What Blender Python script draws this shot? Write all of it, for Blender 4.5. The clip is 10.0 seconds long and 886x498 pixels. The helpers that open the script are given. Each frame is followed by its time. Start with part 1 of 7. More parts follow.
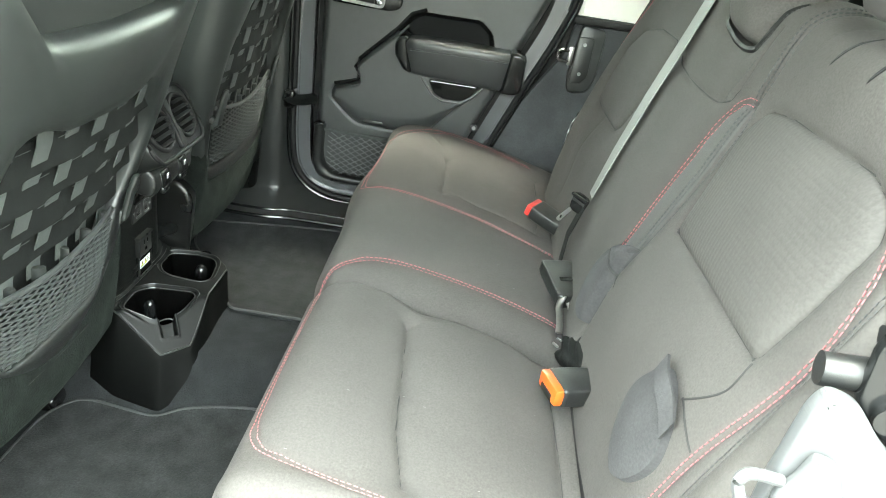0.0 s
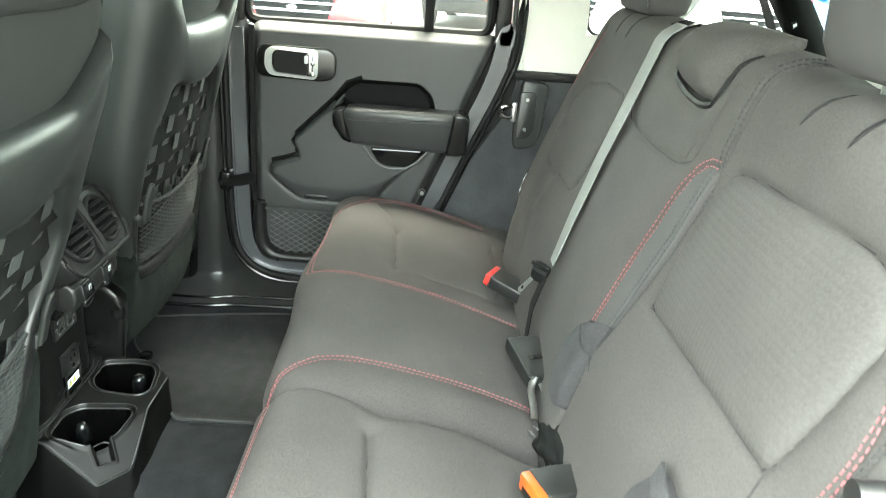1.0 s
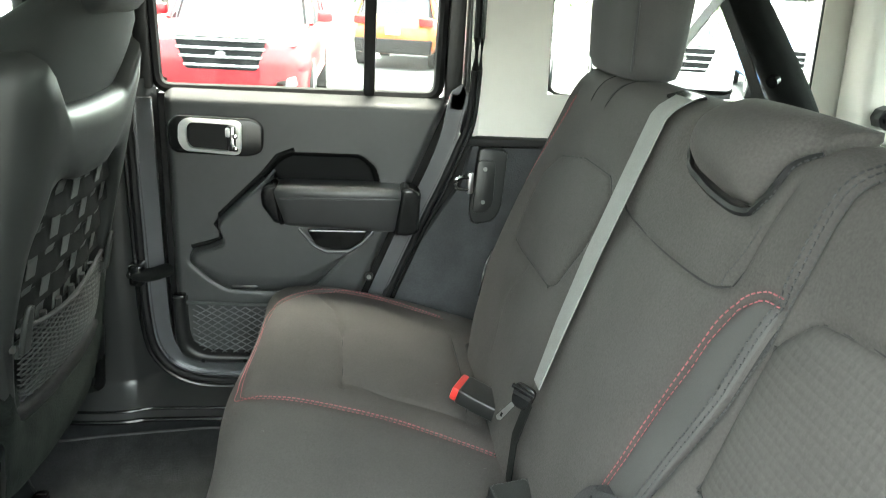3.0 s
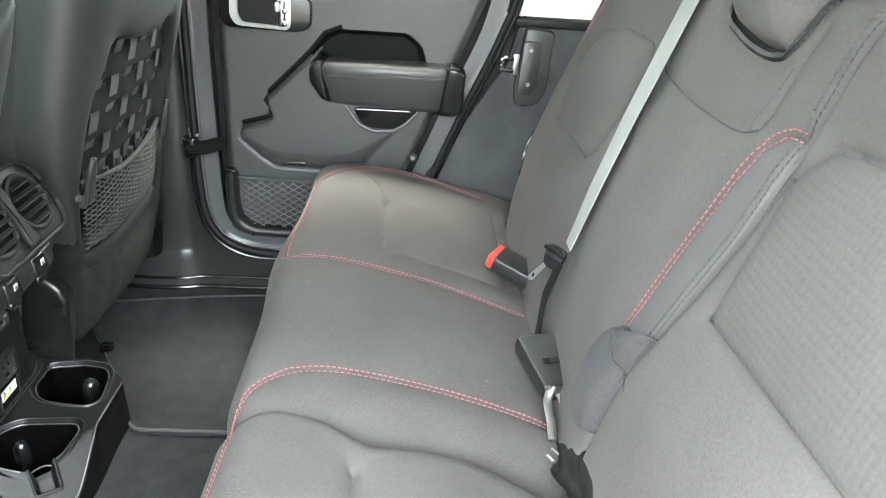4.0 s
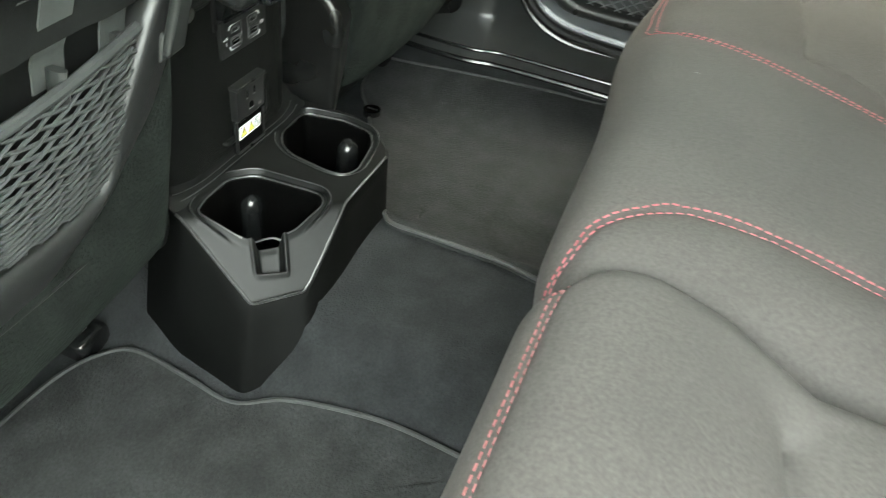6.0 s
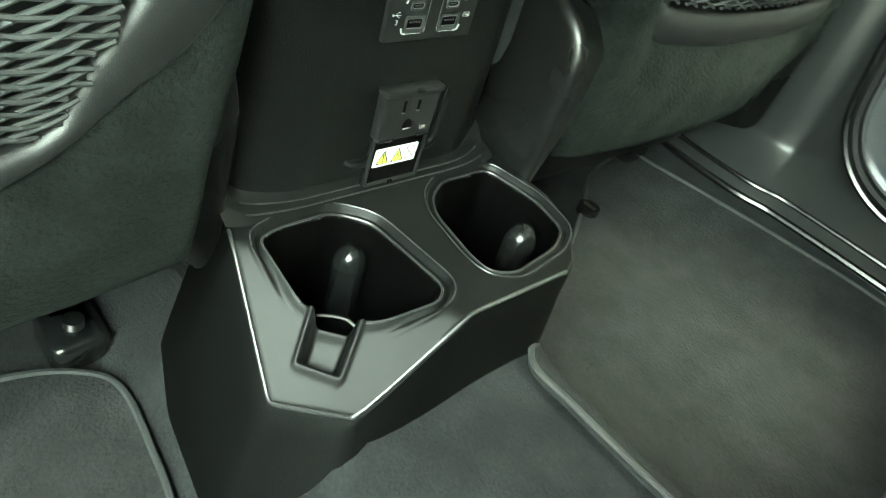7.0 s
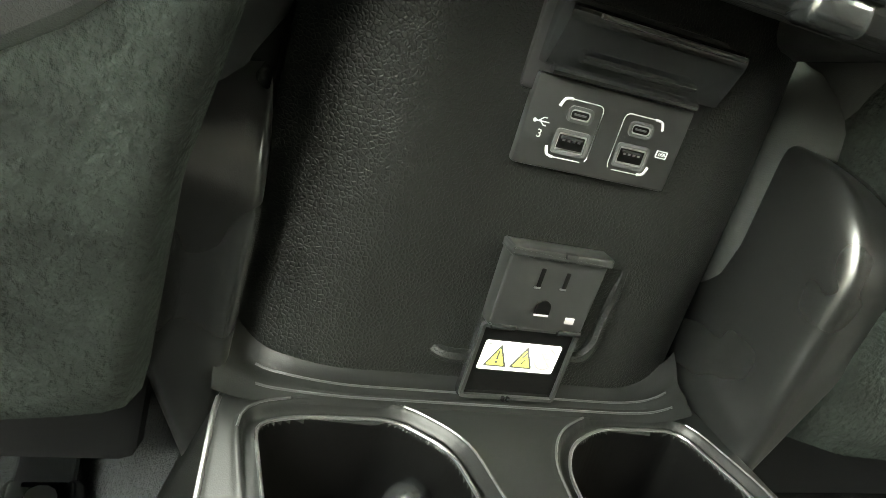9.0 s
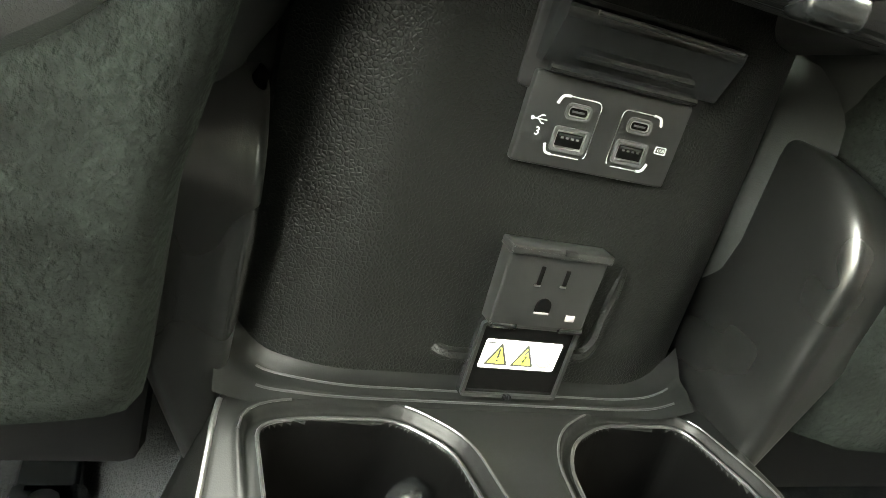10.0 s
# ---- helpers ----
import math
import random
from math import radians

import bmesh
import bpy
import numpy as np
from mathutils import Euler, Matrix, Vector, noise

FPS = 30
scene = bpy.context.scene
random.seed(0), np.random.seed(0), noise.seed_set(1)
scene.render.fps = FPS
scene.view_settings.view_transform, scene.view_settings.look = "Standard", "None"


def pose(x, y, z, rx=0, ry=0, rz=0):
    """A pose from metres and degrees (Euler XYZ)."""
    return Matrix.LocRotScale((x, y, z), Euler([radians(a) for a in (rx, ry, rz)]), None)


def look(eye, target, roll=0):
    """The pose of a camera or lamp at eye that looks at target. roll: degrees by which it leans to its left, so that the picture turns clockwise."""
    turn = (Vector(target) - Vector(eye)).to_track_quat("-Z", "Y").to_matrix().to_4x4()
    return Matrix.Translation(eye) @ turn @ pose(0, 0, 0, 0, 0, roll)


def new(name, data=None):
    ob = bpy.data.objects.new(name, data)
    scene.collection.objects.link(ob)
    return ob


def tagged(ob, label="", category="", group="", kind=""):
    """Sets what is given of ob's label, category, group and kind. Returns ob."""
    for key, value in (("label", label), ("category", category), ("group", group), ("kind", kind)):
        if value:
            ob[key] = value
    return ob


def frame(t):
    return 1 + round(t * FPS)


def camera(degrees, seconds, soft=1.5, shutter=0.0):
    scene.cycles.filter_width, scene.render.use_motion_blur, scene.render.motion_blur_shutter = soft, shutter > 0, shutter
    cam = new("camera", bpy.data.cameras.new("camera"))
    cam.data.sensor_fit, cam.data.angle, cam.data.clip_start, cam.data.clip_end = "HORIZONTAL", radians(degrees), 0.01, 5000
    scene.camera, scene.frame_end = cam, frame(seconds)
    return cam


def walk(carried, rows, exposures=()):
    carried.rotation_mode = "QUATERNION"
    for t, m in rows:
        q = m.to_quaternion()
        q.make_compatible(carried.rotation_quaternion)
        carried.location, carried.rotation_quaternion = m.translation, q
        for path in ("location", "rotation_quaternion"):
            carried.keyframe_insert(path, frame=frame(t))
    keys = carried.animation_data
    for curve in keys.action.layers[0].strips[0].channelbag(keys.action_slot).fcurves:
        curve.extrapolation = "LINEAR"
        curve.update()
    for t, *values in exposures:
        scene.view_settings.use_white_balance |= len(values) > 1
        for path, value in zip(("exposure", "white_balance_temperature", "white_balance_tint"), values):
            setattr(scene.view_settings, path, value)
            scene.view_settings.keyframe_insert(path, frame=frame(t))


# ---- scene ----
cam = camera(62.0, 10.0, soft=0.85, shutter=0.2)
PATH = [
    (0, (0.566, -1.179, 0.839), (0.538, 0.623, -0.028), 8.7),
    (0.5, (0.565, -1.175, 0.846), (0.589, 0.654, 0.037), 6.4),
    (1, (0.568, -1.073, 0.858), (0.635, 0.783, 0.114), 4.4),
    (1.5, (0.59, -0.943, 0.873), (0.639, 0.95, 0.227), 3.5),
    (2, (0.597, -0.814, 0.891), (0.807, 1.097, 0.34), 1.9),
    (2.2, (0.599, -0.788, 0.9), (0.824, 1.134, 0.396), 1.1),
    (3.3, (0.542, -0.847, 0.87), (0.743, 1.002, 0.134), 4.4),
    (3.5, (0.548, -0.867, 0.859), (0.697, 0.962, 0.065), 3.9),
    (4, (0.565, -0.882, 0.827), (0.662, 0.921, -0.034), 3.9),
    (4.5, (0.569, -0.879, 0.807), (0.654, 0.888, -0.126), 4.0),
    (5, (0.553, -0.856, 0.776), (0.584, 0.866, -0.241), 4.6),
    (5.5, (0.469, -0.685, 0.659), (0.31, 0.892, -0.561), 1.8),
    (6, (0.401, -0.577, 0.58), (-0.021, 0.897, -0.704), 9.0),
    (6.2, (0.379, -0.527, 0.538), (-0.154, 0.891, -0.768), 10.3),
    (7.3, (0.295, -0.269, 0.395), (-0.844, 0.899, -0.757), 18.7),
    (7.5, (0.271, -0.229, 0.367), (-0.998, 0.847, -0.743), 16.1),
    (8, (0.26, -0.187, 0.326), (-1.333, 0.67, -0.527), 15.1),
    (8.5, (0.261, -0.174, 0.308), (-1.418, 0.635, -0.418), 17.1),
    (9, (0.263, -0.173, 0.305), (-1.445, 0.6, -0.391), 17.4),
    (9.5, (0.261, -0.174, 0.305), (-1.443, 0.598, -0.402), 17.5),
    (10, (0.262, -0.172, 0.306), (-1.443, 0.599, -0.4), 16.7),
]
SKY, SUN = 0.155, 0.35
EXPOSE = [(0.0, 6.42, 7100, -7), (0.6, 6.47, 7100, -7), (1.0, 6.45, 7100, -7), (1.5, 6.50, 7200, -7), (2.0, 5.82, 7250, -8), (3.5, 6.25, 6800, -2), (4.0, 6.81, 6750, 0), (4.5, 6.66, 6900, 2), (5.0, 6.50, 6900, 3),
          (5.5, 6.34, 7100, 2), (6.2, 6.47, 7400, -10), (7.3, 7.28, 7500, -25), (8.0, 7.82, 7900, -16), (10.0, 7.90, 8200, -3)]
walk(cam, [(t, look(eye, target, roll)) for t, eye, target, roll in PATH], EXPOSE)

# ---- world and light: overcast daylight ----
world = bpy.data.worlds.new("sky")
scene.world = world
world.use_nodes = True
wn = world.node_tree
wn.nodes.clear()
w_out = wn.nodes.new("ShaderNodeOutputWorld")
w_bg = wn.nodes.new("ShaderNodeBackground")
w_sky = wn.nodes.new("ShaderNodeTexSky")
w_sky.sky_type = "NISHITA"
w_sky.sun_disc = False
w_sky.sun_elevation = radians(72)
w_sky.sun_rotation = radians(18)
w_sky.air_density, w_sky.dust_density, w_sky.ozone_density = 1.0, 6.0, 0.6
w_hsv = wn.nodes.new("ShaderNodeHueSaturation")
w_hsv.inputs["Saturation"].default_value = 0.35
w_bg.inputs["Strength"].default_value = SKY
wn.links.new(w_sky.outputs[0], w_hsv.inputs["Color"])
wn.links.new(w_hsv.outputs[0], w_bg.inputs["Color"])
wn.links.new(w_bg.outputs[0], w_out.inputs[0])

sun = new("sun", bpy.data.lights.new("sun", "SUN"))
sun.data.energy, sun.data.angle, sun.data.color = SUN, radians(60), (1.0, 0.97, 0.92)
sun.matrix_world = look((1, 3, 10), (0, 0, 0))


# ---- materials ----
def mat(name, col, rough=0.5, metal=0.0, col2=None, scale=60.0, bump=0.0, bscale=400.0, kind="noise",
        stain=0.0, sscale=6.0, sheen=0.0, spec=0.5, coat=0.0, emit=0.0, stretch=None, rvar=0.0):
    m = bpy.data.materials.new(name)
    m.use_nodes = True
    t = m.node_tree
    b = t.nodes["Principled BSDF"]
    b.inputs["Roughness"].default_value = rough
    b.inputs["Metallic"].default_value = metal
    b.inputs["Specular IOR Level"].default_value = spec
    b.inputs["Coat Weight"].default_value = coat
    b.inputs["Coat Roughness"].default_value = 0.1
    if sheen:
        b.inputs["Sheen Weight"].default_value = sheen
        b.inputs["Sheen Roughness"].default_value = 0.5
        b.inputs["Sheen Tint"].default_value = (*col, 1)
    tc = t.nodes.new("ShaderNodeTexCoord")
    src = tc.outputs["Object"]
    if stretch:
        mp = t.nodes.new("ShaderNodeMapping")
        mp.inputs["Scale"].default_value = stretch
        t.links.new(src, mp.inputs["Vector"])
        src = mp.outputs[0]
    col2 = col2 or tuple(c * 0.8 for c in col)
    n1 = t.nodes.new("ShaderNodeTexNoise")
    n1.inputs["Scale"].default_value = scale
    n1.inputs["Detail"].default_value = 4
    t.links.new(src, n1.inputs["Vector"])
    mix = t.nodes.new("ShaderNodeMix")
    mix.data_type = "RGBA"
    mix.inputs["A"].default_value = (*col2, 1)
    mix.inputs["B"].default_value = (*col, 1)
    t.links.new(n1.outputs["Fac"], mix.inputs["Factor"])
    last = mix.outputs["Result"]
    if stain:
        n2 = t.nodes.new("ShaderNodeTexNoise")
        n2.inputs["Scale"].default_value = sscale
        n2.inputs["Detail"].default_value = 3
        t.links.new(src, n2.inputs["Vector"])
        ramp = t.nodes.new("ShaderNodeMapRange")
        ramp.inputs["From Min"].default_value, ramp.inputs["From Max"].default_value = 0.35, 0.7
        ramp.inputs["To Min"].default_value, ramp.inputs["To Max"].default_value = 1 - stain, 1 + stain
        t.links.new(n2.outputs["Fac"], ramp.inputs["Value"])
        mul = t.nodes.new("ShaderNodeMix")
        mul.data_type, mul.blend_type = "RGBA", "MULTIPLY"
        mul.inputs["Factor"].default_value = 1
        t.links.new(last, mul.inputs["A"])
        t.links.new(ramp.outputs[0], mul.inputs["B"])
        last = mul.outputs["Result"]
    t.links.new(last, b.inputs["Base Color"])
    if rvar:
        n3 = t.nodes.new("ShaderNodeTexNoise")
        n3.inputs["Scale"].default_value = 14
        t.links.new(src, n3.inputs["Vector"])
        rr = t.nodes.new("ShaderNodeMapRange")
        rr.inputs["To Min"].default_value, rr.inputs["To Max"].default_value = rough - rvar, rough + rvar
        t.links.new(n3.outputs["Fac"], rr.inputs["Value"])
        t.links.new(rr.outputs[0], b.inputs["Roughness"])
    if bump:
        if kind == "noise":
            tx = t.nodes.new("ShaderNodeTexNoise")
            tx.inputs["Detail"].default_value = 3
            out = tx.outputs["Fac"]
        elif kind == "cells":
            tx = t.nodes.new("ShaderNodeTexVoronoi")
            tx.feature = "DISTANCE_TO_EDGE"
            out = tx.outputs["Distance"]
        elif kind == "weave":
            tx = t.nodes.new("ShaderNodeTexChecker")
            out = tx.outputs["Fac"]
        else:
            tx = t.nodes.new("ShaderNodeTexVoronoi")
            out = tx.outputs["Distance"]
        tx.inputs["Scale"].default_value = bscale
        t.links.new(src, tx.inputs["Vector"])
        if kind == "squares":
            tx.inputs["Randomness"].default_value = 0.0
        if kind == "cells":
            cl = t.nodes.new("ShaderNodeMath")
            cl.operation = "MINIMUM"
            cl.inputs[1].default_value = 0.22
            t.links.new(out, cl.inputs[0])
            out = cl.outputs[0]
        bm_ = t.nodes.new("ShaderNodeBump")
        bm_.inputs["Strength"].default_value = min(1.0, bump)
        bm_.inputs["Distance"].default_value = 0.5 / bscale
        t.links.new(out, bm_.inputs["Height"])
        t.links.new(bm_.outputs[0], b.inputs["Normal"])
    if emit:
        b.inputs["Emission Color"].default_value = (*col, 1)
        b.inputs["Emission Strength"].default_value = emit
    return m


def glass_mat(name, tint=(0.9, 0.95, 0.93)):
    m = bpy.data.materials.new(name)
    m.use_nodes = True
    t = m.node_tree
    t.nodes.clear()
    o = t.nodes.new("ShaderNodeOutputMaterial")
    mx = t.nodes.new("ShaderNodeMixShader")
    tr = t.nodes.new("ShaderNodeBsdfTransparent")
    tr.inputs[0].default_value = (*tint, 1)
    gl = t.nodes.new("ShaderNodeBsdfGlossy")
    gl.inputs["Roughness"].default_value = 0.02
    fr = t.nodes.new("ShaderNodeFresnel")
    t.links.new(fr.outputs[0], mx.inputs[0])
    t.links.new(tr.outputs[0], mx.inputs[1])
    t.links.new(gl.outputs[0], mx.inputs[2])
    t.links.new(mx.outputs[0], o.inputs[0])
    return m


FABRIC = mat("seat_fabric", (0.082, 0.0765, 0.073), 0.82, col2=(0.032, 0.0297, 0.0282), scale=380, bump=0.7, bscale=1200,
             kind="weave", stain=0.15, sscale=5, sheen=0.10, spec=0.25)
FABRIC_DARK = mat("bolster_fabric", (0.058, 0.0565, 0.0555), 0.76, col2=(0.042, 0.041, 0.0405), scale=700, bump=0.3, bscale=1300,
                  kind="weave", stain=0.10, sscale=9, sheen=0.2, spec=0.3)
EMBOSS = mat("embossed_fabric", (0.070, 0.066, 0.063), 0.80, col2=(0.034, 0.032, 0.0303), scale=380, bump=0.22, bscale=128,
             kind="squares", stain=0.08, sscale=8, sheen=0.10, spec=0.25, stretch=(0.02, 1.0, 1.0))
PLASTIC = mat("black_grained_plastic", (0.0115, 0.0120, 0.0120), 0.38, col2=(0.0078, 0.0083, 0.0083), scale=80, bump=0.35, bscale=900,
              kind="cells", stain=0.12, sscale=11, spec=0.5, rvar=0.06)
LEATHERY = mat("leather_grain_plastic", (0.0056, 0.0061, 0.0057), 0.42, col2=(0.0043, 0.0047, 0.0044), scale=90, bump=0.8, bscale=540,
               kind="cells", stain=0.15, sscale=14, spec=0.12, rvar=0.05)
SHELL = mat("seat_shell_plastic", (0.0180, 0.0200, 0.0192), 0.42, col2=(0.0144, 0.0160, 0.0154), scale=60, bump=0.25, bscale=900,
            kind="cells", stain=0.08, sscale=6, spec=0.42, rvar=0.05)
SATIN = mat("satin_black_plastic", (0.007, 0.0075, 0.0078), 0.22, col2=(0.005, 0.0054, 0.0056), scale=50, stain=0.12, sscale=16, rvar=0.06, spec=0.5)
DOORPANEL = mat("door_panel_plastic", (0.050, 0.052, 0.0525), 0.36, col2=(0.042, 0.0437, 0.0442), scale=70, bump=0.35, bscale=800,
                kind="cells", stain=0.08, sscale=6, spec=0.4, rvar=0.05)
VINYL = mat("black_vinyl", (0.017, 0.018, 0.0185), 0.36, col2=(0.013, 0.0138, 0.0142), scale=60, bump=0.3, bscale=700, kind="cells",
            stain=0.12, sscale=9, rvar=0.05)
ARMVINYL = mat("padded_armrest_vinyl", (0.036, 0.037, 0.038), 0.34, col2=(0.030, 0.031, 0.032), scale=60, bump=0.25, bscale=700, kind="cells", stain=0.1, sscale=9, rvar=0.05)
# lighter than the plastics: edge highlights put into the colour
EDGE = mat("edge_highlight", (0.034, 0.035, 0.035), 0.28, col2=(0.027, 0.028, 0.028), scale=160, stain=0.2, sscale=40, spec=0.6)
RUBBER = mat("black_rubber", (0.006, 0.006, 0.0065), 0.6, scale=50, stain=0.15, spec=0.25)
CARPET = mat("charcoal_carpet", (0.025, 0.0267, 0.028), 0.98, col2=(0.009, 0.0098, 0.0105), scale=330, bump=1.0, bscale=420,
             stain=0.22, sscale=30, sheen=0.35, spec=0.1)
MAT_CARPET = mat("floor_mat_pile", (0.032, 0.0335, 0.034), 0.98, col2=(0.009, 0.0096, 0.0099), scale=300, bump=1.0, bscale=380,
                 stain=0.22, sscale=28, sheen=0.35, spec=0.1)
FELT = mat("grey_felt", (0.052, 0.051, 0.053), 0.97, col2=(0.022, 0.022, 0.023), scale=300, bump=0.8, bscale=600, stain=0.15,
           sscale=18, sheen=0.5, spec=0.1)
SEATFLEECE = mat("seat_back_fleece", (0.0105, 0.0130, 0.0115), 0.97, col2=(0.0002, 0.0003, 0.0003), scale=260, bump=1.0, bscale=300,
                 stain=0.5, sscale=42, sheen=0.5, spec=0.1)
PAINT = mat("granite_body_paint", (0.115, 0.119, 0.126), 0.22, metal=0.35, col2=(0.102, 0.106, 0.112), scale=900, coat=0.7, stain=0.05)
HARDTOP = mat("pale_hardtop_liner", (0.70, 0.68, 0.64), 0.75, col2=(0.66, 0.64, 0.60), scale=40, bump=0.2, bscale=300, stain=0.04, sscale=4)
WEB = mat("grey_belt_webbing", (0.21, 0.21, 0.205), 0.7, col2=(0.16, 0.16, 0.157), scale=300, bump=0.6, bscale=900, kind="weave",
          stain=0.06, sscale=20, spec=0.3)
WEB_BLACK = mat("black_webbing", (0.005, 0.0056, 0.0054), 0.85, col2=(0.009, 0.0098, 0.0096), scale=300, bump=0.7, bscale=800, kind="weave",
                stain=0.15, sscale=25, spec=0.12)
WEB_GREY = mat("dark_grey_webbing", (0.066, 0.072, 0.070), 0.6, col2=(0.043, 0.048, 0.046), scale=300, bump=0.7, bscale=800, kind="weave",
               stain=0.15, sscale=25, spec=0.3)
CORD = mat("grey_net_cord", (0.030, 0.033, 0.033), 0.7, col2=(0.020, 0.022, 0.022), scale=500, bump=0.6, bscale=1200, stain=0.2, sscale=30)
RED = mat("red_thread", (0.275, 0.073, 0.084), 0.6, col2=(0.225, 0.058, 0.067), scale=400, stain=0.1, sscale=40)
FRONTFAB = mat("front_seat_fabric", (0.022, 0.024, 0.023), 0.85, col2=(0.015, 0.0165, 0.016), scale=800, bump=0.3, bscale=1400, kind="weave", stain=0.12, sscale=8, sheen=0.2, spec=0.25)
# for the added wall that holds back light behind the camera
RENDERING = mat("grey_light_block", (0.13, 0.13, 0.127), 0.9, col2=(0.10, 0.10, 0.098), scale=30, bump=0.4, bscale=120, stain=0.2, sscale=1.2)
POSTPAINT = mat("pale_post_paint", (0.068, 0.070, 0.073), 0.42, col2=(0.058, 0.060, 0.063), scale=30, stain=0.06)
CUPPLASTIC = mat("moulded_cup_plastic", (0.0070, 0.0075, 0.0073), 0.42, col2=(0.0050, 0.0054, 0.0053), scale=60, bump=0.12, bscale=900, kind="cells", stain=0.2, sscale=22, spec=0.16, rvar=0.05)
# darker, coarser copy of the cup plastic for the shaded walls
CUPBODY = mat("shaded_cup_plastic", (0.0020, 0.0022, 0.0021), 0.60, col2=(0.0013, 0.0015, 0.0014), scale=60, bump=0.3, bscale=700, kind="cells", stain=0.2, sscale=18, spec=0.07, rvar=0.05)
# rubber liner, its colour taken near black for the wells' shade
CUPLINER = mat("shaded_cup_liner", (0.0008, 0.0008, 0.0008), 0.7, col2=(0.0005, 0.0005, 0.0005), scale=60, stain=0.2, sscale=30, spec=0.03)
DOORNET = mat("pale_net_cord", (0.13, 0.135, 0.138), 0.7, col2=(0.08, 0.083, 0.085), scale=500, stain=0.2, sscale=30)
COVER = mat("recliner_plastic", (0.0056, 0.0058, 0.0057), 0.28, col2=(0.0044, 0.0046, 0.0045), scale=60, bump=0.12, bscale=900, kind="cells", stain=0.15, sscale=12, spec=0.4, rvar=0.05)
# near-black patches that paint the shade inside slots, ports and vents
HOLE = mat("opening_shade", (0.0012, 0.0012, 0.0012), 0.9, scale=50, spec=0.05)
LINT = mat("pale_lint", (0.17, 0.17, 0.165), 0.9, scale=60)
SILLTRIM = mat("moulded_trim_plastic", (0.020, 0.021, 0.021), 0.34, col2=(0.0168, 0.0178, 0.0178), scale=14, bump=0.1, bscale=900, kind="cells")
WELT = mat("dark_seam", (0.014, 0.014, 0.014), 0.85, scale=300)
QTRIM = mat("grey_quarter_felt", (0.058, 0.060, 0.063), 0.95, col2=(0.036, 0.0375, 0.040), scale=260, bump=0.8, bscale=420, stain=0.18, sscale=14, sheen=0.15, spec=0.1)
SOCKET = mat("charcoal_socket_plastic", (0.0105, 0.0110, 0.0108), 0.34, col2=(0.0084, 0.0088, 0.0087), scale=60, stain=0.1, sscale=20, rvar=0.05)
# near-black door plastic: the recess's shade put into the colour
RECESS = mat("shaded_recess", (0.0042, 0.0044, 0.0046), 0.7, col2=(0.0034, 0.0036, 0.0038), scale=60, bump=0.2, bscale=800, kind="cells", stain=0.1, sscale=9, spec=0.15)
DARK_THREAD = mat("charcoal_thread", (0.030, 0.031, 0.032), 0.7, scale=400)
PINK = mat("pale_red_thread", (0.225, 0.085, 0.088), 0.6, col2=(0.185, 0.068, 0.070), scale=400, stain=0.1, sscale=40)
ORANGE = mat("orange_plastic", (0.52, 0.075, 0.012), 0.38, col2=(0.46, 0.062, 0.010), scale=60, stain=0.05)
REDP = mat("red_plastic", (0.52, 0.035, 0.03), 0.35, col2=(0.45, 0.028, 0.025), scale=60, stain=0.05)
CHROME = mat("bright_chrome", (0.75, 0.76, 0.77), 0.12, metal=1.0, scale=30)
STEEL = mat("zinc_steel", (0.50, 0.50, 0.49), 0.3, metal=1.0, scale=80, stain=0.1)
SILVER = mat("satin_silver_plastic", (0.62, 0.62, 0.61), 0.3, metal=0.35, scale=60, stain=0.04)
WHITE = mat("white_label", (0.85, 0.86, 0.85), 0.45, scale=60)
YELLOW = mat("yellow_print", (0.82, 0.80, 0.10), 0.5, scale=60)
PRINT = mat("black_print", (0.02, 0.02, 0.02), 0.5, scale=60)
GREYPRINT = mat("grey_print", (0.24, 0.225, 0.225), 0.5, scale=60)
LEGEND = mat("white_legend", (0.5, 0.51, 0.51), 0.5, scale=60)
for m_, c_ in ((SEATFLEECE, (0.050, 0.066, 0.058)), (FELT, (0.11, 0.11, 0.12)), (CARPET, (0.12, 0.125, 0.13)), (MAT_CARPET, (0.12, 0.125, 0.13))):
    m_.node_tree.nodes["Principled BSDF"].inputs["Sheen Tint"].default_value = (*c_, 1)
    m_.node_tree.nodes["Principled BSDF"].inputs["Sheen Weight"].default_value = 0.2
GLASS = glass_mat("window_glass", (0.74, 0.79, 0.77))
PRIVACY = glass_mat("privacy_glass", (0.67, 0.70, 0.69))

# ---- small building library ----
def finish(bm, name, material, smooth=True, angle=40):
    me = bpy.data.meshes.new(name)
    bm.normal_update()
    if smooth:
        lim = radians(angle)
        for f in bm.faces:
            f.smooth = True
        for e in bm.edges:
            if len(e.link_faces) == 2 and e.calc_face_angle(0) > lim:
                e.smooth = False
    bm.to_mesh(me)
    bm.free()
    me.materials.append(material)
    return me


def part(name, bm, material, parent, label="", smooth=True, angle=40):
    ob = new(name, finish(bm, name, material, smooth, angle))
    ob.parent = parent
    if parent.type == "EMPTY":
        ob.matrix_parent_inverse = Matrix.Translation(parent.location).inverted()
    if label:
        ob["label"] = label
    return ob


def thing(name, label, category, bm=None, material=None, kind="", group="", at=(0, 0, 0), angle=40):
    ob = new(name, finish(bm, name, material, True, angle) if bm else None)
    if not bm:
        ob.empty_display_size = 0.02
        ob.location = at
    return tagged(ob, label, category, group, kind)


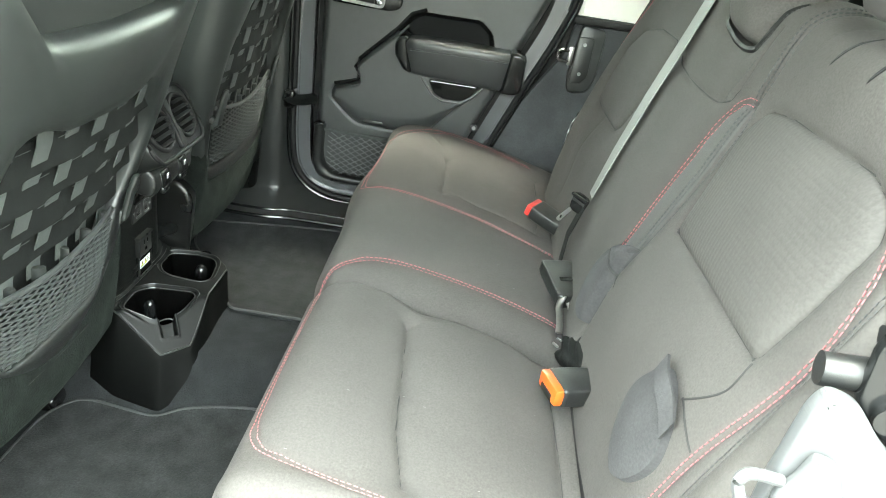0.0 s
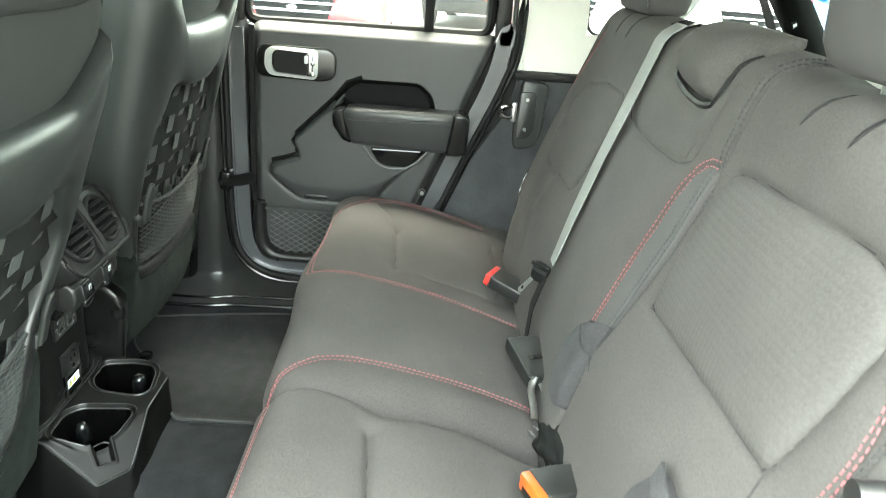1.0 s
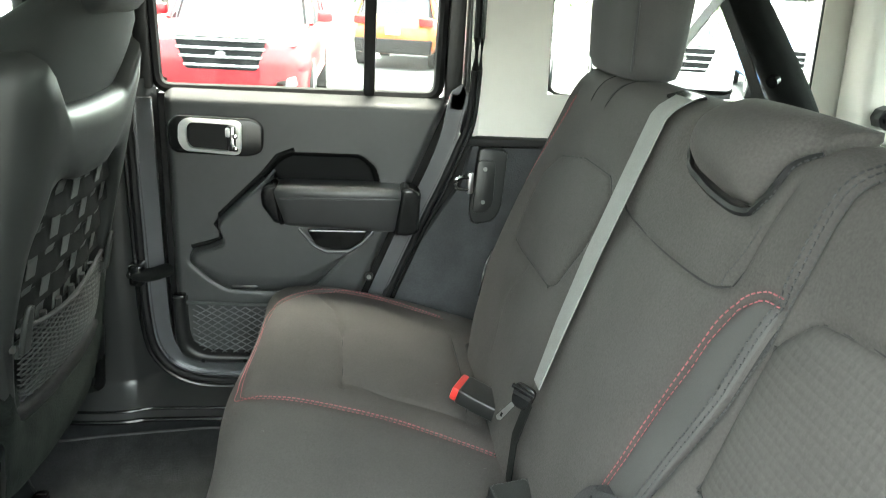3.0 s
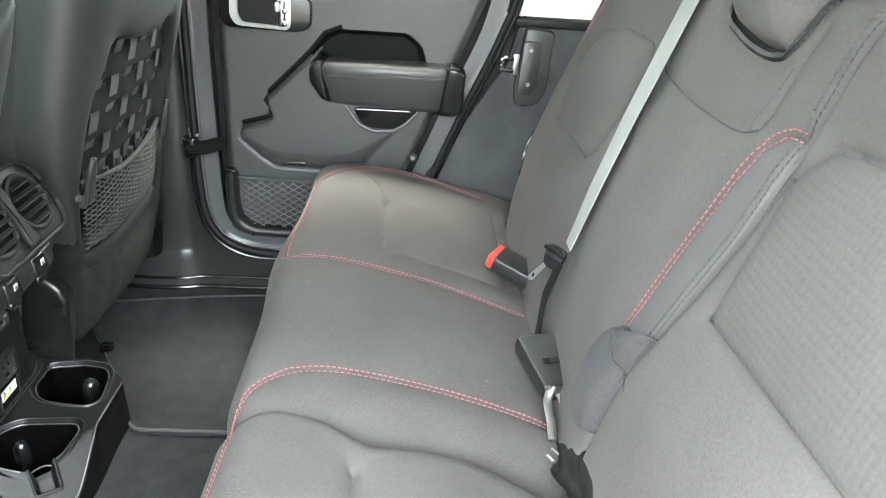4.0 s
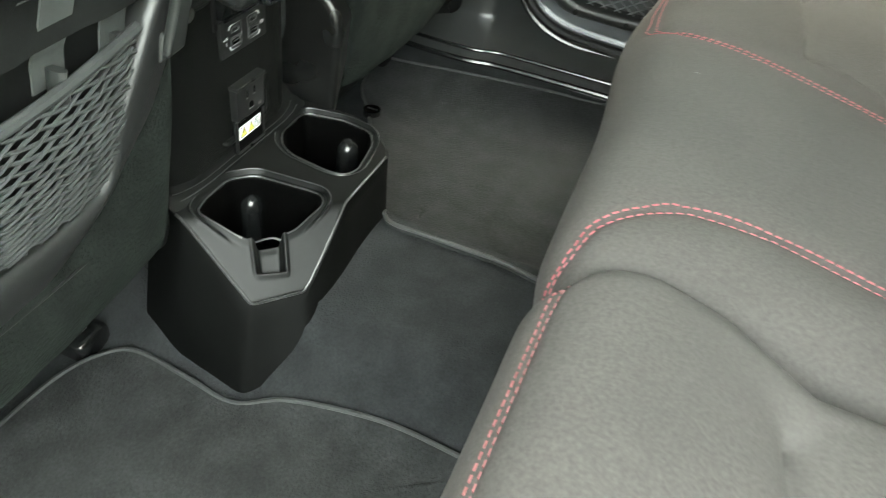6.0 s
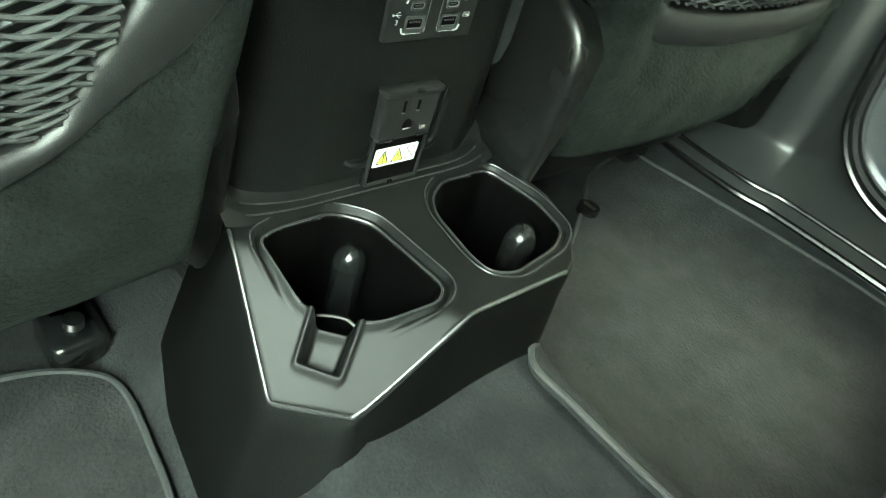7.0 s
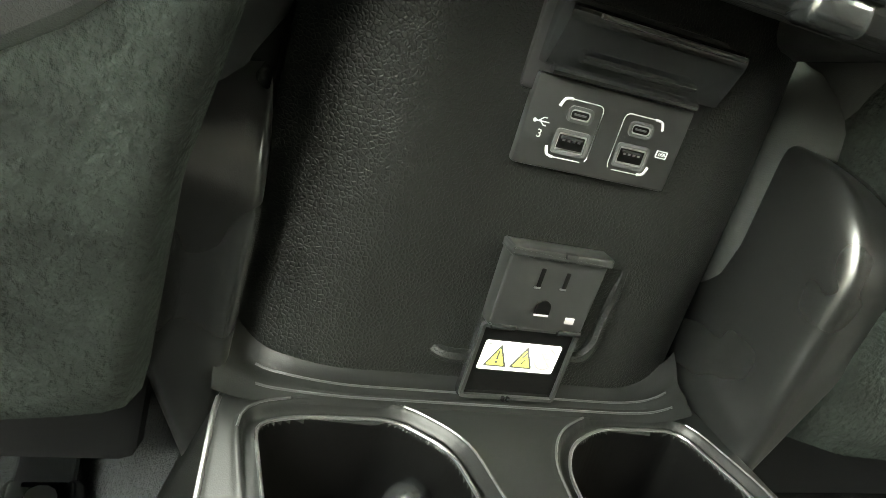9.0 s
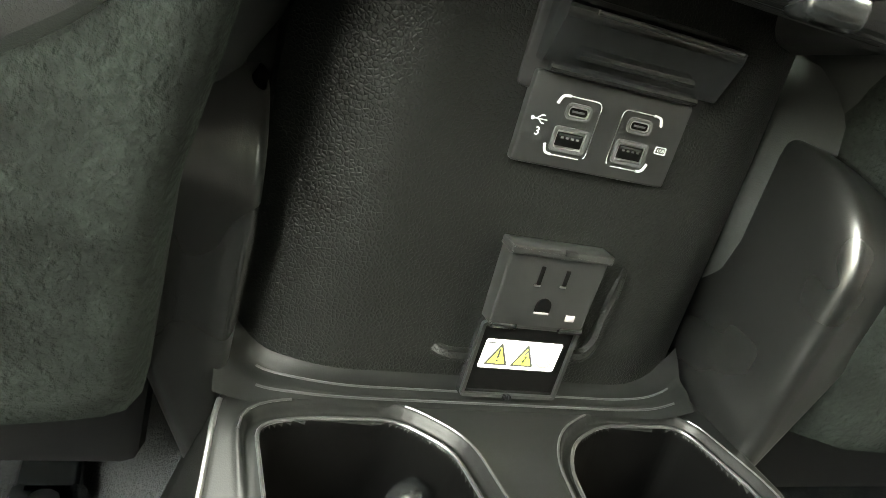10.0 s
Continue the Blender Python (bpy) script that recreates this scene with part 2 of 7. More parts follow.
def box(cx, cy, cz, sx, sy, sz, r=0.0, seg=2, bm=None, m=None):
    bm = bm or bmesh.new()
    got = bmesh.ops.create_cube(bm, size=1)
    vs = got["verts"]
    bmesh.ops.scale(bm, vec=(sx, sy, sz), verts=vs)
    if r:
        es = list({e for v in vs for e in v.link_edges})
        res = bmesh.ops.bevel(bm, geom=es, offset=min(r, 0.49 * min(sx, sy, sz)), segments=seg, profile=0.5, affect="EDGES")
        vs = list({v for f in res["faces"] for v in f.verts} | {v for v in vs if v.is_valid})
    mm = Matrix.Translation((cx, cy, cz)) @ (m or Matrix())
    bmesh.ops.transform(bm, matrix=mm, verts=vs)
    return bm


def prism(poly, lo, hi, axis="y", r=0.0, seg=2, bm=None):
    """A polygon in the plane across an axis, drawn out from lo to hi. y: (x, z); x: (y, z); z: (x, y)."""
    own = bmesh.new()

    def p3(a, b, c):
        return {"y": (a, c, b), "x": (c, a, b), "z": (a, b, c)}[axis]
    v0 = [own.verts.new(p3(a, b, lo)) for a, b in poly]
    v1 = [own.verts.new(p3(a, b, hi)) for a, b in poly]
    n = len(poly)
    own.faces.new(v0)
    own.faces.new(v1[::-1])
    for i in range(n):
        own.faces.new((v0[i], v1[i], v1[(i + 1) % n], v0[(i + 1) % n]))
    bmesh.ops.recalc_face_normals(own, faces=own.faces)
    if r:
        bmesh.ops.bevel(own, geom=list(own.edges), offset=r, segments=seg, profile=0.5, affect="EDGES")
    if bm is None:
        return own
    me = bpy.data.meshes.new("tmp")
    own.to_mesh(me)
    own.free()
    bm.from_mesh(me)
    bpy.data.meshes.remove(me)
    return bm


def rounded(poly, r, n=4):
    """A polygon with its corners rounded."""
    out = []
    for i, b in enumerate(poly):
        a, c = Vector(poly[i - 1]), Vector(poly[(i + 1) % len(poly)])
        b = Vector(b)
        d = min(r, 0.45 * (a - b).length, 0.45 * (c - b).length)
        p, q = b + (a - b).normalized() * d, b + (c - b).normalized() * d
        for k in range(n + 1):
            t = k / n
            out.append(tuple(p.lerp(b, t).lerp(b.lerp(q, t), t)))
    return out


def spline(pts, n=10, closed=False):
    """A smooth line through points."""
    P = [Vector(p) for p in pts]
    out, m = [], len(P)
    for i in range(m if closed else m - 1):
        if closed:
            a, b, c, d = P[i - 1], P[i], P[(i + 1) % m], P[(i + 2) % m]
        else:
            a, b, c, d = P[max(i - 1, 0)], P[i], P[i + 1], P[min(i + 2, m - 1)]
        for k in range(n):
            t = k / n
            out.append(0.5 * (2 * b + (c - a) * t + (2 * a - 5 * b + 4 * c - d) * t * t + (3 * b - a - 3 * c + d) * t ** 3))
    if not closed:
        out.append(P[-1])
    return out


def tube(pts, r, n=8, closed=False, bm=None, flat=1.0, up=(0, 0, 1)):
    """A pipe along a line. flat: the second radius as a share of the first."""
    bm = bm or bmesh.new()
    P = [Vector(p) for p in pts]
    rings = []
    for i, p in enumerate(P):
        d = (P[(i + 1) % len(P)] - P[i - 1]) if closed or 0 < i < len(P) - 1 else (P[1] - P[0] if i == 0 else P[-1] - P[-2])
        d.normalize()
        a = d.cross(Vector(up))
        if a.length < 1e-3:
            a = d.cross(Vector((1, 0, 0)))
        a.normalize()
        b = a.cross(d)
        rings.append([bm.verts.new(p + a * (r * math.cos(2 * math.pi * k / n)) + b * (r * flat * math.sin(2 * math.pi * k / n))) for k in range(n)])
    m = len(P)
    for i in range(m if closed else m - 1):
        A, B = rings[i], rings[(i + 1) % m]
        for k in range(n):
            bm.faces.new((A[k], A[(k + 1) % n], B[(k + 1) % n], B[k]))
    if not closed:
        bm.faces.new(rings[0][::-1])
        bm.faces.new(rings[-1])
    return bm


def band(pts, side, thick, bm=None):
    """A flat strap along a line: half-width vector side (one, or one a point), thickness along the normal."""
    bm = bm or bmesh.new()
    P = [Vector(p) for p in pts]
    rings = []
    for i, p in enumerate(P):
        s = Vector(side[min(i, len(side) - 1)] if isinstance(side, list) else side)
        d = (P[min(i + 1, len(P) - 1)] - P[max(i - 1, 0)]).normalized()
        nrm = d.cross(s).normalized() * (thick / 2)
        rings.append([bm.verts.new(q) for q in (p - s - nrm, p + s - nrm, p + s + nrm, p - s + nrm)])
    for A, B in zip(rings, rings[1:]):
        for k in range(4):
            bm.faces.new((A[k], A[(k + 1) % 4], B[(k + 1) % 4], B[k]))
    bm.faces.new(rings[0][::-1])
    bm.faces.new(rings[-1])
    bmesh.ops.recalc_face_normals(bm, faces=bm.faces)
    return bm


def sheet(fn, us, vs, bm=None):
    """A grid surface: fn(u, v) gives the point."""
    bm = bm or bmesh.new()
    g = [[bm.verts.new(fn(u, v)) for v in vs] for u in us]
    for i in range(len(us) - 1):
        for j in range(len(vs) - 1):
            bm.faces.new((g[i][j], g[i + 1][j], g[i + 1][j + 1], g[i][j + 1]))
    return bm


def lin(a, b, n):
    return [a + (b - a) * i / (n - 1) for i in range(n)]


def ease(n, k=1.6):
    """Steps from 0 to 1 that crowd both ends."""
    out = []
    for i in range(n):
        t = 2 * i / (n - 1) - 1
        out.append(0.5 + 0.5 * math.copysign(1 - (1 - abs(t)) ** k, t))
    return out


def groove(p, line, depth, width):
    """How deep a seam cuts at a point of the plane: p and line in two coordinates."""
    best = 9.0
    for a, b in zip(line, line[1:]):
        dx, dy = b[0] - a[0], b[1] - a[1]
        t = max(0, min(1, ((p[0] - a[0]) * dx + (p[1] - a[1]) * dy) / (dx * dx + dy * dy + 1e-12)))
        best = min(best, math.hypot(p[0] - a[0] - t * dx, p[1] - a[1] - t * dy))
    return depth * (math.exp(-best / (0.6 * width)) + 0.55 * math.exp(-(best / (3.2 * width)) ** 2)) if best < 8 * width else 0.0


def inside(p, poly):
    c = False
    for i in range(len(poly)):
        (x1, y1), (x2, y2) = poly[i - 1], poly[i]
        if (y1 > p[1]) != (y2 > p[1]) and p[0] < (x2 - x1) * (p[1] - y1) / (y2 - y1) + x1:
            c = not c
    return c


def edge_dist(p, poly):
    best = 9.0
    for i in range(len(poly)):
        a, b = poly[i - 1], poly[i]
        dx, dy = b[0] - a[0], b[1] - a[1]
        t = max(0, min(1, ((p[0] - a[0]) * dx + (p[1] - a[1]) * dy) / (dx * dx + dy * dy + 1e-12)))
        best = min(best, math.hypot(p[0] - a[0] - t * dx, p[1] - a[1] - t * dy))
    return best


def stitching(pts, nrm, bm=None, length=0.0042, gap=0.0022, r=0.0006):
    """Short raised threads along a line; nrm(p) is the surface's normal there."""
    bm = bm or bmesh.new()
    P = [Vector(p) for p in pts]
    carry = 0.0
    for a, b in zip(P, P[1:]):
        L = (b - a).length
        if L < 1e-6:
            continue
        d = (b - a) / L
        s = -carry
        while s < L:
            if s >= 0:
                n = Vector(nrm(a + d * s)).normalized()
                t = d.cross(n).normalized()
                o = a + d * (s + length / 2) + n * r * 0.6
                q = [o - d * length / 2, o + d * length / 2]
                lo = [bm.verts.new(x + t * k * r - n * r * 0.8) for x in q for k in (-1, 1)]
                hi = [bm.verts.new(x * 1.0 + t * k * r * 0.6 + n * r * 0.6 + d * (length * 0.12 * (1 if x is q[0] else -1))) for x in q for k in (-1, 1)]
                bm.faces.new((hi[0], hi[1], hi[3], hi[2]))
                bm.faces.new((lo[0], lo[1], hi[1], hi[0]))
                bm.faces.new((lo[2], hi[2], hi[3], lo[3]))
                bm.faces.new((lo[0], hi[0], hi[2], lo[2]))
                bm.faces.new((lo[1], lo[3], hi[3], hi[1]))
            s += length + gap
        carry = L - s if s > L else 0.0
        carry = -(s - L)
    return bm

# ---- cabin shell: floor, sides, roof ----
def hump(y):
    """Height of the tunnel over the footwells, which rise a little to the sills."""
    d = abs(y + 0.025)
    t = max(0.0, min(1.0, (d - 0.075) / 0.10))
    t = t * t * (3 - 2 * t)
    e = max(0.0, min(1.0, (d - 0.45) / 0.13))
    return 0.045 - 0.090 * t + 0.045 * e


def floor_z(x, y):
    z = hump(y)
    z += 0.004 * noise.noise((x * 5, y * 5, 0))
    # hollow below the cup holder
    if x < 0.12 and abs(y) < 0.115:
        z -= 0.03 * min(1.0, (0.12 - x) / 0.02) * min(1.0, (0.115 - abs(y)) / 0.02)
    if x > 0.44:
        z += 0.08 * min(1, (x - 0.44) / 0.2)
    return z


bm = sheet(lambda u, v: (u, v, floor_z(u, v)), lin(-1.3, 1.7, 110), lin(-0.68, 0.68, 60))
floor = thing("floor", "dark charcoal carpet over the cabin floor and tunnel", "floor", bm, CARPET, kind="structure")
under_pan = box(0.2, 0, -0.115, 3.0, 1.42, 0.06)
part("floor_pan", under_pan, RUBBER, floor, "black floor pan below the carpet")


def floor_mat(name, outline, label, lift):
    P = [Vector((a, b, 0)) for a, b in outline]
    line = spline(P, 6, closed=True)
    c = sum(line, Vector()) / len(line)
    ring = len(line)
    own = bmesh.new()
    rows = []
    for s, dz in ((0.0, lift), (0.3, lift), (0.55, lift), (0.8, lift), (0.95, lift), (0.985, lift), (1.0, lift - 0.003), (1.003, 0.0)):
        row = []
        for p in line:
            q = c + (p - c) * s
            row.append(own.verts.new((q.x, q.y, floor_z(q.x, q.y) + dz + 0.0012 * noise.noise((q.x * 14, q.y * 14, 3)))))
        rows.append(row)
    for A, B in zip(rows, rows[1:]):
        for k in range(ring):
            own.faces.new((A[k], A[(k + 1) % ring], B[(k + 1) % ring], B[k]))
    bmesh.ops.remove_doubles(own, verts=rows[0], dist=0.0005)
    bmesh.ops.recalc_face_normals(own, faces=own.faces)
    mt = thing(name, label, "floor mat", own, MAT_CARPET, group="rear floor mats")
    rim = [Vector((p.x, p.y, floor_z(p.x, p.y) + lift - 0.001)) for p in line]
    part("binding", tube(rim, 0.0028, 6, closed=True), CORD, mt, "stitched grey edge binding")
    return mt


floor_mat("floor_mat", [(0.15, 0.046), (0.125, 0.10), (0.065, 0.206), (0.014, 0.30), (-0.043, 0.40), (-0.078, 0.45), (-0.078, 0.515), (-0.024, 0.527), (0.16, 0.547), (0.27, 0.555), (0.42, 0.55), (0.42, 0.30), (0.42, 0.05), (0.28, 0.045), (0.20, 0.043)],
          "dark carpeted floor mat in the rear footwell", 0.008)
floor_mat("floor_mat", [(-0.07, -0.35), (-0.069, -0.255), (-0.05, -0.205), (-0.02, -0.188), (0.05, -0.193), (0.10, -0.198), (0.15, -0.178), (0.25, -0.166), (0.34, -0.168), (0.42, -0.17), (0.42, -0.45), (0.40, -0.58), (0.10, -0.60), (-0.05, -0.57), (-0.07, -0.50)],
          "dark carpeted floor mat with a wavy bound edge", 0.010)
anchor = thing("mat_anchor", "small black twist anchor holding the floor mat", "anchor", tube([(-0.03, 0.388, -0.038), (-0.03, 0.388, -0.028)], 0.014, 14), SATIN)
part("slot", box(-0.03, 0.388, -0.0275, 0.018, 0.004, 0.002, 0.0008), RUBBER, anchor)

# sill and lower pillar trim: one moulding, a post that flares into the sill
def trim_y(x, z):
    t = max(0.0, min(1.0, (z + 0.01) / 0.078))
    sill_ = 0.588 + 0.108 * t ** 1.5 + 0.9 * max(0.0, z - 0.066)
    w = max(0.0, abs(x + 0.004) - 0.052)
    post_ = 0.640 + 0.02 * max(0.0, z - 0.15) + 9.0 * w * w + 0.9 * max(0.0, w - 0.030)
    k = 0.090
    h = max(0.0, k - abs(sill_ - post_)) / k
    return min(sill_, post_) - h * h * k * 0.25 - 0.012 * math.exp(-((x - 0.01) / 0.10) ** 2) * (1 - t)


def sill(side):
    xs = lin(-0.28, 0.16, 90) + lin(0.16, 1.0, 40)[1:]
    zs = lin(-0.03, 0.16, 50) + lin(0.16, 0.70, 30)[1:]
    own = bmesh.new()
    g = [[own.verts.new((x, side * min(0.752, trim_y(x, z)), z)) for z in zs] for x in xs]
    for i in range(len(xs) - 1):
        for j in range(len(zs) - 1):
            q = (g[i][j], g[i + 1][j], g[i + 1][j + 1], g[i][j + 1])
            if min(abs(v.co.y) for v in q) < 0.750:
                own.faces.new(q)
    bmesh.ops.delete(own, geom=[v for v in own.verts if not v.link_faces], context="VERTS")
    bmesh.ops.recalc_face_normals(own, faces=own.faces)
    if sum(f.normal.y for f in own.faces) * side > 0:
        bmesh.ops.reverse_faces(own, faces=own.faces)
    ob = thing("trim", "black moulded pillar cover flaring into the door sill", "sill trim", own, SILLTRIM, kind="structure", angle=80)
    for h, out, r in ((0.006, 0.006, 0.005), (0.020, 0.001, 0.0035)):
        part("sill_lip", tube([(x, side * (trim_y(x, h) - out), h) for x in xs[2:120:2]], r, 8), SATIN, ob)
    return ob


sill(1)
sill(-1)
for s_ in (1, -1):
    up_ = thing("trim", "black upper cover of the middle pillar with a belt guide", "pillar trim", prism([(-0.095, 0.690), (0.092, 0.690), (0.096, 1.095), (-0.085, 1.095)], s_ * 0.650, s_ * 0.733, "y", 0.018, 3), PLASTIC, kind="structure", angle=60)
    part("belt", band([(-0.03, s_ * 0.642, 1.06), (-0.035, s_ * 0.640, 0.90), (-0.05, s_ * 0.640, 0.70)], (0.022, 0, 0), 0.0015), WEB_BLACK, up_)   # upper_trim
    part("belt_guide", box(-0.03, s_ * 0.642, 1.02, 0.05, 0.016, 0.03, 0.006, 3), SATIN, up_)


# side walls: body sides with their openings
def wall(name, side):
    root = thing(name, "body side with pillars, grey paint and window openings", "body side", kind="structure", at=(0.2, side * 0.74, 0.0))
    lo, hi = (0.735, 0.80) if side > 0 else (-0.80, -0.735)

    def slab(nm, poly, mt, a=lo, b=hi, r=0.004):
        part(nm, prism(poly, a, b, "y", r), mt, root)
    slab("rocker", [(-1.3, -0.12), (1.75, -0.12), (1.75, 0.075), (-1.3, 0.075)], PAINT)
    slab("middle_pillar", [(-0.085, 0.082), (0.095, 0.082), (0.095, 1.06), (-0.085, 1.06)], PAINT)
    q = 0.0 if side > 0 else 0.14
    slab("quarter_panel", [(0.60 + q, 0.082), (1.75, 0.082), (1.75, 0.60), (0.795 + q, 0.60), (0.785 + q, 0.52), (0.61 + q, 0.25)], PAINT, lo, hi, 0.012)
    slab("front_door_skin", [(-1.0, 0.082), (-0.09, 0.082), (-0.09, 0.67), (-1.0, 0.67)], PAINT)
    slab("front_pillar", [(-1.3, 0.082), (-1.005, 0.082), (-1.005, 0.70), (-0.85, 1.06), (-0.95, 1.06), (-1.3, 0.70)], PAINT)
    slab("roof_rail", [(-1.0, 1.065), (1.75, 1.065), (1.75, 1.14), (-1.0, 1.14)], PAINT)
    if side > 0:
        slab("door_skin", [(0.10, 0.082), (0.598, 0.082), (0.606, 0.25), (0.781, 0.52), (0.79, 0.675), (0.10, 0.675)], PAINT, 0.775, 0.80)
        slab("post_backing", [(0.56, 0.082), (0.80, 0.082), (0.80, 0.61), (0.76, 0.61), (0.745, 0.55), (0.60, 0.27)], RUBBER, 0.702, 0.733)
        slab("post_upper", [(0.755, 0.612), (0.764, 0.612), (0.764, 1.06), (0.755, 1.06)], PLASTIC, 0.70, 0.77, 0.002)
    return root


wall_right = wall("wall_right", 1)
wall_left = wall("wall_left", -1)

# hardtop panels behind the doors, with the side glass
def hardtop(side, y0=0.695, dx=0.0):
    y1 = y0 + 0.04
    root = thing("hardtop_side", "pale cream inner face of the hardtop side with a rounded window", "hardtop panel", kind="structure", at=(1.2, side * 0.72, 0.62))
    hole = rounded([(0.925 + dx, 0.705), (1.50, 0.705), (1.485, 1.035), (0.915 + dx, 1.035)], 0.035, 5)
    for poly in ([(0.765 + dx, 0.615), (1.74, 0.615), (1.74, 0.706), (0.765 + dx, 0.706)], [(0.757 + dx, 1.034), (1.71, 1.034), (1.70, 1.11), (0.755 + dx, 1.11)],
                 [(0.765 + dx, 0.706), (0.926 + dx, 0.706), (0.916 + dx, 1.034), (0.757 + dx, 1.034)], [(1.499, 0.706), (1.735, 0.706), (1.712, 1.034), (1.484, 1.034)]):
        part("liner", prism(poly, side * y0, side * y1, "y"), HARDTOP, root)
    seal = [Vector((a, side * (y0 + 0.004), b)) for a, b in hole]
    part("window_seal", tube(seal, 0.004, 6, closed=True), RUBBER, root, "black rubber glazing seal")
    pane = part("pane", prism(rounded([(0.92 + dx, 0.70), (1.505, 0.70), (1.49, 1.04), (0.91 + dx, 1.04)], 0.035, 5), side * (y0 + 0.021), side * (y0 + 0.025), "y"), PRIVACY if side > 0 else GLASS, root)
    pane.visible_shadow = False
    # fold that runs up the panel beside the door
    part("pillar_fold", prism([(0.768 + dx, 0.616), (0.785 + dx, 0.616), (0.778 + dx, 1.10), (0.758 + dx, 1.10)], side * (y0 - 0.02), side * (y0 - 0.001), "y", 0.006), HARDTOP, root)
    part("corner_fold", prism([(1.56, 0.64), (1.74, 0.64), (1.70, 1.10), (1.53, 1.10)], side * 0.60, side * 0.694, "y", 0.02, 3), HARDTOP, root)
    return root


hardtop(1)
hardtop(-1, 0.765, 0.18)
part("ledge", box(1.25, 0.685, 0.607, 0.97, 0.05, 0.016, 0.004), RUBBER, wall_right, "black rubber seal under the hardtop")
part("ledge", box(1.30, -0.725, 0.607, 0.87, 0.05, 0.016, 0.004), RUBBER, wall_left)

# roof, tailgate, dash end
bm = sheet(lambda u, v: (u, v, 1.10 + 0.02 * (1 - (v / 0.75) ** 2)), lin(-1.0, 1.75, 24), lin(-0.75, 0.75, 16))
ceiling = thing("ceiling", "pale liner under the hardtop roof", "ceiling", bm, HARDTOP, kind="structure")
part("roof_skin", box(0.375, 0, 1.155, 2.8, 1.58, 0.03, 0.01), PAINT, ceiling)
tail = thing("wall_rear", "tailgate end of the cabin with a wide rear window", "tailgate", kind="structure", at=(1.77, 0, 0))
part("tailgate", prism([(-0.74, -0.05), (0.74, -0.05), (0.74, 0.66), (-0.74, 0.66)], 1.76, 1.82, "x", 0.006), PAINT, tail)
part("header", prism([(-0.74, 1.03), (0.74, 1.03), (0.74, 1.13), (-0.74, 1.13)], 1.76, 1.82, "x", 0.006), HARDTOP, tail)
for s in (-1, 1):
    part("corner_post", prism([(s * 0.62, 0.665), (s * 0.74, 0.665), (s * 0.74, 1.025), (s * 0.62, 1.025)], 1.76, 1.82, "x", 0.006), HARDTOP, tail)
pane = part("pane", box(1.79, 0, 0.845, 0.005, 1.24, 0.37), GLASS, tail)
pane.visible_shadow = False
thing("cargo_floor", "dark carpeted load floor behind the rear seat", "cargo floor", box(1.4, 0, 0.30, 0.70, 1.30, 0.04, 0.01), CARPET, kind="structure")
thing("dashboard", "black dashboard at the front of the cabin", "dashboard", prism([(-1.28, 0.0), (-0.86, 0.0), (-0.82, 0.30), (-0.80, 0.58), (-0.86, 0.66), (-1.28, 0.68)], -0.70, 0.70, "y", 0.02, 3), PLASTIC, kind="structure")
wind = thing("window_1", "windscreen with a black frame", "windscreen", kind="structure", at=(-1.1, 0, 0.7))
pane = part("pane", prism([(-1.24, 0.69), (-1.235, 0.69), (-0.945, 1.09), (-0.95, 1.09)], -0.70, 0.70, "y"), GLASS, wind)
part("cowl", box(-1.29, 0, 0.30, 0.04, 1.46, 0.78), RUBBER, wind)
for s in (-1, 1):
    fw = thing("window_2" if s > 0 else "window_3", "front door window glass in a black frame", "window", kind="structure", at=(-0.5, s * 0.75, 0.67))
    pane = part("pane", prism([(-1.0, 0.675), (-0.09, 0.675), (-0.09, 1.06), (-0.86, 1.06)], s * 0.752, s * 0.756, "y"), GLASS, fw)
    pane.visible_shadow = False
    part("window_frame", tube([(-0.095, s * 0.745, 0.68), (-0.095, s * 0.745, 1.05), (-0.85, s * 0.745, 1.05), (-0.99, s * 0.745, 0.68)], 0.018, 8, closed=True), RUBBER, fw)
    fd = thing("door_2" if s > 0 else "door_3", "black inner panel of a front door", "door", kind="structure", at=(-0.5, s * 0.71, 0.1))
    part("panel", prism([(-0.98, 0.09), (-0.10, 0.09), (-0.10, 0.675), (-0.98, 0.675)], s * 0.69, s * 0.73, "y", 0.012, 3), DOORPANEL, fd)

# carpeted quarter trim between the rear door and the seat
for s, d in ((1, 0.0), (-1, 0.50)):
    thing("quarter_trim", "dark felt-lined quarter trim beside the rear seat", "quarter trim",
               prism([(0.565 + d, 0.08), (1.72, 0.08), (1.72, 0.598), (0.772 + d, 0.598), (0.755 + d, 0.52), (0.60 + d, 0.27)], s * 0.668, s * 0.70, "y", 0.008, 2), QTRIM, kind="structure")

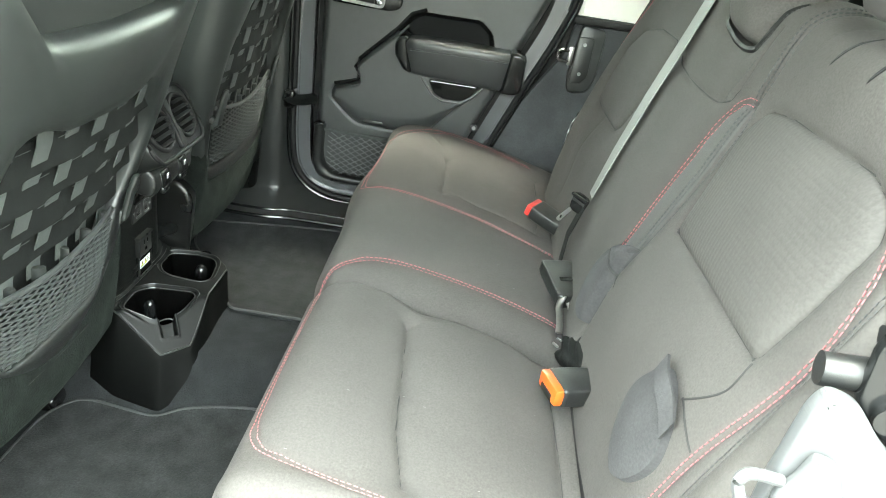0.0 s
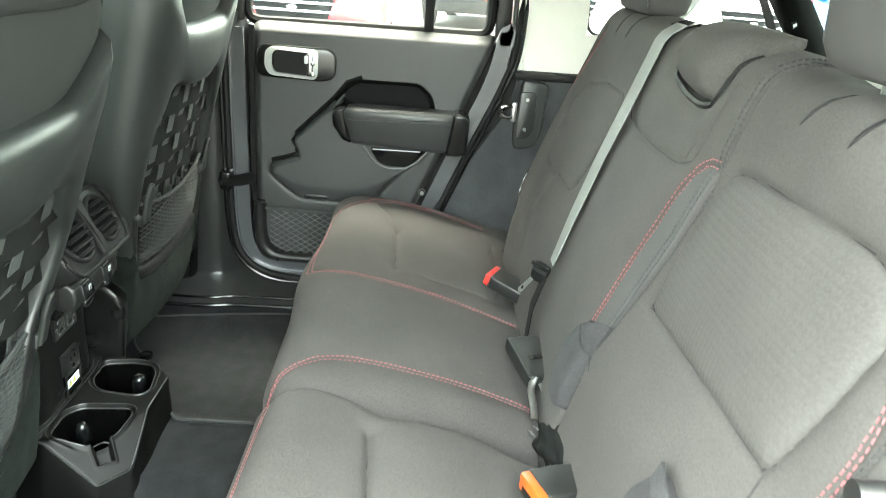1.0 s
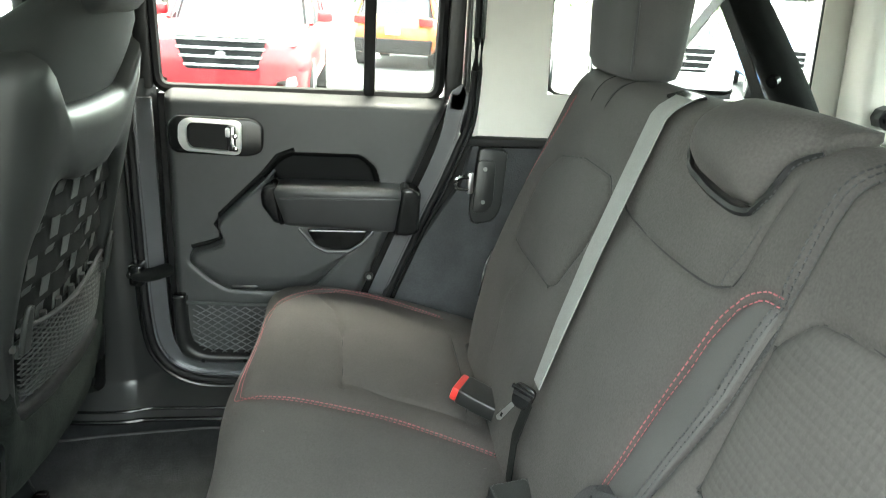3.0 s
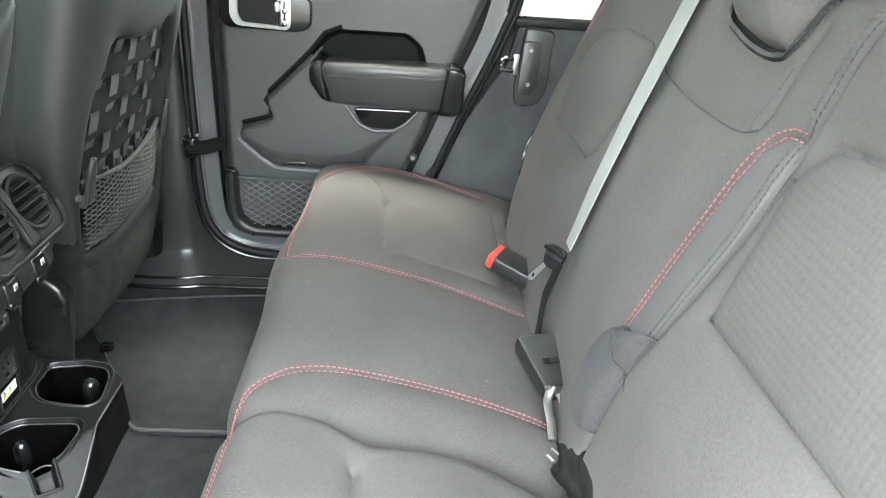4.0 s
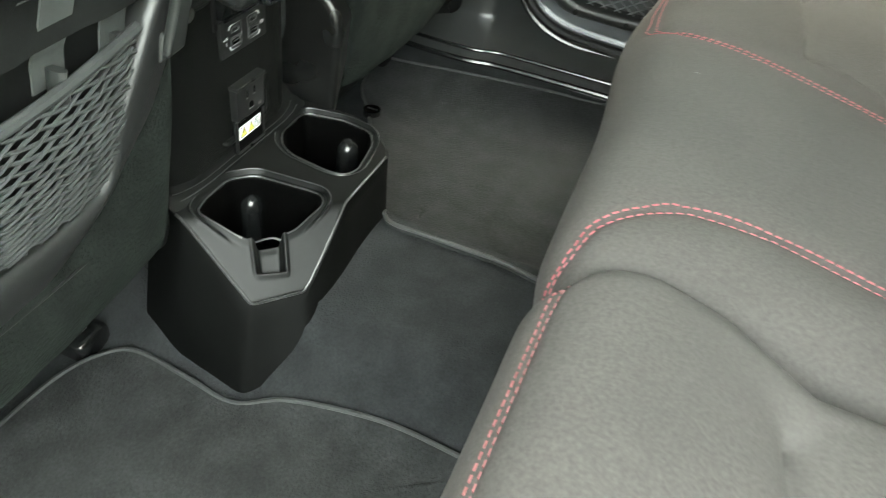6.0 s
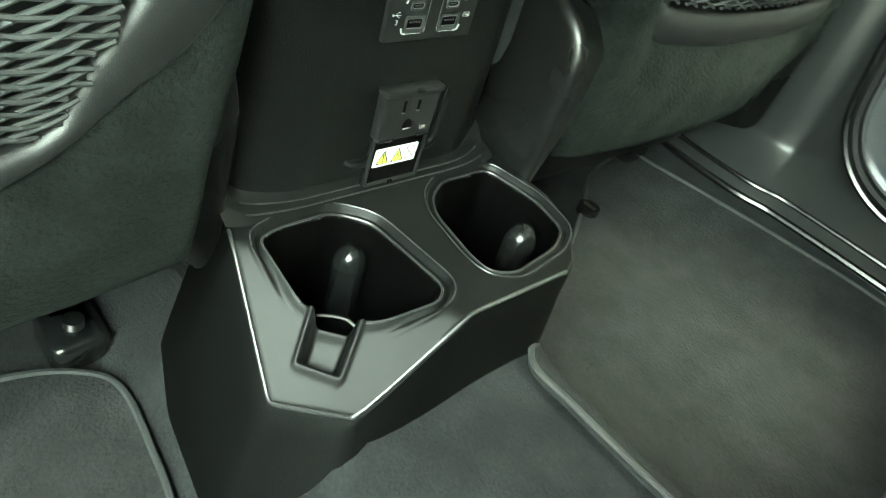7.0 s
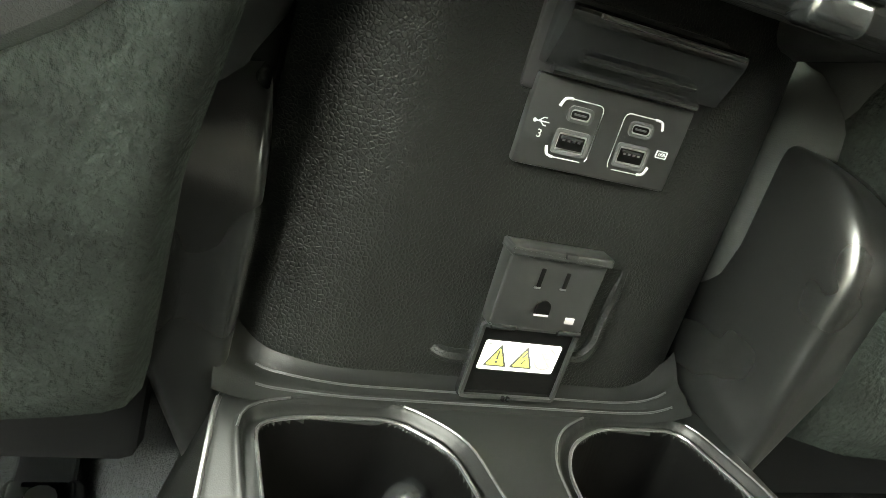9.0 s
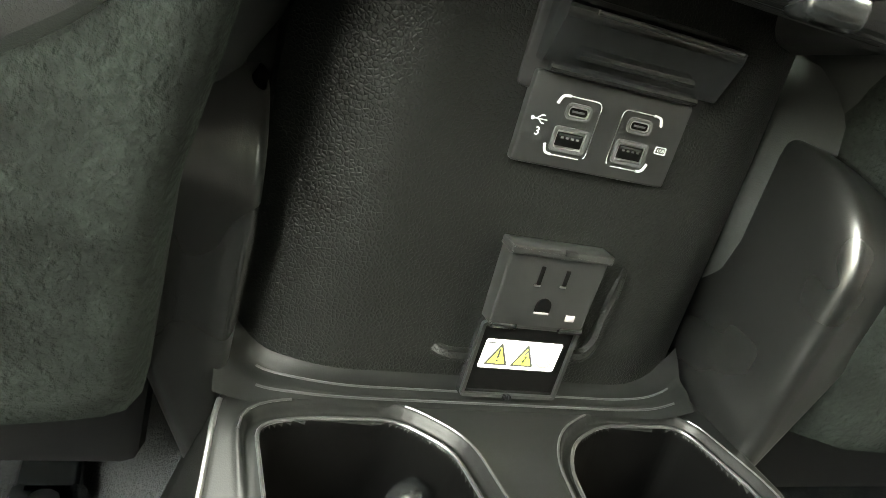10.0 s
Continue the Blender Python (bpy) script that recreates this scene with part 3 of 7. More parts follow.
# black padded sport bar with belt strap, far rear corner and near one
def sport_bar(s):
    root = thing("sport_bar", "black padded roll bar slanting down behind the rear seat", "roll bar", at=(1.42, s * 0.56, 0.32))
    part("padding", tube(spline([(1.00, s * 0.56, 1.085), (1.10, s * 0.56, 1.065), (1.17, s * 0.56, 1.0), (1.30, s * 0.56, 0.84), (1.41, s * 0.56, 0.68), (1.46, s * 0.56, 0.55), (1.47, s * 0.56, 0.325)], 6), 0.037, 12), WEB_BLACK, root, "black fabric padding")
    part("cross_bar", tube([(1.05, s * 0.53, 1.065), (1.05, 0, 1.065)], 0.03, 10), WEB_BLACK, root)
    for x, z in ((1.345, 0.79), (1.425, 0.665)):
        part("snap", tube([(x - 0.025, s * 0.56 - 0.030, z - 0.02), (x - 0.035, s * 0.56 - 0.036, z - 0.024)], 0.012, 12), SATIN, root)
    part("belt_guide", box(1.165, s * 0.535, 0.945, 0.045, 0.035, 0.05, 0.012, 3), SATIN, root, "black belt guide with a loop")
    part("guide_loop", tube([(1.165, s * 0.52, 0.93), (1.18, s * 0.515, 0.905), (1.20, s * 0.52, 0.915)], 0.005, 8), STEEL, root)
    part("belt", band([(1.185, s * 0.52, 0.91), (1.25, s * 0.515, 0.80), (1.36, s * 0.51, 0.60)], (0, 0.022, 0), 0.0015), WEB_BLACK, root)
    part("belt", band([(1.18, s * 0.52, 0.91), (1.05, s * 0.45, 0.76), (1.0, s * 0.43, 0.70)], (0, 0.022, 0), 0.0015), WEB, root)
    return root


sport_bar(1)
sport_bar(-1)
knob = thing("tie_down_knob", "black round knob on the pale hardtop corner", "knob", tube([(1.60, 0.598, 0.70), (1.60, 0.57, 0.70)], 0.024, 8), SATIN)
part("bolt", tube([(1.60, 0.571, 0.70), (1.60, 0.562, 0.70)], 0.012, 8), RUBBER, knob)

# ---- the closed far rear door ----
door_1 = thing("door_1", "closed rear door with a dark grey moulded inner panel", "door", kind="structure", at=(0.4, 0.72, 0.09))
ARCH = rounded([(0.345, 0.520), (0.36, 0.44), (0.57, 0.44), (0.590, 0.497), (0.578, 0.540), (0.545, 0.566), (0.40, 0.566), (0.372, 0.552)], 0.012, 4)
TRAY = rounded([(0.258, 0.392), (0.262, 0.374), (0.232, 0.362), (0.196, 0.352), (0.186, 0.325), (0.232, 0.282), (0.262, 0.262), (0.40, 0.256), (0.455, 0.276), (0.560, 0.395), (0.57, 0.45), (0.40, 0.48), (0.352, 0.517), (0.258, 0.425), (0.250, 0.408)], 0.012, 4)


def rear_edge(z):
    return 0.545 + 0.0 * z if z < 0.235 else 0.545 + (z - 0.235) * 0.405


def panel_y(x, z):
    y = 0.700
    # ledge under the glass leans out towards it
    if z > 0.655:
        y += 0.035 * ((z - 0.655) / 0.03) ** 2
    p = (x, z)
    d = edge_dist(p, TRAY)
    if inside(p, TRAY):
        w = 0.010 + 0.036 * max(0.0, min(1.0, (0.35 - z) / 0.05))
        k = min(1.0, d / w)
        y += 0.005 - 0.036 * math.sqrt(1 - (1 - k) ** 2)
    else:
        y += 0.005 * math.exp(-(d / 0.005) ** 2)
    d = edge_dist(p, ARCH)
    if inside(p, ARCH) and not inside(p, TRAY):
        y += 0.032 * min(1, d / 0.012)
    # rim round the panel
    e = min(x - 0.152, rear_edge(z) - x, z - 0.09)
    if e < 0.02:
        y += 0.02 * (1 - max(0, e) / 0.02) ** 2
    return y


zs = lin(0.09, 0.686, 220)
us = ease(200, 1.15)
arch_bm, main_bm = bmesh.new(), bmesh.new()
grid = [[None] * len(zs) for _ in us]
for i, u in enumerate(us):
    for j, z in enumerate(zs):
        x = 0.152 + u * (rear_edge(z) - 0.152)
        grid[i][j] = (x, panel_y(x, z), z)
vm, va = {}, {}
for i in range(len(us) - 1):
    for j in range(len(zs) - 1):
        ids = ((i, j), (i + 1, j), (i + 1, j + 1), (i, j + 1))
        cx = sum(grid[a][b][0] for a, b in ids) / 4
        cz = sum(grid[a][b][2] for a, b in ids) / 4
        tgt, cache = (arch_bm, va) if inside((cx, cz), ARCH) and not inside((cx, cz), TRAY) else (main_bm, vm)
        vs = []
        for k in ids:
            if k not in cache:
                cache[k] = tgt.verts.new(grid[k[0]][k[1]])
            vs.append(cache[k])
        tgt.faces.new(vs)
part("panel", main_bm, DOORPANEL, door_1, angle=60)
part("arm_recess", arch_bm, RECESS, door_1, "recess above the armrest, coloured black for its shade", angle=60)
part("backing", prism([(0.135, 0.086), (0.555, 0.086), (0.57, 0.24), (0.735, 0.62), (0.745, 0.67), (0.135, 0.67)], 0.742, 0.77, "y"), RUBBER, door_1)
# raised ribs round the tray, the outer one in the recess's shade colour
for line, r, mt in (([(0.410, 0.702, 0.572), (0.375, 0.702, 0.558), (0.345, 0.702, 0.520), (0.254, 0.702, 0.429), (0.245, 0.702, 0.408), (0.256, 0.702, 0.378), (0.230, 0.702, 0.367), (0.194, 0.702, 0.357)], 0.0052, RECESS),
                    ([(0.372, 0.680, 0.532), (0.352, 0.676, 0.509), (0.264, 0.676, 0.420), (0.258, 0.676, 0.407), (0.270, 0.677, 0.374), (0.238, 0.678, 0.358), (0.204, 0.682, 0.347)], 0.0030, DOORPANEL)):
    part("moulded_rib", tube(line, r, 8), mt, door_1)
part("finger_notch", box(0.305, 0.682, 0.276, 0.06, 0.016, 0.014, 0.006, 3), VINYL, door_1)

# armrest
ar = bmesh.new()
rows = []
for x, zt, zb, yo in ((0.356, 0.478, 0.452, 0.690), (0.360, 0.497, 0.432, 0.664), (0.372, 0.505, 0.424, 0.647), (0.40, 0.508, 0.418, 0.640), (0.50, 0.508, 0.414, 0.636), (0.60, 0.508, 0.410, 0.636),
                      (0.640, 0.506, 0.409, 0.642), (0.655, 0.496, 0.414, 0.655), (0.661, 0.478, 0.43, 0.685)):
    ring = rounded([(0.72, zt), (yo, zt), (yo + 0.004, (zt + zb) / 2), (yo + 0.016, zb), (0.72, zb)], 0.016, 4)
    rows.append([ar.verts.new((x, a, b)) for a, b in ring])
n = len(rows[0])
for A, B in zip(rows, rows[1:]):
    for k in range(n):
        ar.faces.new((A[k], A[(k + 1) % n], B[(k + 1) % n], B[k]))
ar.faces.new(rows[0])
ar.faces.new(rows[-1][::-1])
bmesh.ops.recalc_face_normals(ar, faces=ar.faces)
arm = part("armrest", ar, ARMVINYL, door_1, "padded black vinyl armrest", angle=70)
# light tube drawn as the gloss highlight along the pad's seam
part("pad_seam", tube([(0.385, 0.6425, 0.482), (0.44, 0.638, 0.485), (0.56, 0.6355, 0.487), (0.628, 0.638, 0.487)], 0.0022, 8), EDGE, arm, "light line for the gloss highlight along the pad seam")
part("armrest_end", prism(rounded([(0.645, 0.408), (0.668, 0.416), (0.670, 0.50), (0.652, 0.512), (0.63, 0.511), (0.618, 0.41)], 0.008), 0.638, 0.70, "y", 0.008, 3), SATIN, arm, "glossier black end cap")
# black piece put where the armrest's front flank lies in shadow
part("armrest_nose_shade", prism(rounded([(0.345, 0.487), (0.352, 0.505), (0.376, 0.511), (0.384, 0.47), (0.392, 0.424), (0.372, 0.428), (0.348, 0.462)], 0.008), 0.648, 0.70, "y", 0.008, 3), SATIN, arm)
# grab cup under the armrest
part("grab_cup", tube([(0.420, 0.670, 0.412), (0.452, 0.667, 0.374), (0.478, 0.667, 0.362), (0.525, 0.667, 0.364), (0.552, 0.669, 0.382), (0.575, 0.673, 0.408)], 0.0045, 8), DOORPANEL, door_1)
part("cup_floor", prism(rounded([(0.435, 0.412), (0.455, 0.378), (0.48, 0.368), (0.525, 0.368), (0.548, 0.384), (0.565, 0.412)], 0.01), 0.664, 0.70, "y", 0.004), SATIN, door_1)

# inner handle
hb = part("handle_bezel", prism(rounded([(0.163, 0.577), (0.175, 0.560), (0.32, 0.556), (0.348, 0.566), (0.350, 0.618), (0.330, 0.634), (0.18, 0.636), (0.165, 0.622)], 0.014), 0.684, 0.71, "y", 0.004, 3), SATIN, door_1, "black handle bezel")
hole = rounded([(0.200, 0.590), (0.208, 0.573), (0.294, 0.568), (0.294, 0.622), (0.212, 0.625), (0.202, 0.616)], 0.010)
outer = rounded([(0.184, 0.585), (0.196, 0.566), (0.306, 0.560), (0.309, 0.629), (0.20, 0.632), (0.186, 0.620)], 0.014)
own = bmesh.new()
lay = [[own.verts.new((a, y, b)) for a, b in ring] for ring, y in ((outer, 0.684), (outer, 0.678), (hole, 0.674), (hole, 0.70))]
for A, B in zip(lay, lay[1:]):
    n = len(A)
    for k in range(n):
        own.faces.new((A[k], A[(k + 1) % n], B[(k + 1) % n], B[k]))
bmesh.ops.recalc_face_normals(own, faces=own.faces)
part("handle_surround", own, SILVER, hb, "bright silver surround")
part("handle_hollow", prism(rounded([(0.205, 0.571), (0.293, 0.569), (0.293, 0.621), (0.207, 0.623)], 0.013), 0.6835, 0.690, "y"), RUBBER, hb)
part("pull_lever", box(0.290, 0.676, 0.595, 0.016, 0.014, 0.052, 0.004, 3), CHROME, hb, "chrome pull lever")
part("lock_tab", box(0.283, 0.671, 0.607, 0.010, 0.010, 0.018, 0.003), SILVER, hb)
for z in (0.60, 0.575):
    part("lever_lug", box(0.297, 0.668, z, 0.010, 0.008, 0.010, 0.002), CHROME, hb)

# map pocket with net
rim_in = [(0.178, 0.246), (0.177, 0.19), (0.180, 0.150), (0.192, 0.128), (0.216, 0.116), (0.26, 0.113), (0.38, 0.113), (0.52, 0.113)]
rim_out = [(0.150, 0.246), (0.149, 0.19), (0.151, 0.138), (0.164, 0.106), (0.196, 0.090), (0.26, 0.087), (0.38, 0.087), (0.52, 0.087)]
own = bmesh.new()
A_, B_ = spline([(a, b, 0) for a, b in rim_in], 6), spline([(a, b, 0) for a, b in rim_out], 6)
rows = []
for t, y in ((-0.10, 0.702), (0.0, 0.690), (0.10, 0.683), (0.30, 0.679), (0.55, 0.678), (0.80, 0.681), (0.95, 0.688), (1.0, 0.702)):
    rows.append([own.verts.new((p.x + (q.x - p.x) * t, y, p.y + (q.y - p.y) * t)) for p, q in zip(A_, B_)])
for A, B in zip(rows, rows[1:]):
    for k in range(len(A) - 1):
        own.faces.new((A[k], A[k + 1], B[k + 1], B[k]))
own.faces.new([r[0] for r in rows])
bmesh.ops.recalc_face_normals(own, faces=own.faces)
pf = part("pocket_frame", own, PLASTIC, door_1, "broad black pocket rim", angle=70)
part("pocket_cap", box(0.164, 0.690, 0.248, 0.026, 0.022, 0.010, 0.004, 3), SATIN, pf)
for x_ in (0.21, 0.30):
    part("rim_screw", tube([(x_, 0.6785, 0.100), (x_, 0.6755, 0.100)], 0.005, 10), RUBBER, pf)
net = bmesh.new()
for k in range(-12, 44):
    for sg in (1, -1):
        a = []
        for i in range(9):
            z = 0.114 + 0.118 * i / 8
            x = 0.05 + k * 0.024 + sg * (z - 0.17) * 1.6
            if 0.180 < x < 0.50:
                a.append((x, 0.690 + 0.0012 * math.sin(i * 1.5), z))
        if len(a) > 2:
            tube(a, 0.0013, 4, bm=net)
part("pocket_net", net, DOORNET, door_1, "stretched diamond net")
part("net_hem", tube([(0.179, 0.686, 0.234), (0.30, 0.683, 0.231), (0.50, 0.684, 0.232)], 0.0045, 8), WEB_GREY, door_1)

# fixing stud on the lower rear corner
part("stud", tube([(0.568, 0.694, 0.30), (0.568, 0.684, 0.30)], 0.009, 14), DOORPANEL, door_1)
part("stud_socket", tube([(0.568, 0.6845, 0.30), (0.568, 0.6815, 0.30)], 0.005, 8), STEEL, door_1)

# painted frame round the door and its seals
def door_loop(inset, top):
    return spline([(0.118 - inset, 0.0, top), (0.122 - inset, 0.0, 0.40), (0.126 - inset, 0.0, 0.20), (0.140 - inset * 0.7, 0.0, 0.125 - inset * 0.5), (0.185, 0.0, 0.090 - inset), (0.30, 0.0, 0.078 - inset),
                   (0.47, 0.0, 0.080 - inset), (0.545 + inset * 0.6, 0.0, 0.13), (0.568 + inset, 0.0, 0.22), (0.64 + inset, 0.0, 0.40), (0.715 + inset, 0.0, 0.58), (0.742 + inset, 0.0, 0.70), (0.742 + inset, 0.0, top)], 6)


L = door_loop(0.0, 0.668)
side = []
for i, p in enumerate(L):
    d = (L[min(i + 1, len(L) - 1)] - L[max(i - 1, 0)]).normalized()
    side.append(tuple(Vector((0, 1, 0)).cross(d) * 0.017))
part("door_edge", band([(p.x, 0.690, p.z) for p in L], side, 0.012), PAINT, door_1, "grey painted inner edge of the door", angle=60)
part("door_edge_step", band([(p.x, 0.682, p.z) for p in door_loop(0.016, 0.668)], [(0, 0.008, 0)] * len(L), 0.004), PAINT, door_1)
sealbm = tube([(p.x, 0.672, p.z) for p in door_loop(0.026, 1.05)], 0.008, 8)
part("door_seal", sealbm, RUBBER, wall_right, "black rubber door seal")
part("door_seal_lip", tube([(p.x, 0.660, p.z) for p in door_loop(0.034, 1.05)], 0.005, 8), SATIN, wall_right)

# window of the door: two panes with a divider
win = thing("window_4", "rear door window with a black divider bar and rain drops", "window", kind="structure", at=(0.42, 0.74, 0.68))
fl = rounded([(0.135, 0.680), (0.704, 0.684), (0.712, 1.07), (0.128, 1.07)], 0.03, 4)
part("window_frame", tube([Vector((a, 0.742, b)) for a, b in fl], 0.012, 8, closed=True), RUBBER, win, "black rubber channel")
part("outer_frame", prism([(0.098, 0.675), (0.130, 0.68), (0.126, 1.062), (0.098, 1.062)], 0.725, 0.775, "y", 0.005), PLASTIC, win)
part("outer_frame", prism([(0.716, 0.680), (0.752, 0.68), (0.752, 1.062), (0.722, 1.062)], 0.725, 0.775, "y", 0.005), PLASTIC, win)
part("divider", box(0.560, 0.744, 0.875, 0.024, 0.03, 0.385, 0.006, 2), RUBBER, win, "black divider bar")
for a, b in ((0.135, 0.548), (0.572, 0.706)):
    pane = part("pane", box((a + b) / 2, 0.752, 0.873, b - a, 0.004, 0.39), PRIVACY, win)
    pane.visible_shadow = False

# check strap near the hinge
cs = part("check_strap", tube(spline([(0.088, 0.64, 0.318), (0.105, 0.632, 0.316), (0.128, 0.64, 0.316), (0.150, 0.672, 0.315)], 5), 0.017, 12, flat=0.8), WEB_BLACK, door_1, "black fabric check strap", angle=60)
part("strap_collar", box(0.098, 0.640, 0.318, 0.030, 0.04, 0.048, 0.008, 3), SATIN, cs)


# striker plate on the pillar behind the door
def striker(s):
    root = thing("latch_striker", "black moulded striker cover with a bright metal loop", "door latch", at=(0.80, s * 0.68, 0.43))
    part("cover", prism(rounded([(0.786, 0.600), (0.848, 0.592), (0.842, 0.470), (0.828, 0.440), (0.780, 0.432), (0.772, 0.470)], 0.014), s * 0.655, s * 0.69, "y", 0.006, 3), SILLTRIM, root)
    part("inner_plate", prism(rounded([(0.783, 0.572), (0.822, 0.572), (0.822, 0.480), (0.806, 0.460), (0.779, 0.460)], 0.010), s * 0.648, s * 0.656, "y", 0.003, 2), PLASTIC, root)
    for z in (0.555, 0.485):
        part("screw", tube([(0.80, s * 0.648, z), (0.80, s * 0.645, z)], 0.0045, 8), STEEL, root)
    part("loop", tube(spline([(0.772, s * 0.655, 0.535), (0.745, s * 0.652, 0.534), (0.742, s * 0.652, 0.522), (0.745, s * 0.652, 0.512), (0.772, s * 0.655, 0.510)], 5), 0.0048, 8), CHROME, root, "bright metal loop")
    part("loop_base", box(0.772, s * 0.656, 0.523, 0.012, 0.012, 0.045, 0.003), STEEL, root)
    return root


striker(1)

# ---- rear bench ----
BACKLINE = spline([(0.752, 0.20), (0.764, 0.28), (0.799, 0.40), (0.845, 0.55), (0.887, 0.69), (0.903, 0.745), (0.920, 0.775), (0.955, 0.788), (0.995, 0.780), (1.008, 0.75), (1.0, 0.60), (0.96, 0.30)], 12)
CUSHLINE = spline([(0.835, 0.215), (0.77, 0.238), (0.70, 0.256), (0.60, 0.277), (0.50, 0.294), (0.44, 0.300), (0.398, 0.297), (0.371, 0.280), (0.358, 0.245), (0.359, 0.20), (0.374, 0.15), (0.40, 0.105)], 12)


def along(line):
    """Arc lengths of a profile line."""
    s = [0.0]
    for a, b in zip(line, line[1:]):
        s.append(s[-1] + (b - a).length)
    return s


BACK_S, CUSH_S = along(BACKLINE), along(CUSHLINE)


def on(line, S, s):
    """Point and outward normal of a profile at arc length s."""
    s = max(0.0, min(S[-1] - 1e-6, s))
    lo, hi = 0, len(S) - 1
    while hi - lo > 1:
        mid = (lo + hi) // 2
        if S[mid] <= s:
            lo = mid
        else:
            hi = mid
    t = (s - S[lo]) / (S[hi] - S[lo])
    p = line[lo].lerp(line[hi], t)
    d = (line[min(hi + 2, len(line) - 1)] - line[max(lo - 2, 0)]).normalized()
    return p, Vector((-d.y, d.x))


def s_of_z(z):
    """Arc length on the backrest's front at a height."""
    for i, p in enumerate(BACKLINE):
        if p.y >= z:
            q = BACKLINE[i - 1]
            return BACK_S[i - 1] + (BACK_S[i] - BACK_S[i - 1]) * (z - q.y) / (p.y - q.y)
    return 0.62


def s_of_x(x):
    """Arc length on the cushion's top at a depth."""
    for i, p in enumerate(CUSHLINE):
        if p.x <= x:
            q = CUSHLINE[i - 1]
            return CUSH_S[i - 1] + (CUSH_S[i] - CUSH_S[i - 1]) * (q.x - x) / (q.x - p.x)
    return 0.45


class Pad:
    """An upholstered block: a profile swept across y, rounded at its two ends, with seams and swells."""

    def __init__(self, line, S, y0, y1, flip, r0, r1, depth, shift=None):
        self.line, self.S, self.y0, self.y1, self.flip, self.r0, self.r1, self.depth = line, S, y0, y1, flip, r0, r1, depth
        self.shift = shift or (lambda y, s: 0.0)
        self.base = 0.0
        self.seams, self.swells = [], []

    def at(self, y, s, lift=0.0):
        p, n = on(self.line, self.S, s)
        n = n * self.flip
        off = 0.0
        for e, r in ((y - self.y0, self.r0), (self.y1 - y, self.r1)):
            if e < r:
                k = 1 - max(0.0, e) / r
                off -= r * (1 - math.sqrt(max(0.0, 1 - k * k)))
        for cy, cs, ry, rs, h in self.swells:
            a = ((y - cy) / ry) ** 2 + ((s - cs) / rs) ** 2
            if a < 4:
                off += h * math.exp(-1.2 * a)
        for line, dep, wid in self.seams:
            off -= groove((y, s), line, dep, wid)
        off += 0.0010 * noise.noise((y * 9, s * 9, 1.7)) + lift + self.base
        z = p.y + n.y * off
        if z > 0.68:
            z -= (z - 0.68) / 0.108 * 0.016 * max(0.0, min(1.0, (-0.26 - y) / 0.10))
        return Vector((p.x + n.x * off, y + self.shift(y, s), z))

    def normal(self, y, s):
        a = self.at(y + 0.002, s) - self.at(y - 0.002, s)
        b = self.at(y, s + 0.002) - self.at(y, s - 0.002)
        n = a.cross(b).normalized()
        p, m = on(self.line, self.S, s)
        m = m * self.flip
        return n if n.x * m.x + n.z * m.y > 0 else -n

    def mesh(self, nu, nv, fine):
        ys = [self.y0 + (self.y1 - self.y0) * t for t in ease(nu, 1.25)]
        ss = lin(0.0, fine, nv) + lin(fine, self.S[-1], 16)[1:]
        own = bmesh.new()
        rows = [[own.verts.new(self.at(y, s)) for s in ss] for y in ys]

        def cap(v):
            x, z = self.depth
            return own.verts.new((v.co.x + (x - v.co.x) * 0.9, v.co.y, v.co.z + (max(0.3 * z, min(z, v.co.z)) - v.co.z) * 0.9))
        rows = [[cap(v) for v in rows[0]]] + rows + [[cap(v) for v in rows[-1]]]
        for A, B in zip(rows, rows[1:]):
            for j in range(len(ss) - 1):
                own.faces.new((A[j], B[j], B[j + 1], A[j + 1]))
        bmesh.ops.recalc_face_normals(own, faces=own.faces)
        return own

    def patch(self, outline, lift, drop=0.002, rings=10, smooth=5, swell=0.0, under=0.0):
        """A panel laid on the block: outline in (y, s)."""
        line = [(p.x, p.y) for p in spline([(a, b, 0) for a, b in outline], smooth, closed=True)] if smooth else outline
        cy = sum(p[0] for p in line) / len(line)
        cs = sum(p[1] for p in line) / len(line)
        own = bmesh.new()
        rows = []
        for k in range(rings + 1):
            t = k / rings
            t = 1 - (1 - t) ** 1.6
            h = lift + swell * (1 - t * t)
            if k == rings:
                h = lift * 0.45 if under else -drop
            rows.append([own.verts.new(self.at(cy + (a - cy) * t, cs + (b - cs) * t, h)) for a, b in line])
        if under:
            rows.append([own.verts.new(self.at(cy + (a - cy) * (1 - under), cs + (b - cs) * (1 - under), -drop)) for a, b in line])
        n = len(line)
        for A, B in zip(rows, rows[1:]):
            for i in range(n):
                own.faces.new((A[i], A[(i + 1) % n], B[(i + 1) % n], B[i]))
        bmesh.ops.remove_doubles(own, verts=rows[0], dist=0.0003)
        bmesh.ops.recalc_face_normals(own, faces=own.faces)
        return own

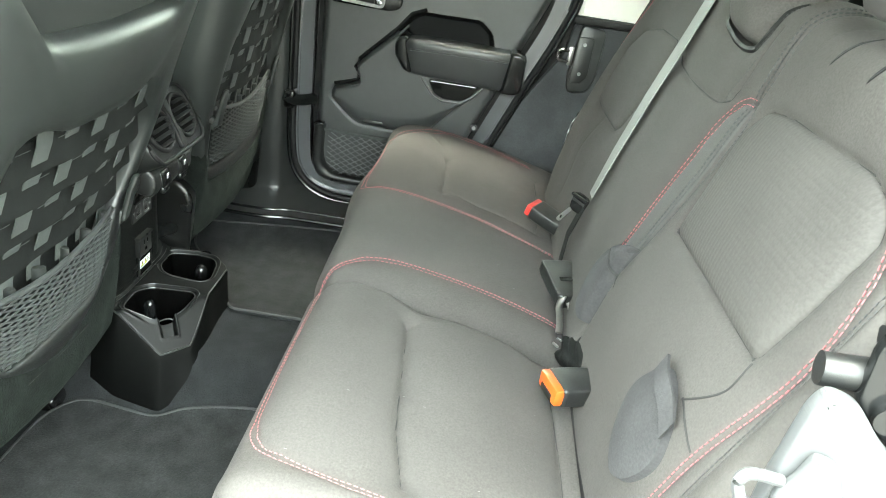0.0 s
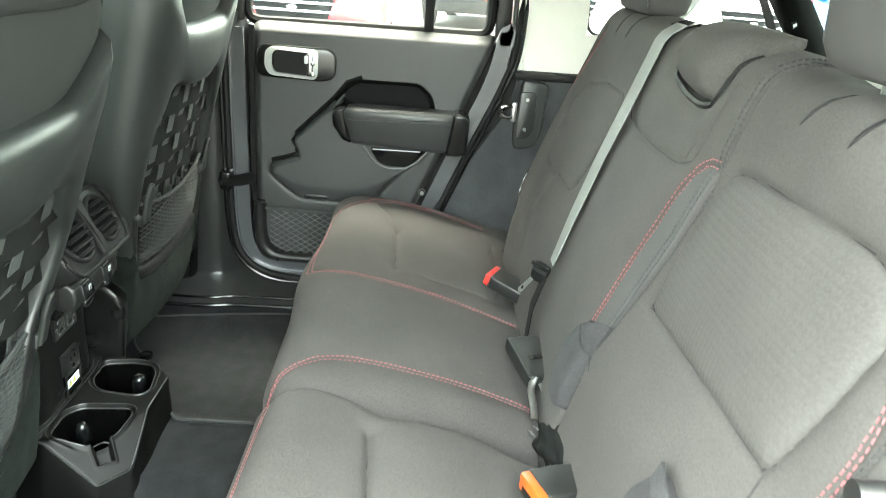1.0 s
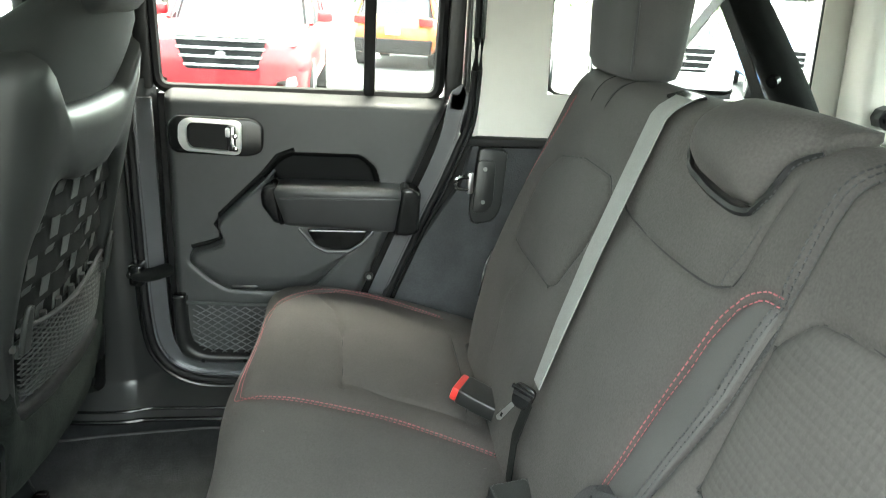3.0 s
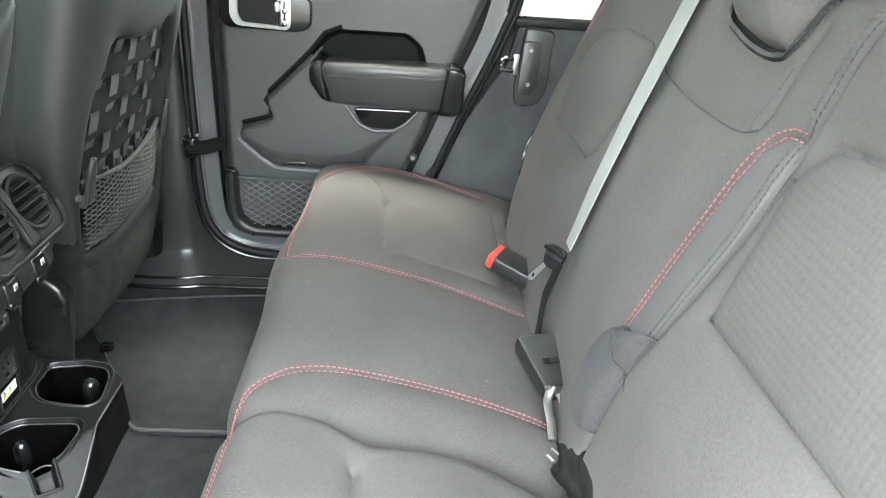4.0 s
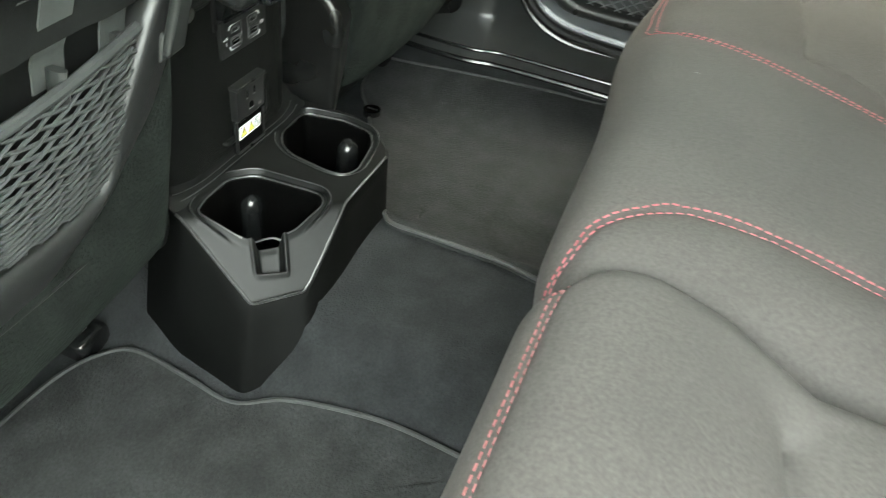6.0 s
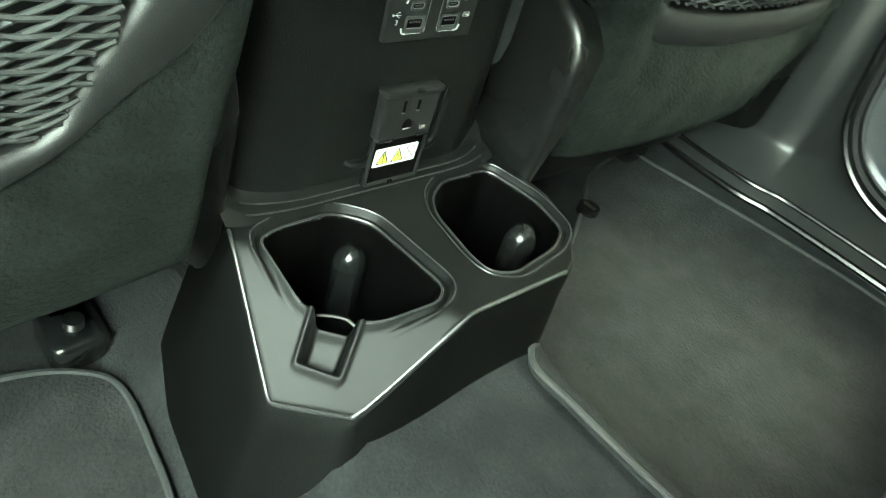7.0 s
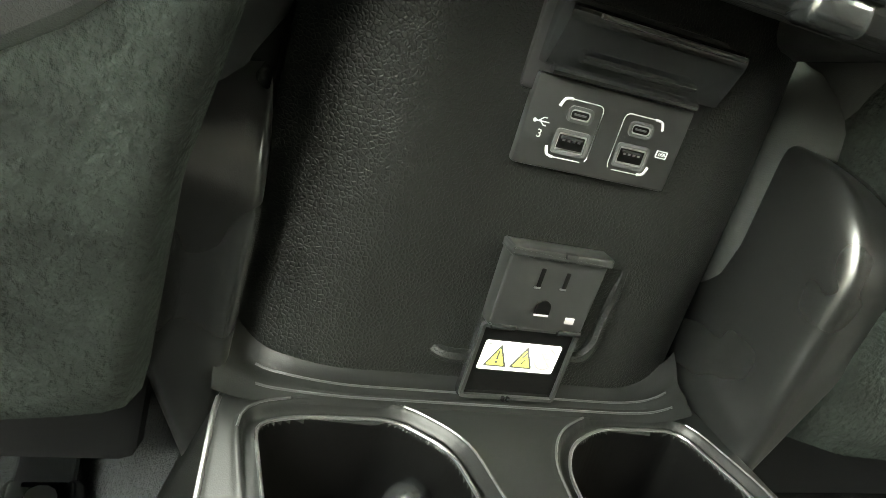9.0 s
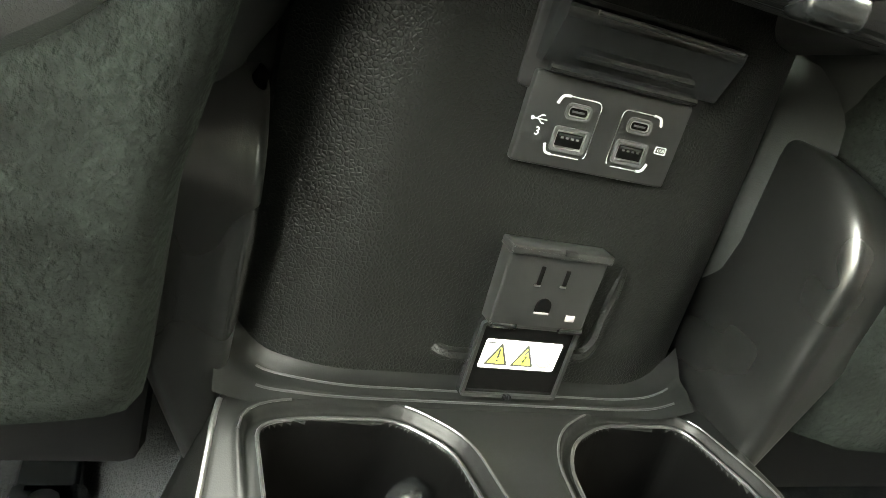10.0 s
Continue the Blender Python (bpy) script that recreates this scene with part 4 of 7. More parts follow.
    def thread(self, line, name, material, parent, twin=0.0, length=0.0042, gap=0.0022, r=0.0008, label="", lift=0.0006):
        """Rows of stitches along a line in (y, s)."""
        P = spline([(a, b, 0) for a, b in line], 8)
        own = bmesh.new()
        for sg in ((-1, 1) if twin else (0,)):
            Q = []
            for i, p in enumerate(P):
                d = (P[min(i + 1, len(P) - 1)] - P[max(i - 1, 0)]).normalized()
                q = p + Vector((-d.y, d.x, 0)) * (sg * twin)
                Q.append((q.x, q.y))
            W = [self.at(a, b, lift) for a, b in Q]
            N = [self.normal(a, b) for a, b in Q]
            tree = {i: w for i, w in enumerate(W)}

            def nrm(pt, W=W, N=N):
                i = min(range(len(W)), key=lambda k: (W[k] - pt).length_squared)
                return N[i]
            stitching(W, nrm, own, length, gap, r)
        return part(name, own, material, parent, label)


def welt(pad, line, parent, r=0.0013, lift=0.0, material=None):
    """A dark line lying in its groove: a seam, or the shade of a gap."""
    P = spline([(a, b, 0) for a, b in line], 8) if len(line) > 2 else [Vector((line[0][0] + (line[1][0] - line[0][0]) * t, line[0][1] + (line[1][1] - line[0][1]) * t, 0)) for t in lin(0, 1, 24)]
    return part("seam", tube([pad.at(q.x, q.y, lift) for q in P], r, 6), material or WELT, parent)


def xs_(*pts):
    return [(y, s_of_x(x)) for x, y in pts]


# --- backrests
SPLIT = [(0.0, 0.05), (0.21, 0.046), (0.26, 0.028), (0.39, -0.006), (0.52, -0.020), (0.64, -0.024), (0.80, -0.026), (2.0, -0.026)]   # slant of the split, by arc length


def split(s):
    for (a, b), (c, d) in zip(SPLIT, SPLIT[1:]):
        if s <= c:
            return b + (d - b) * (s - a) / (c - a)
    return SPLIT[-1][1]


FAR_EDGE = [(0.0, 0.44), (s_of_z(0.25), 0.47), (s_of_z(0.30), 0.505), (s_of_z(0.36), 0.545), (s_of_z(0.40), 0.565), (s_of_z(0.46), 0.552), (s_of_z(0.54), 0.525), (s_of_z(0.62), 0.495), (s_of_z(0.71), 0.458), (s_of_z(0.77), 0.43), (2.0, 0.40)]


def far_edge(s):
    """The outer end of the wide backrest tapers towards its top."""
    for (a, b), (c, d) in zip(FAR_EDGE, FAR_EDGE[1:]):
        if s <= c:
            return b + (d - b) * (s - a) / (c - a)
    return 0.40


def shift_b(y, s):
    if y > 0.25:
        return (y - 0.25) * ((far_edge(s) - 0.25) / 0.395 - 1)
    return split(s) * max(0.0, min(1.0, -y / 0.3))


SB = Pad(BACKLINE, BACK_S, -0.300, 0.645, 1, 0.014, 0.085, (0.955, 0.73), shift_b)     # wide part, with the middle place
SA = Pad(BACKLINE, BACK_S, -0.735, -0.299, 1, 0.045, 0.014, (0.955, 0.73), lambda y, s: split(s) * max(0.0, (y + 0.735) / 0.436))    # narrow part by the open door


def zs_(*pts):
    """(y, z) of the wide backrest's front as (y, s) of its pad."""
    out = []
    for y, z in pts:
        s = s_of_z(z)
        out.append((y / (1 - split(s) / 0.3) if y < 0 else y if y < 0.25 else 0.25 + (y - 0.25) * 0.395 / (far_edge(s) - 0.25), s))
    return out


def za_(*pts):
    out = []
    for y, z in pts:
        s = s_of_z(z)
        k = split(s)
        out.append(((y - k * 0.735 / 0.436) / (1 + k / 0.436), s))
    return out


HEX_A = za_(*rounded([(-0.322, 0.640), (-0.352, 0.674), (-0.41, 0.680), (-0.59, 0.684), (-0.630, 0.672), (-0.650, 0.648), (-0.640, 0.585), (-0.620, 0.512), (-0.46, 0.508), (-0.322, 0.503)], 0.012, 3))
HEX_B = zs_(*rounded([(0.094, 0.640), (0.128, 0.668), (0.25, 0.667), (0.36, 0.648), (0.405, 0.61), (0.428, 0.53), (0.425, 0.480), (0.37, 0.478), (0.185, 0.484), (0.155, 0.50), (0.115, 0.573)], 0.012, 3))
RED_B = zs_((-0.308, 0.669), (-0.285, 0.665), (-0.260, 0.645), (-0.244, 0.605), (-0.228, 0.535), (-0.205, 0.435), (-0.198, 0.405))
RED_A = za_((-0.635, 0.720), (-0.650, 0.690), (-0.665, 0.655), (-0.680, 0.627), (-0.687, 0.590), (-0.683, 0.545), (-0.671, 0.50), (-0.654, 0.445), (-0.640, 0.38), (-0.63, 0.32))
OUTER_A = za_((-0.700, 0.70), (-0.710, 0.66), (-0.707, 0.62), (-0.700, 0.58), (-0.687, 0.505), (-0.679, 0.446), (-0.67, 0.38))
RED_C = zs_((0.385, 0.74), (0.415, 0.68), (0.445, 0.62), (0.47, 0.56), (0.492, 0.50), (0.505, 0.43), (0.49, 0.35))
PADLINE = zs_((-0.060, 0.783), (-0.057, 0.765), (-0.072, 0.738), (-0.105, 0.726), (-0.158, 0.719), (-0.204, 0.722), (-0.219, 0.742), (-0.226, 0.768), (-0.240, 0.782))
ARML = zs_((0.060, 0.655), (0.030, 0.646), (-0.06, 0.641), (-0.14, 0.640), (-0.204, 0.643), (-0.236, 0.655), (-0.243, 0.672), (-0.246, 0.71), (-0.258, 0.75))
SB.seams = [(RED_B, 0.006, 0.007), (PADLINE, 0.020, 0.006), (ARML, 0.005, 0.008), (HEX_B + HEX_B[:1], 0.005, 0.009), (zs_((0.30, 0.31), (0.30, 0.47)), 0.002, 0.008), (RED_C, 0.005, 0.008),
            (zs_((0.075, 0.33), (0.085, 0.55), (0.075, 0.70), (0.05, 0.78)), 0.004, 0.012)]
SB.swells = [(-0.09, s_of_z(0.52), 0.14, 0.16, 0.014), (0.30, s_of_z(0.58), 0.16, 0.10, 0.006), (-0.13, s_of_z(0.76), 0.12, 0.05, 0.010), (0.56, s_of_z(0.55), 0.07, 0.3, 0.012), (0.31, s_of_z(0.40), 0.17, 0.06, 0.010), (0.31, s_of_z(0.76), 0.2, 0.05, 0.008)]
SA.seams = [(RED_A, 0.006, 0.007), (OUTER_A, 0.004, 0.006), (HEX_A + HEX_A[:1], 0.007, 0.008)]
SA.swells = [(-0.48, s_of_z(0.60), 0.15, 0.09, 0.004), (-0.46, s_of_z(0.40), 0.16, 0.08, 0.012), (-0.50, s_of_z(0.76), 0.15, 0.06, 0.010), (-0.72, s_of_z(0.55), 0.03, 0.3, 0.010)]

bench = thing("rear_bench_seat", "dark grey fabric rear bench seat with red double stitching", "car seat", at=(0.60, 0.0, 0.03))
back_wide = part("backrest", SB.mesh(300, 210, 0.74), FABRIC, bench, "wide backrest with the centre place", angle=80)
part("bolster", SB.patch(RED_B + [(-0.297, s_of_z(z_)) for z_ in (0.42, 0.48, 0.54, 0.60, 0.65)], 0.0009, rings=8, smooth=3), FABRIC_DARK, back_wide, "darker side bolster", angle=80)
part("insert_panel", SB.patch(HEX_B, 0.0010, rings=12, smooth=0), FABRIC, back_wide, "padded fabric insert", angle=80)
SB.thread(RED_B, "red_stitching", RED, back_wide, twin=0.0040, length=0.0048, gap=0.0024, r=0.00068, label="double row of red stitches", lift=0.0014)
SB.thread(RED_C, "red_stitching", RED, back_wide, twin=0.0040, length=0.0048, gap=0.0024, r=0.00068)
for o in (0.0055, 0.0105):
    SB.thread([(-0.300 + o, s) for s in lin(0.17, 0.66, 9)], "edge_stitching", DARK_THREAD, back_wide, length=0.0045, gap=0.002, r=0.0009, lift=0.0018)
SB.thread(zs_((-0.222, 0.650), (-0.234, 0.68), (-0.240, 0.71)), "fine_stitching", DARK_THREAD, back_wide, length=0.003, gap=0.002, r=0.0006)
for ln in (ARML[:7], HEX_B + HEX_B[:2]):
    welt(SB, ln, back_wide, 0.0015)
welt(SB, PADLINE, back_wide, 0.003)
# black tube drawn as the shadow gap below and beside the pad
welt(SB, [(a + 0.004, b - 0.006) for a, b in PADLINE[1:4]] + [(a, b - 0.007) for a, b in PADLINE[4:6]] + [(a - 0.009, b - 0.002) for a, b in PADLINE[6:]], back_wide, 0.0045, 0.002, RUBBER)
welt(SB, [(-0.2995, s) for s in lin(0.10, 0.70, 24)], back_wide, 0.0024, 0.0)
padtop = PADLINE + [(-0.250, s_of_z(0.77) + 0.042), (-0.246, s_of_z(0.77) + 0.056), (-0.16, s_of_z(0.77) + 0.060), (-0.07, s_of_z(0.77) + 0.056), (-0.060, s_of_z(0.77) + 0.042)]
part("centre_head_pad", SB.patch(padtop, 0.012, drop=0.012, rings=18, smooth=4, swell=0.005, under=0.10), FABRIC, back_wide, "rounded fold-down centre head pad", angle=80)
SB.thread([(a - 0.012, b - 0.006) for a, b in PADLINE[5:]], "pad_stitching", DARK_THREAD, back_wide, length=0.004, gap=0.002, r=0.001)
felt_B = zs_((-0.200, 0.418), (-0.236, 0.428), (-0.268, 0.432), (-0.274, 0.405), (-0.266, 0.350), (-0.257, 0.318), (-0.232, 0.304), (-0.200, 0.304), (-0.180, 0.322), (-0.172, 0.365))
part("felt_gusset", SB.patch(felt_B, 0.009, drop=0.004, rings=10, swell=0.010), FELT, back_wide, "plush grey felt gusset")
part("felt_fold", SB.patch(zs_((-0.200, 0.412), (-0.225, 0.424), (-0.262, 0.444), (-0.286, 0.450), (-0.280, 0.432), (-0.268, 0.408), (-0.240, 0.398), (-0.215, 0.398)), 0.013, drop=0.004, rings=10, swell=0.006), FELT, back_wide)
welt(SB, zs_((-0.218, 0.412), (-0.240, 0.402), (-0.262, 0.392), (-0.272, 0.384)), back_wide, 0.0022, 0.0165)


def slit(pad, parent, y0, y1, sa, sb):
    """A curved dark slit for a headrest post."""
    w = 0.0034
    lo_s, hi_s = [], []
    for t in lin(0, 1, 7):
        y, q = y0 + (y1 - y0) * t, sa + (sb - sa) * t
        k = w * math.sin(math.pi * (0.08 + 0.84 * t))
        lo_s.append((y - k, q))
        hi_s.append((y + k, q))
    part("guide_slit", pad.patch(lo_s + hi_s[::-1], 0.0012, drop=0.0, rings=3, smooth=0), RUBBER, parent)


S7 = s_of_z(0.742)
for ya, yb in ((0.338, 0.312), (0.228, 0.205)):
    slit(SB, back_wide, ya, yb, S7, S7 + 0.055)
part("release_handle", SB.patch(zs_((0.490, 0.335), (0.505, 0.36), (0.520, 0.40), (0.522, 0.425), (0.508, 0.42), (0.495, 0.38)), 0.006, drop=0.004, rings=5), SATIN, back_wide, "black release strap loop")

back_narrow = part("backrest", SA.mesh(150, 210, 0.74), FABRIC, bench, "narrow backrest by the open door", angle=80)
part("insert_panel", SA.patch(HEX_A, 0.0012, rings=22, smooth=0), EMBOSS, back_narrow, "embossed fabric insert", angle=80)
SA.thread(RED_A, "red_stitching", RED, back_narrow, twin=0.0040, length=0.0048, gap=0.0024, r=0.00068, label="double row of red stitches")
SA.thread([(-0.299 - 0.006, s) for s in lin(0.17, 0.66, 9)], "edge_stitching", DARK_THREAD, back_narrow, length=0.0045, gap=0.002, r=0.0009)
for ln in (HEX_A + HEX_A[:2], za_((-0.625, 0.512), (-0.626, 0.478), (-0.585, 0.434)), za_((-0.585, 0.436), (-0.640, 0.418))):
    welt(SA, ln, back_narrow)
SA.thread(OUTER_A, "edge_stitching", DARK_THREAD, back_narrow, twin=0.0028, length=0.004, gap=0.002, r=0.0006)
felt_A = za_((-0.540, 0.438), (-0.520, 0.412), (-0.510, 0.385), (-0.516, 0.350), (-0.535, 0.325), (-0.565, 0.315), (-0.598, 0.335), (-0.618, 0.375), (-0.606, 0.410), (-0.575, 0.432))
part("felt_gusset", SA.patch(felt_A, 0.008, drop=0.004, rings=10, swell=0.008), FELT, back_narrow, "plush grey felt gusset")
part("gusset_flap", band([*[SA.at(a, b, h) for (a, b), h in zip(za_((-0.540, 0.440), (-0.568, 0.436), (-0.596, 0.428), (-0.612, 0.412)), (0.014, 0.020, 0.016, 0.010))]], (0.004, 0, 0.010), 0.003), FELT, back_narrow)
for ya, yb in ((-0.412, -0.432), (-0.505, -0.522)):
    slit(SA, back_narrow, ya, yb, S7 + 0.005, S7 + 0.055)


def headrest(y):
    root = thing("headrest", "upright dark fabric headrest on the rear backrest", "headrest", at=(0.955, y, 0.80), group="rear headrests")
    own = bmesh.new()
    rows = []
    for z, w, x0, x1 in ((0.786, 0.096, 0.925, 0.975), (0.792, 0.110, 0.914, 0.986), (0.81, 0.116, 0.907, 0.990), (0.88, 0.121, 0.904, 0.992), (0.98, 0.123, 0.906, 0.996), (1.03, 0.119, 0.912, 0.998), (1.055, 0.10, 0.924, 0.992), (1.062, 0.07, 0.938, 0.98)):
        ring = rounded([(x0 + 0.010, y - w), (x0, y - w * 0.6), (x0, y + w * 0.6), (x0 + 0.010, y + w), (x1, y + w), (x1, y - w)], 0.03, 4)
        rows.append([own.verts.new((a, b, z)) for a, b in ring])
    n = len(rows[0])
    for A, B in zip(rows, rows[1:]):
        for k in range(n):
            own.faces.new((A[k], A[(k + 1) % n], B[(k + 1) % n], B[k]))
    own.faces.new(rows[0])
    own.faces.new(rows[-1][::-1])
    bmesh.ops.recalc_face_normals(own, faces=own.faces)
    part("cushion", own, FABRIC_DARK, root, angle=80)
    seam = [(0.914, y - 0.108, 0.80), (0.911, y - 0.113, 0.88), (0.913, y - 0.115, 0.98), (0.924, y - 0.105, 1.04)]
    part("seam", tube(seam, 0.0018, 6), DARK_THREAD, root)
    for dy in (-0.05, 0.05):
        part("post", tube([(0.955, y + dy, 0.70), (0.955, y + dy, 0.81)], 0.006, 8), STEEL, root)
    return root


headrest(0.292)
headrest(-0.50)

# --- cushions
EDGE_A = [(0.0, -0.035), (0.10, -0.022), (s_of_x(0.716), -0.016), (s_of_x(0.68), 0.004), (s_of_x(0.64), 0.017), (s_of_x(0.595), 0.020), (s_of_x(0.535), 0.012), (s_of_x(0.48), 0.042), (s_of_x(0.43), 0.054), (s_of_x(0.40), 0.049), (s_of_x(0.374), 0.034), (1.0, 0.0)]


def edge_a(y, s):
    """The narrow cushion's inner edge wanders along its length."""
    k = max(0.0, (y + 0.45) / 0.20)
    for (a, b), (c, d) in zip(EDGE_A, EDGE_A[1:]):
        if s <= c:
            return k * (b + (d - b) * (s - a) / (c - a))
    return 0.0


CB = Pad(CUSHLINE, CUSH_S, -0.262, 0.648, -1, 0.105, 0.05, (0.58, 0.18))
CA = Pad(CUSHLINE, CUSH_S, -0.668, -0.250, -1, 0.05, 0.022, (0.58, 0.18), edge_a)
CA.base = -0.004
F = s_of_x(0.374)
FAR_LOOP = xs_((0.765, 0.104), (0.68, 0.127), (0.58, 0.154), (0.47, 0.173), (0.40, 0.183)) + [(0.200, F + 0.004), (0.236, F + 0.008), (0.30, F + 0.010), (0.46, F + 0.008), (0.54, F - 0.008)] + xs_((0.44, 0.588), (0.50, 0.604), (0.60, 0.602), (0.72, 0.585))
FAR_REAR = xs_((0.728, 0.20), (0.735, 0.36), (0.733, 0.50))
MID_LOOP = xs_((0.780, -0.195), (0.770, -0.172), (0.745, -0.155), (0.70, -0.145), (0.60, -0.133), (0.50, -0.126), (0.44, -0.132), (0.412, -0.146)) + [(-0.166, F - 0.014), (-0.188, F + 0.006), (-0.198, F + 0.04), (-0.203, F + 0.10)]
NEAR_LOOP = xs_((0.376, -0.254), (0.3725, -0.29), (0.3725, -0.42), (0.3735, -0.53), (0.388, -0.575), (0.42, -0.598), (0.50, -0.620), (0.62, -0.628), (0.74, -0.62))
CB.seams = [(FAR_LOOP, 0.005, 0.007), (MID_LOOP, 0.005, 0.007), (xs_((0.527, 0.235), (0.52, 0.45)), 0.009, 0.007), (xs_((0.527, 0.255), (0.60, 0.215), (0.73, 0.195)), 0.004, 0.010),
            (xs_((0.52, 0.43), (0.50, 0.53), (0.47, 0.58)), 0.005, 0.010), (FAR_REAR, 0.005, 0.008), (xs_((0.63, -0.232), (0.66, -0.226), (0.72, -0.238), (0.75, -0.25)), 0.003, 0.004)]
CB.swells = [(0.0, s_of_x(0.60), 0.16, 0.2, 0.010), (0.36, s_of_x(0.63), 0.14, 0.09, 0.008), (0.40, s_of_x(0.45), 0.15, 0.08, 0.008), (0.62, s_of_x(0.55), 0.04, 0.2, 0.012), (0.24, F + 0.045, 0.15, 0.05, 0.018)]
CA.seams = [(NEAR_LOOP, 0.005, 0.007), (xs_((0.522, -0.300), (0.530, -0.42), (0.536, -0.50), (0.555, -0.59)), 0.011, 0.008), (xs_((0.73, -0.32), (0.735, -0.45), (0.738, -0.60)), 0.005, 0.008),
            (xs_((0.522, -0.300), (0.54, -0.278), (0.60, -0.262), (0.70, -0.268)), 0.0018, 0.014)]
CA.swells = [(-0.44, s_of_x(0.44), 0.14, 0.07, 0.010), (-0.43, s_of_x(0.63), 0.14, 0.085, 0.009), (-0.64, s_of_x(0.55), 0.03, 0.2, 0.010)]
cushion_wide = part("seat_cushion", CB.mesh(300, 170, 0.60), FABRIC, bench, "wide seat cushion", angle=80)
CB.thread(FAR_LOOP, "red_stitching", RED, cushion_wide, twin=0.0040, length=0.0048, gap=0.0024, r=0.00068, label="double row of red stitches")
CB.thread(MID_LOOP, "red_stitching", RED, cushion_wide, twin=0.0040, length=0.0048, gap=0.0024, r=0.00068)
for k in (2, 5):
    welt(CB, CB.seams[k][0], cushion_wide, 0.0016)
cushion_narrow = part("seat_cushion", CA.mesh(150, 170, 0.60), FABRIC, bench, "narrow seat cushion", angle=80)
CA.thread(NEAR_LOOP, "red_stitching", PINK, cushion_narrow, twin=0.0040, length=0.0048, gap=0.0024, r=0.00068, label="double row of red stitches")
for k in (1, 2):
    welt(CA, CA.seams[k][0], cushion_narrow, 0.0016)
# solid black tube in place of the shade behind the cushions
part("rear_gap_shade", tube([(0.764, y, 0.240) for y in lin(-0.64, 0.47, 30)], 0.0085, 8), RUBBER, bench, "black strip for the shade in the gap behind the cushions")
part("gap_fold", tube(spline([(0.772, -0.195, 0.236), (0.766, -0.23, 0.240), (0.766, -0.30, 0.240), (0.770, -0.36, 0.237)], 5), 0.012, 10, flat=0.5), WEB_BLACK, bench, "black cloth fold in the gap")
part("frame", box(0.60, 0, 0.10, 0.36, 1.24, 0.14, 0.01), RUBBER, bench, "black steel frame")

# --- belts and buckles
def buckle(p, aim, button, mt, label):
    """A buckle body from its root towards aim, with a coloured release button at its tip."""
    root = thing("belt_buckle", label, "seat belt buckle", at=p, group="rear belt buckles")
    p, aim = Vector(p), Vector(aim)
    d = (aim - p).normalized()
    up = Vector((0, 0, 1))
    a = d.cross(up).normalized()
    b = a.cross(d)
    m = Matrix((( a.x, d.x, b.x, p.x), (a.y, d.y, b.y, p.y), (a.z, d.z, b.z, p.z), (0, 0, 0, 1)))
    L = (aim - p).length

    def put(nm, own, mt_, par, lab=""):
        bmesh.ops.transform(own, matrix=m, verts=own.verts)
        return part(nm, own, mt_, par, lab)
    body = put("body", prism(rounded([(-0.024, 0.0), (0.024, 0.0), (0.027, L * 0.5), (0.027, L), (-0.027, L), (-0.027, L * 0.5)], 0.006), -0.013, 0.014, "z", 0.004, 3), PLASTIC, root)
    if button:
        put("release_button", box(0, L + 0.001, 0.001, 0.051, 0.018, 0.024, 0.004), mt, root, button)
        put("button_slot", box(0, L + 0.0090, -0.0045, 0.030, 0.004, 0.010, 0.0012), RUBBER, root)
    else:
        put("latch_window", box(0, L * 0.45, 0.0145, 0.022, 0.010, 0.0015, 0.0005), SATIN, root)
        put("latch_mouth", box(0, L + 0.0003, 0.001, 0.030, 0.002, 0.007, 0.0006), SATIN, root)
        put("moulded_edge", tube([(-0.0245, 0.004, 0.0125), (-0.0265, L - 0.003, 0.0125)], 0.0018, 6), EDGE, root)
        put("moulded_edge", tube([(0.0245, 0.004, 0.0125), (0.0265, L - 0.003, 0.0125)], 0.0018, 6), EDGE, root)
    put("stalk", tube([(0, 0.004, 0), (0, -0.03, -0.006), (0, -0.055, -0.016)], 0.010, 8, flat=0.3), STEEL, root, "zinc-plated anchor")
    return root


buckle((0.788, 0.188, 0.262), (0.716, 0.226, 0.286), "red release button", REDP, "black seat belt buckle with a red release button")
buckle((0.768, -0.132, 0.276), (0.742, -0.038, 0.292), "", REDP, "black latch box with no tongue in it, lying on the cushion")
buckle((0.786, -0.362, 0.284), (0.722, -0.386, 0.286), "orange release button", ORANGE, "black seat belt buckle with an orange release button")

belt = thing("seat_belt", "grey webbing belt running down the centre backrest to its buckle", "seat belt", at=(0.79, 0.04, 0.38))
bp = [(0.026, 0.785), (0.028, 0.775), (0.032, 0.76), (0.038, 0.68), (0.036, 0.58), (0.034, 0.48), (0.032, 0.40)]
pts = []
for y, z in bp:
    q = SB.at(y, s_of_z(min(z, 0.77)) + (0.045 if z > 0.80 else 0.02 if z > 0.78 else 0), 0.007)
    pts.append((q.x - 0.003, q.y, q.z))
part("webbing", band(pts, [(0.0, w_, 0.0) for w_ in (0.0235, 0.0235, 0.0235, 0.023, 0.022, 0.0195, 0.014)], 0.0016), WEB, belt)
nb = SB.normal(0.03, s_of_z(0.37))
ub = Vector((-nb.z, 0, nb.x)).normalized() * (-1 if nb.x > 0 else 1)
ub = ub if ub.z > 0 else -ub
nb = (nb * math.cos(radians(52)) + Vector((0, -1, 0)) * math.sin(radians(52))).normalized()
vb = nb.cross(ub)
q0 = SB.at(0.030, s_of_z(0.380), 0.022)
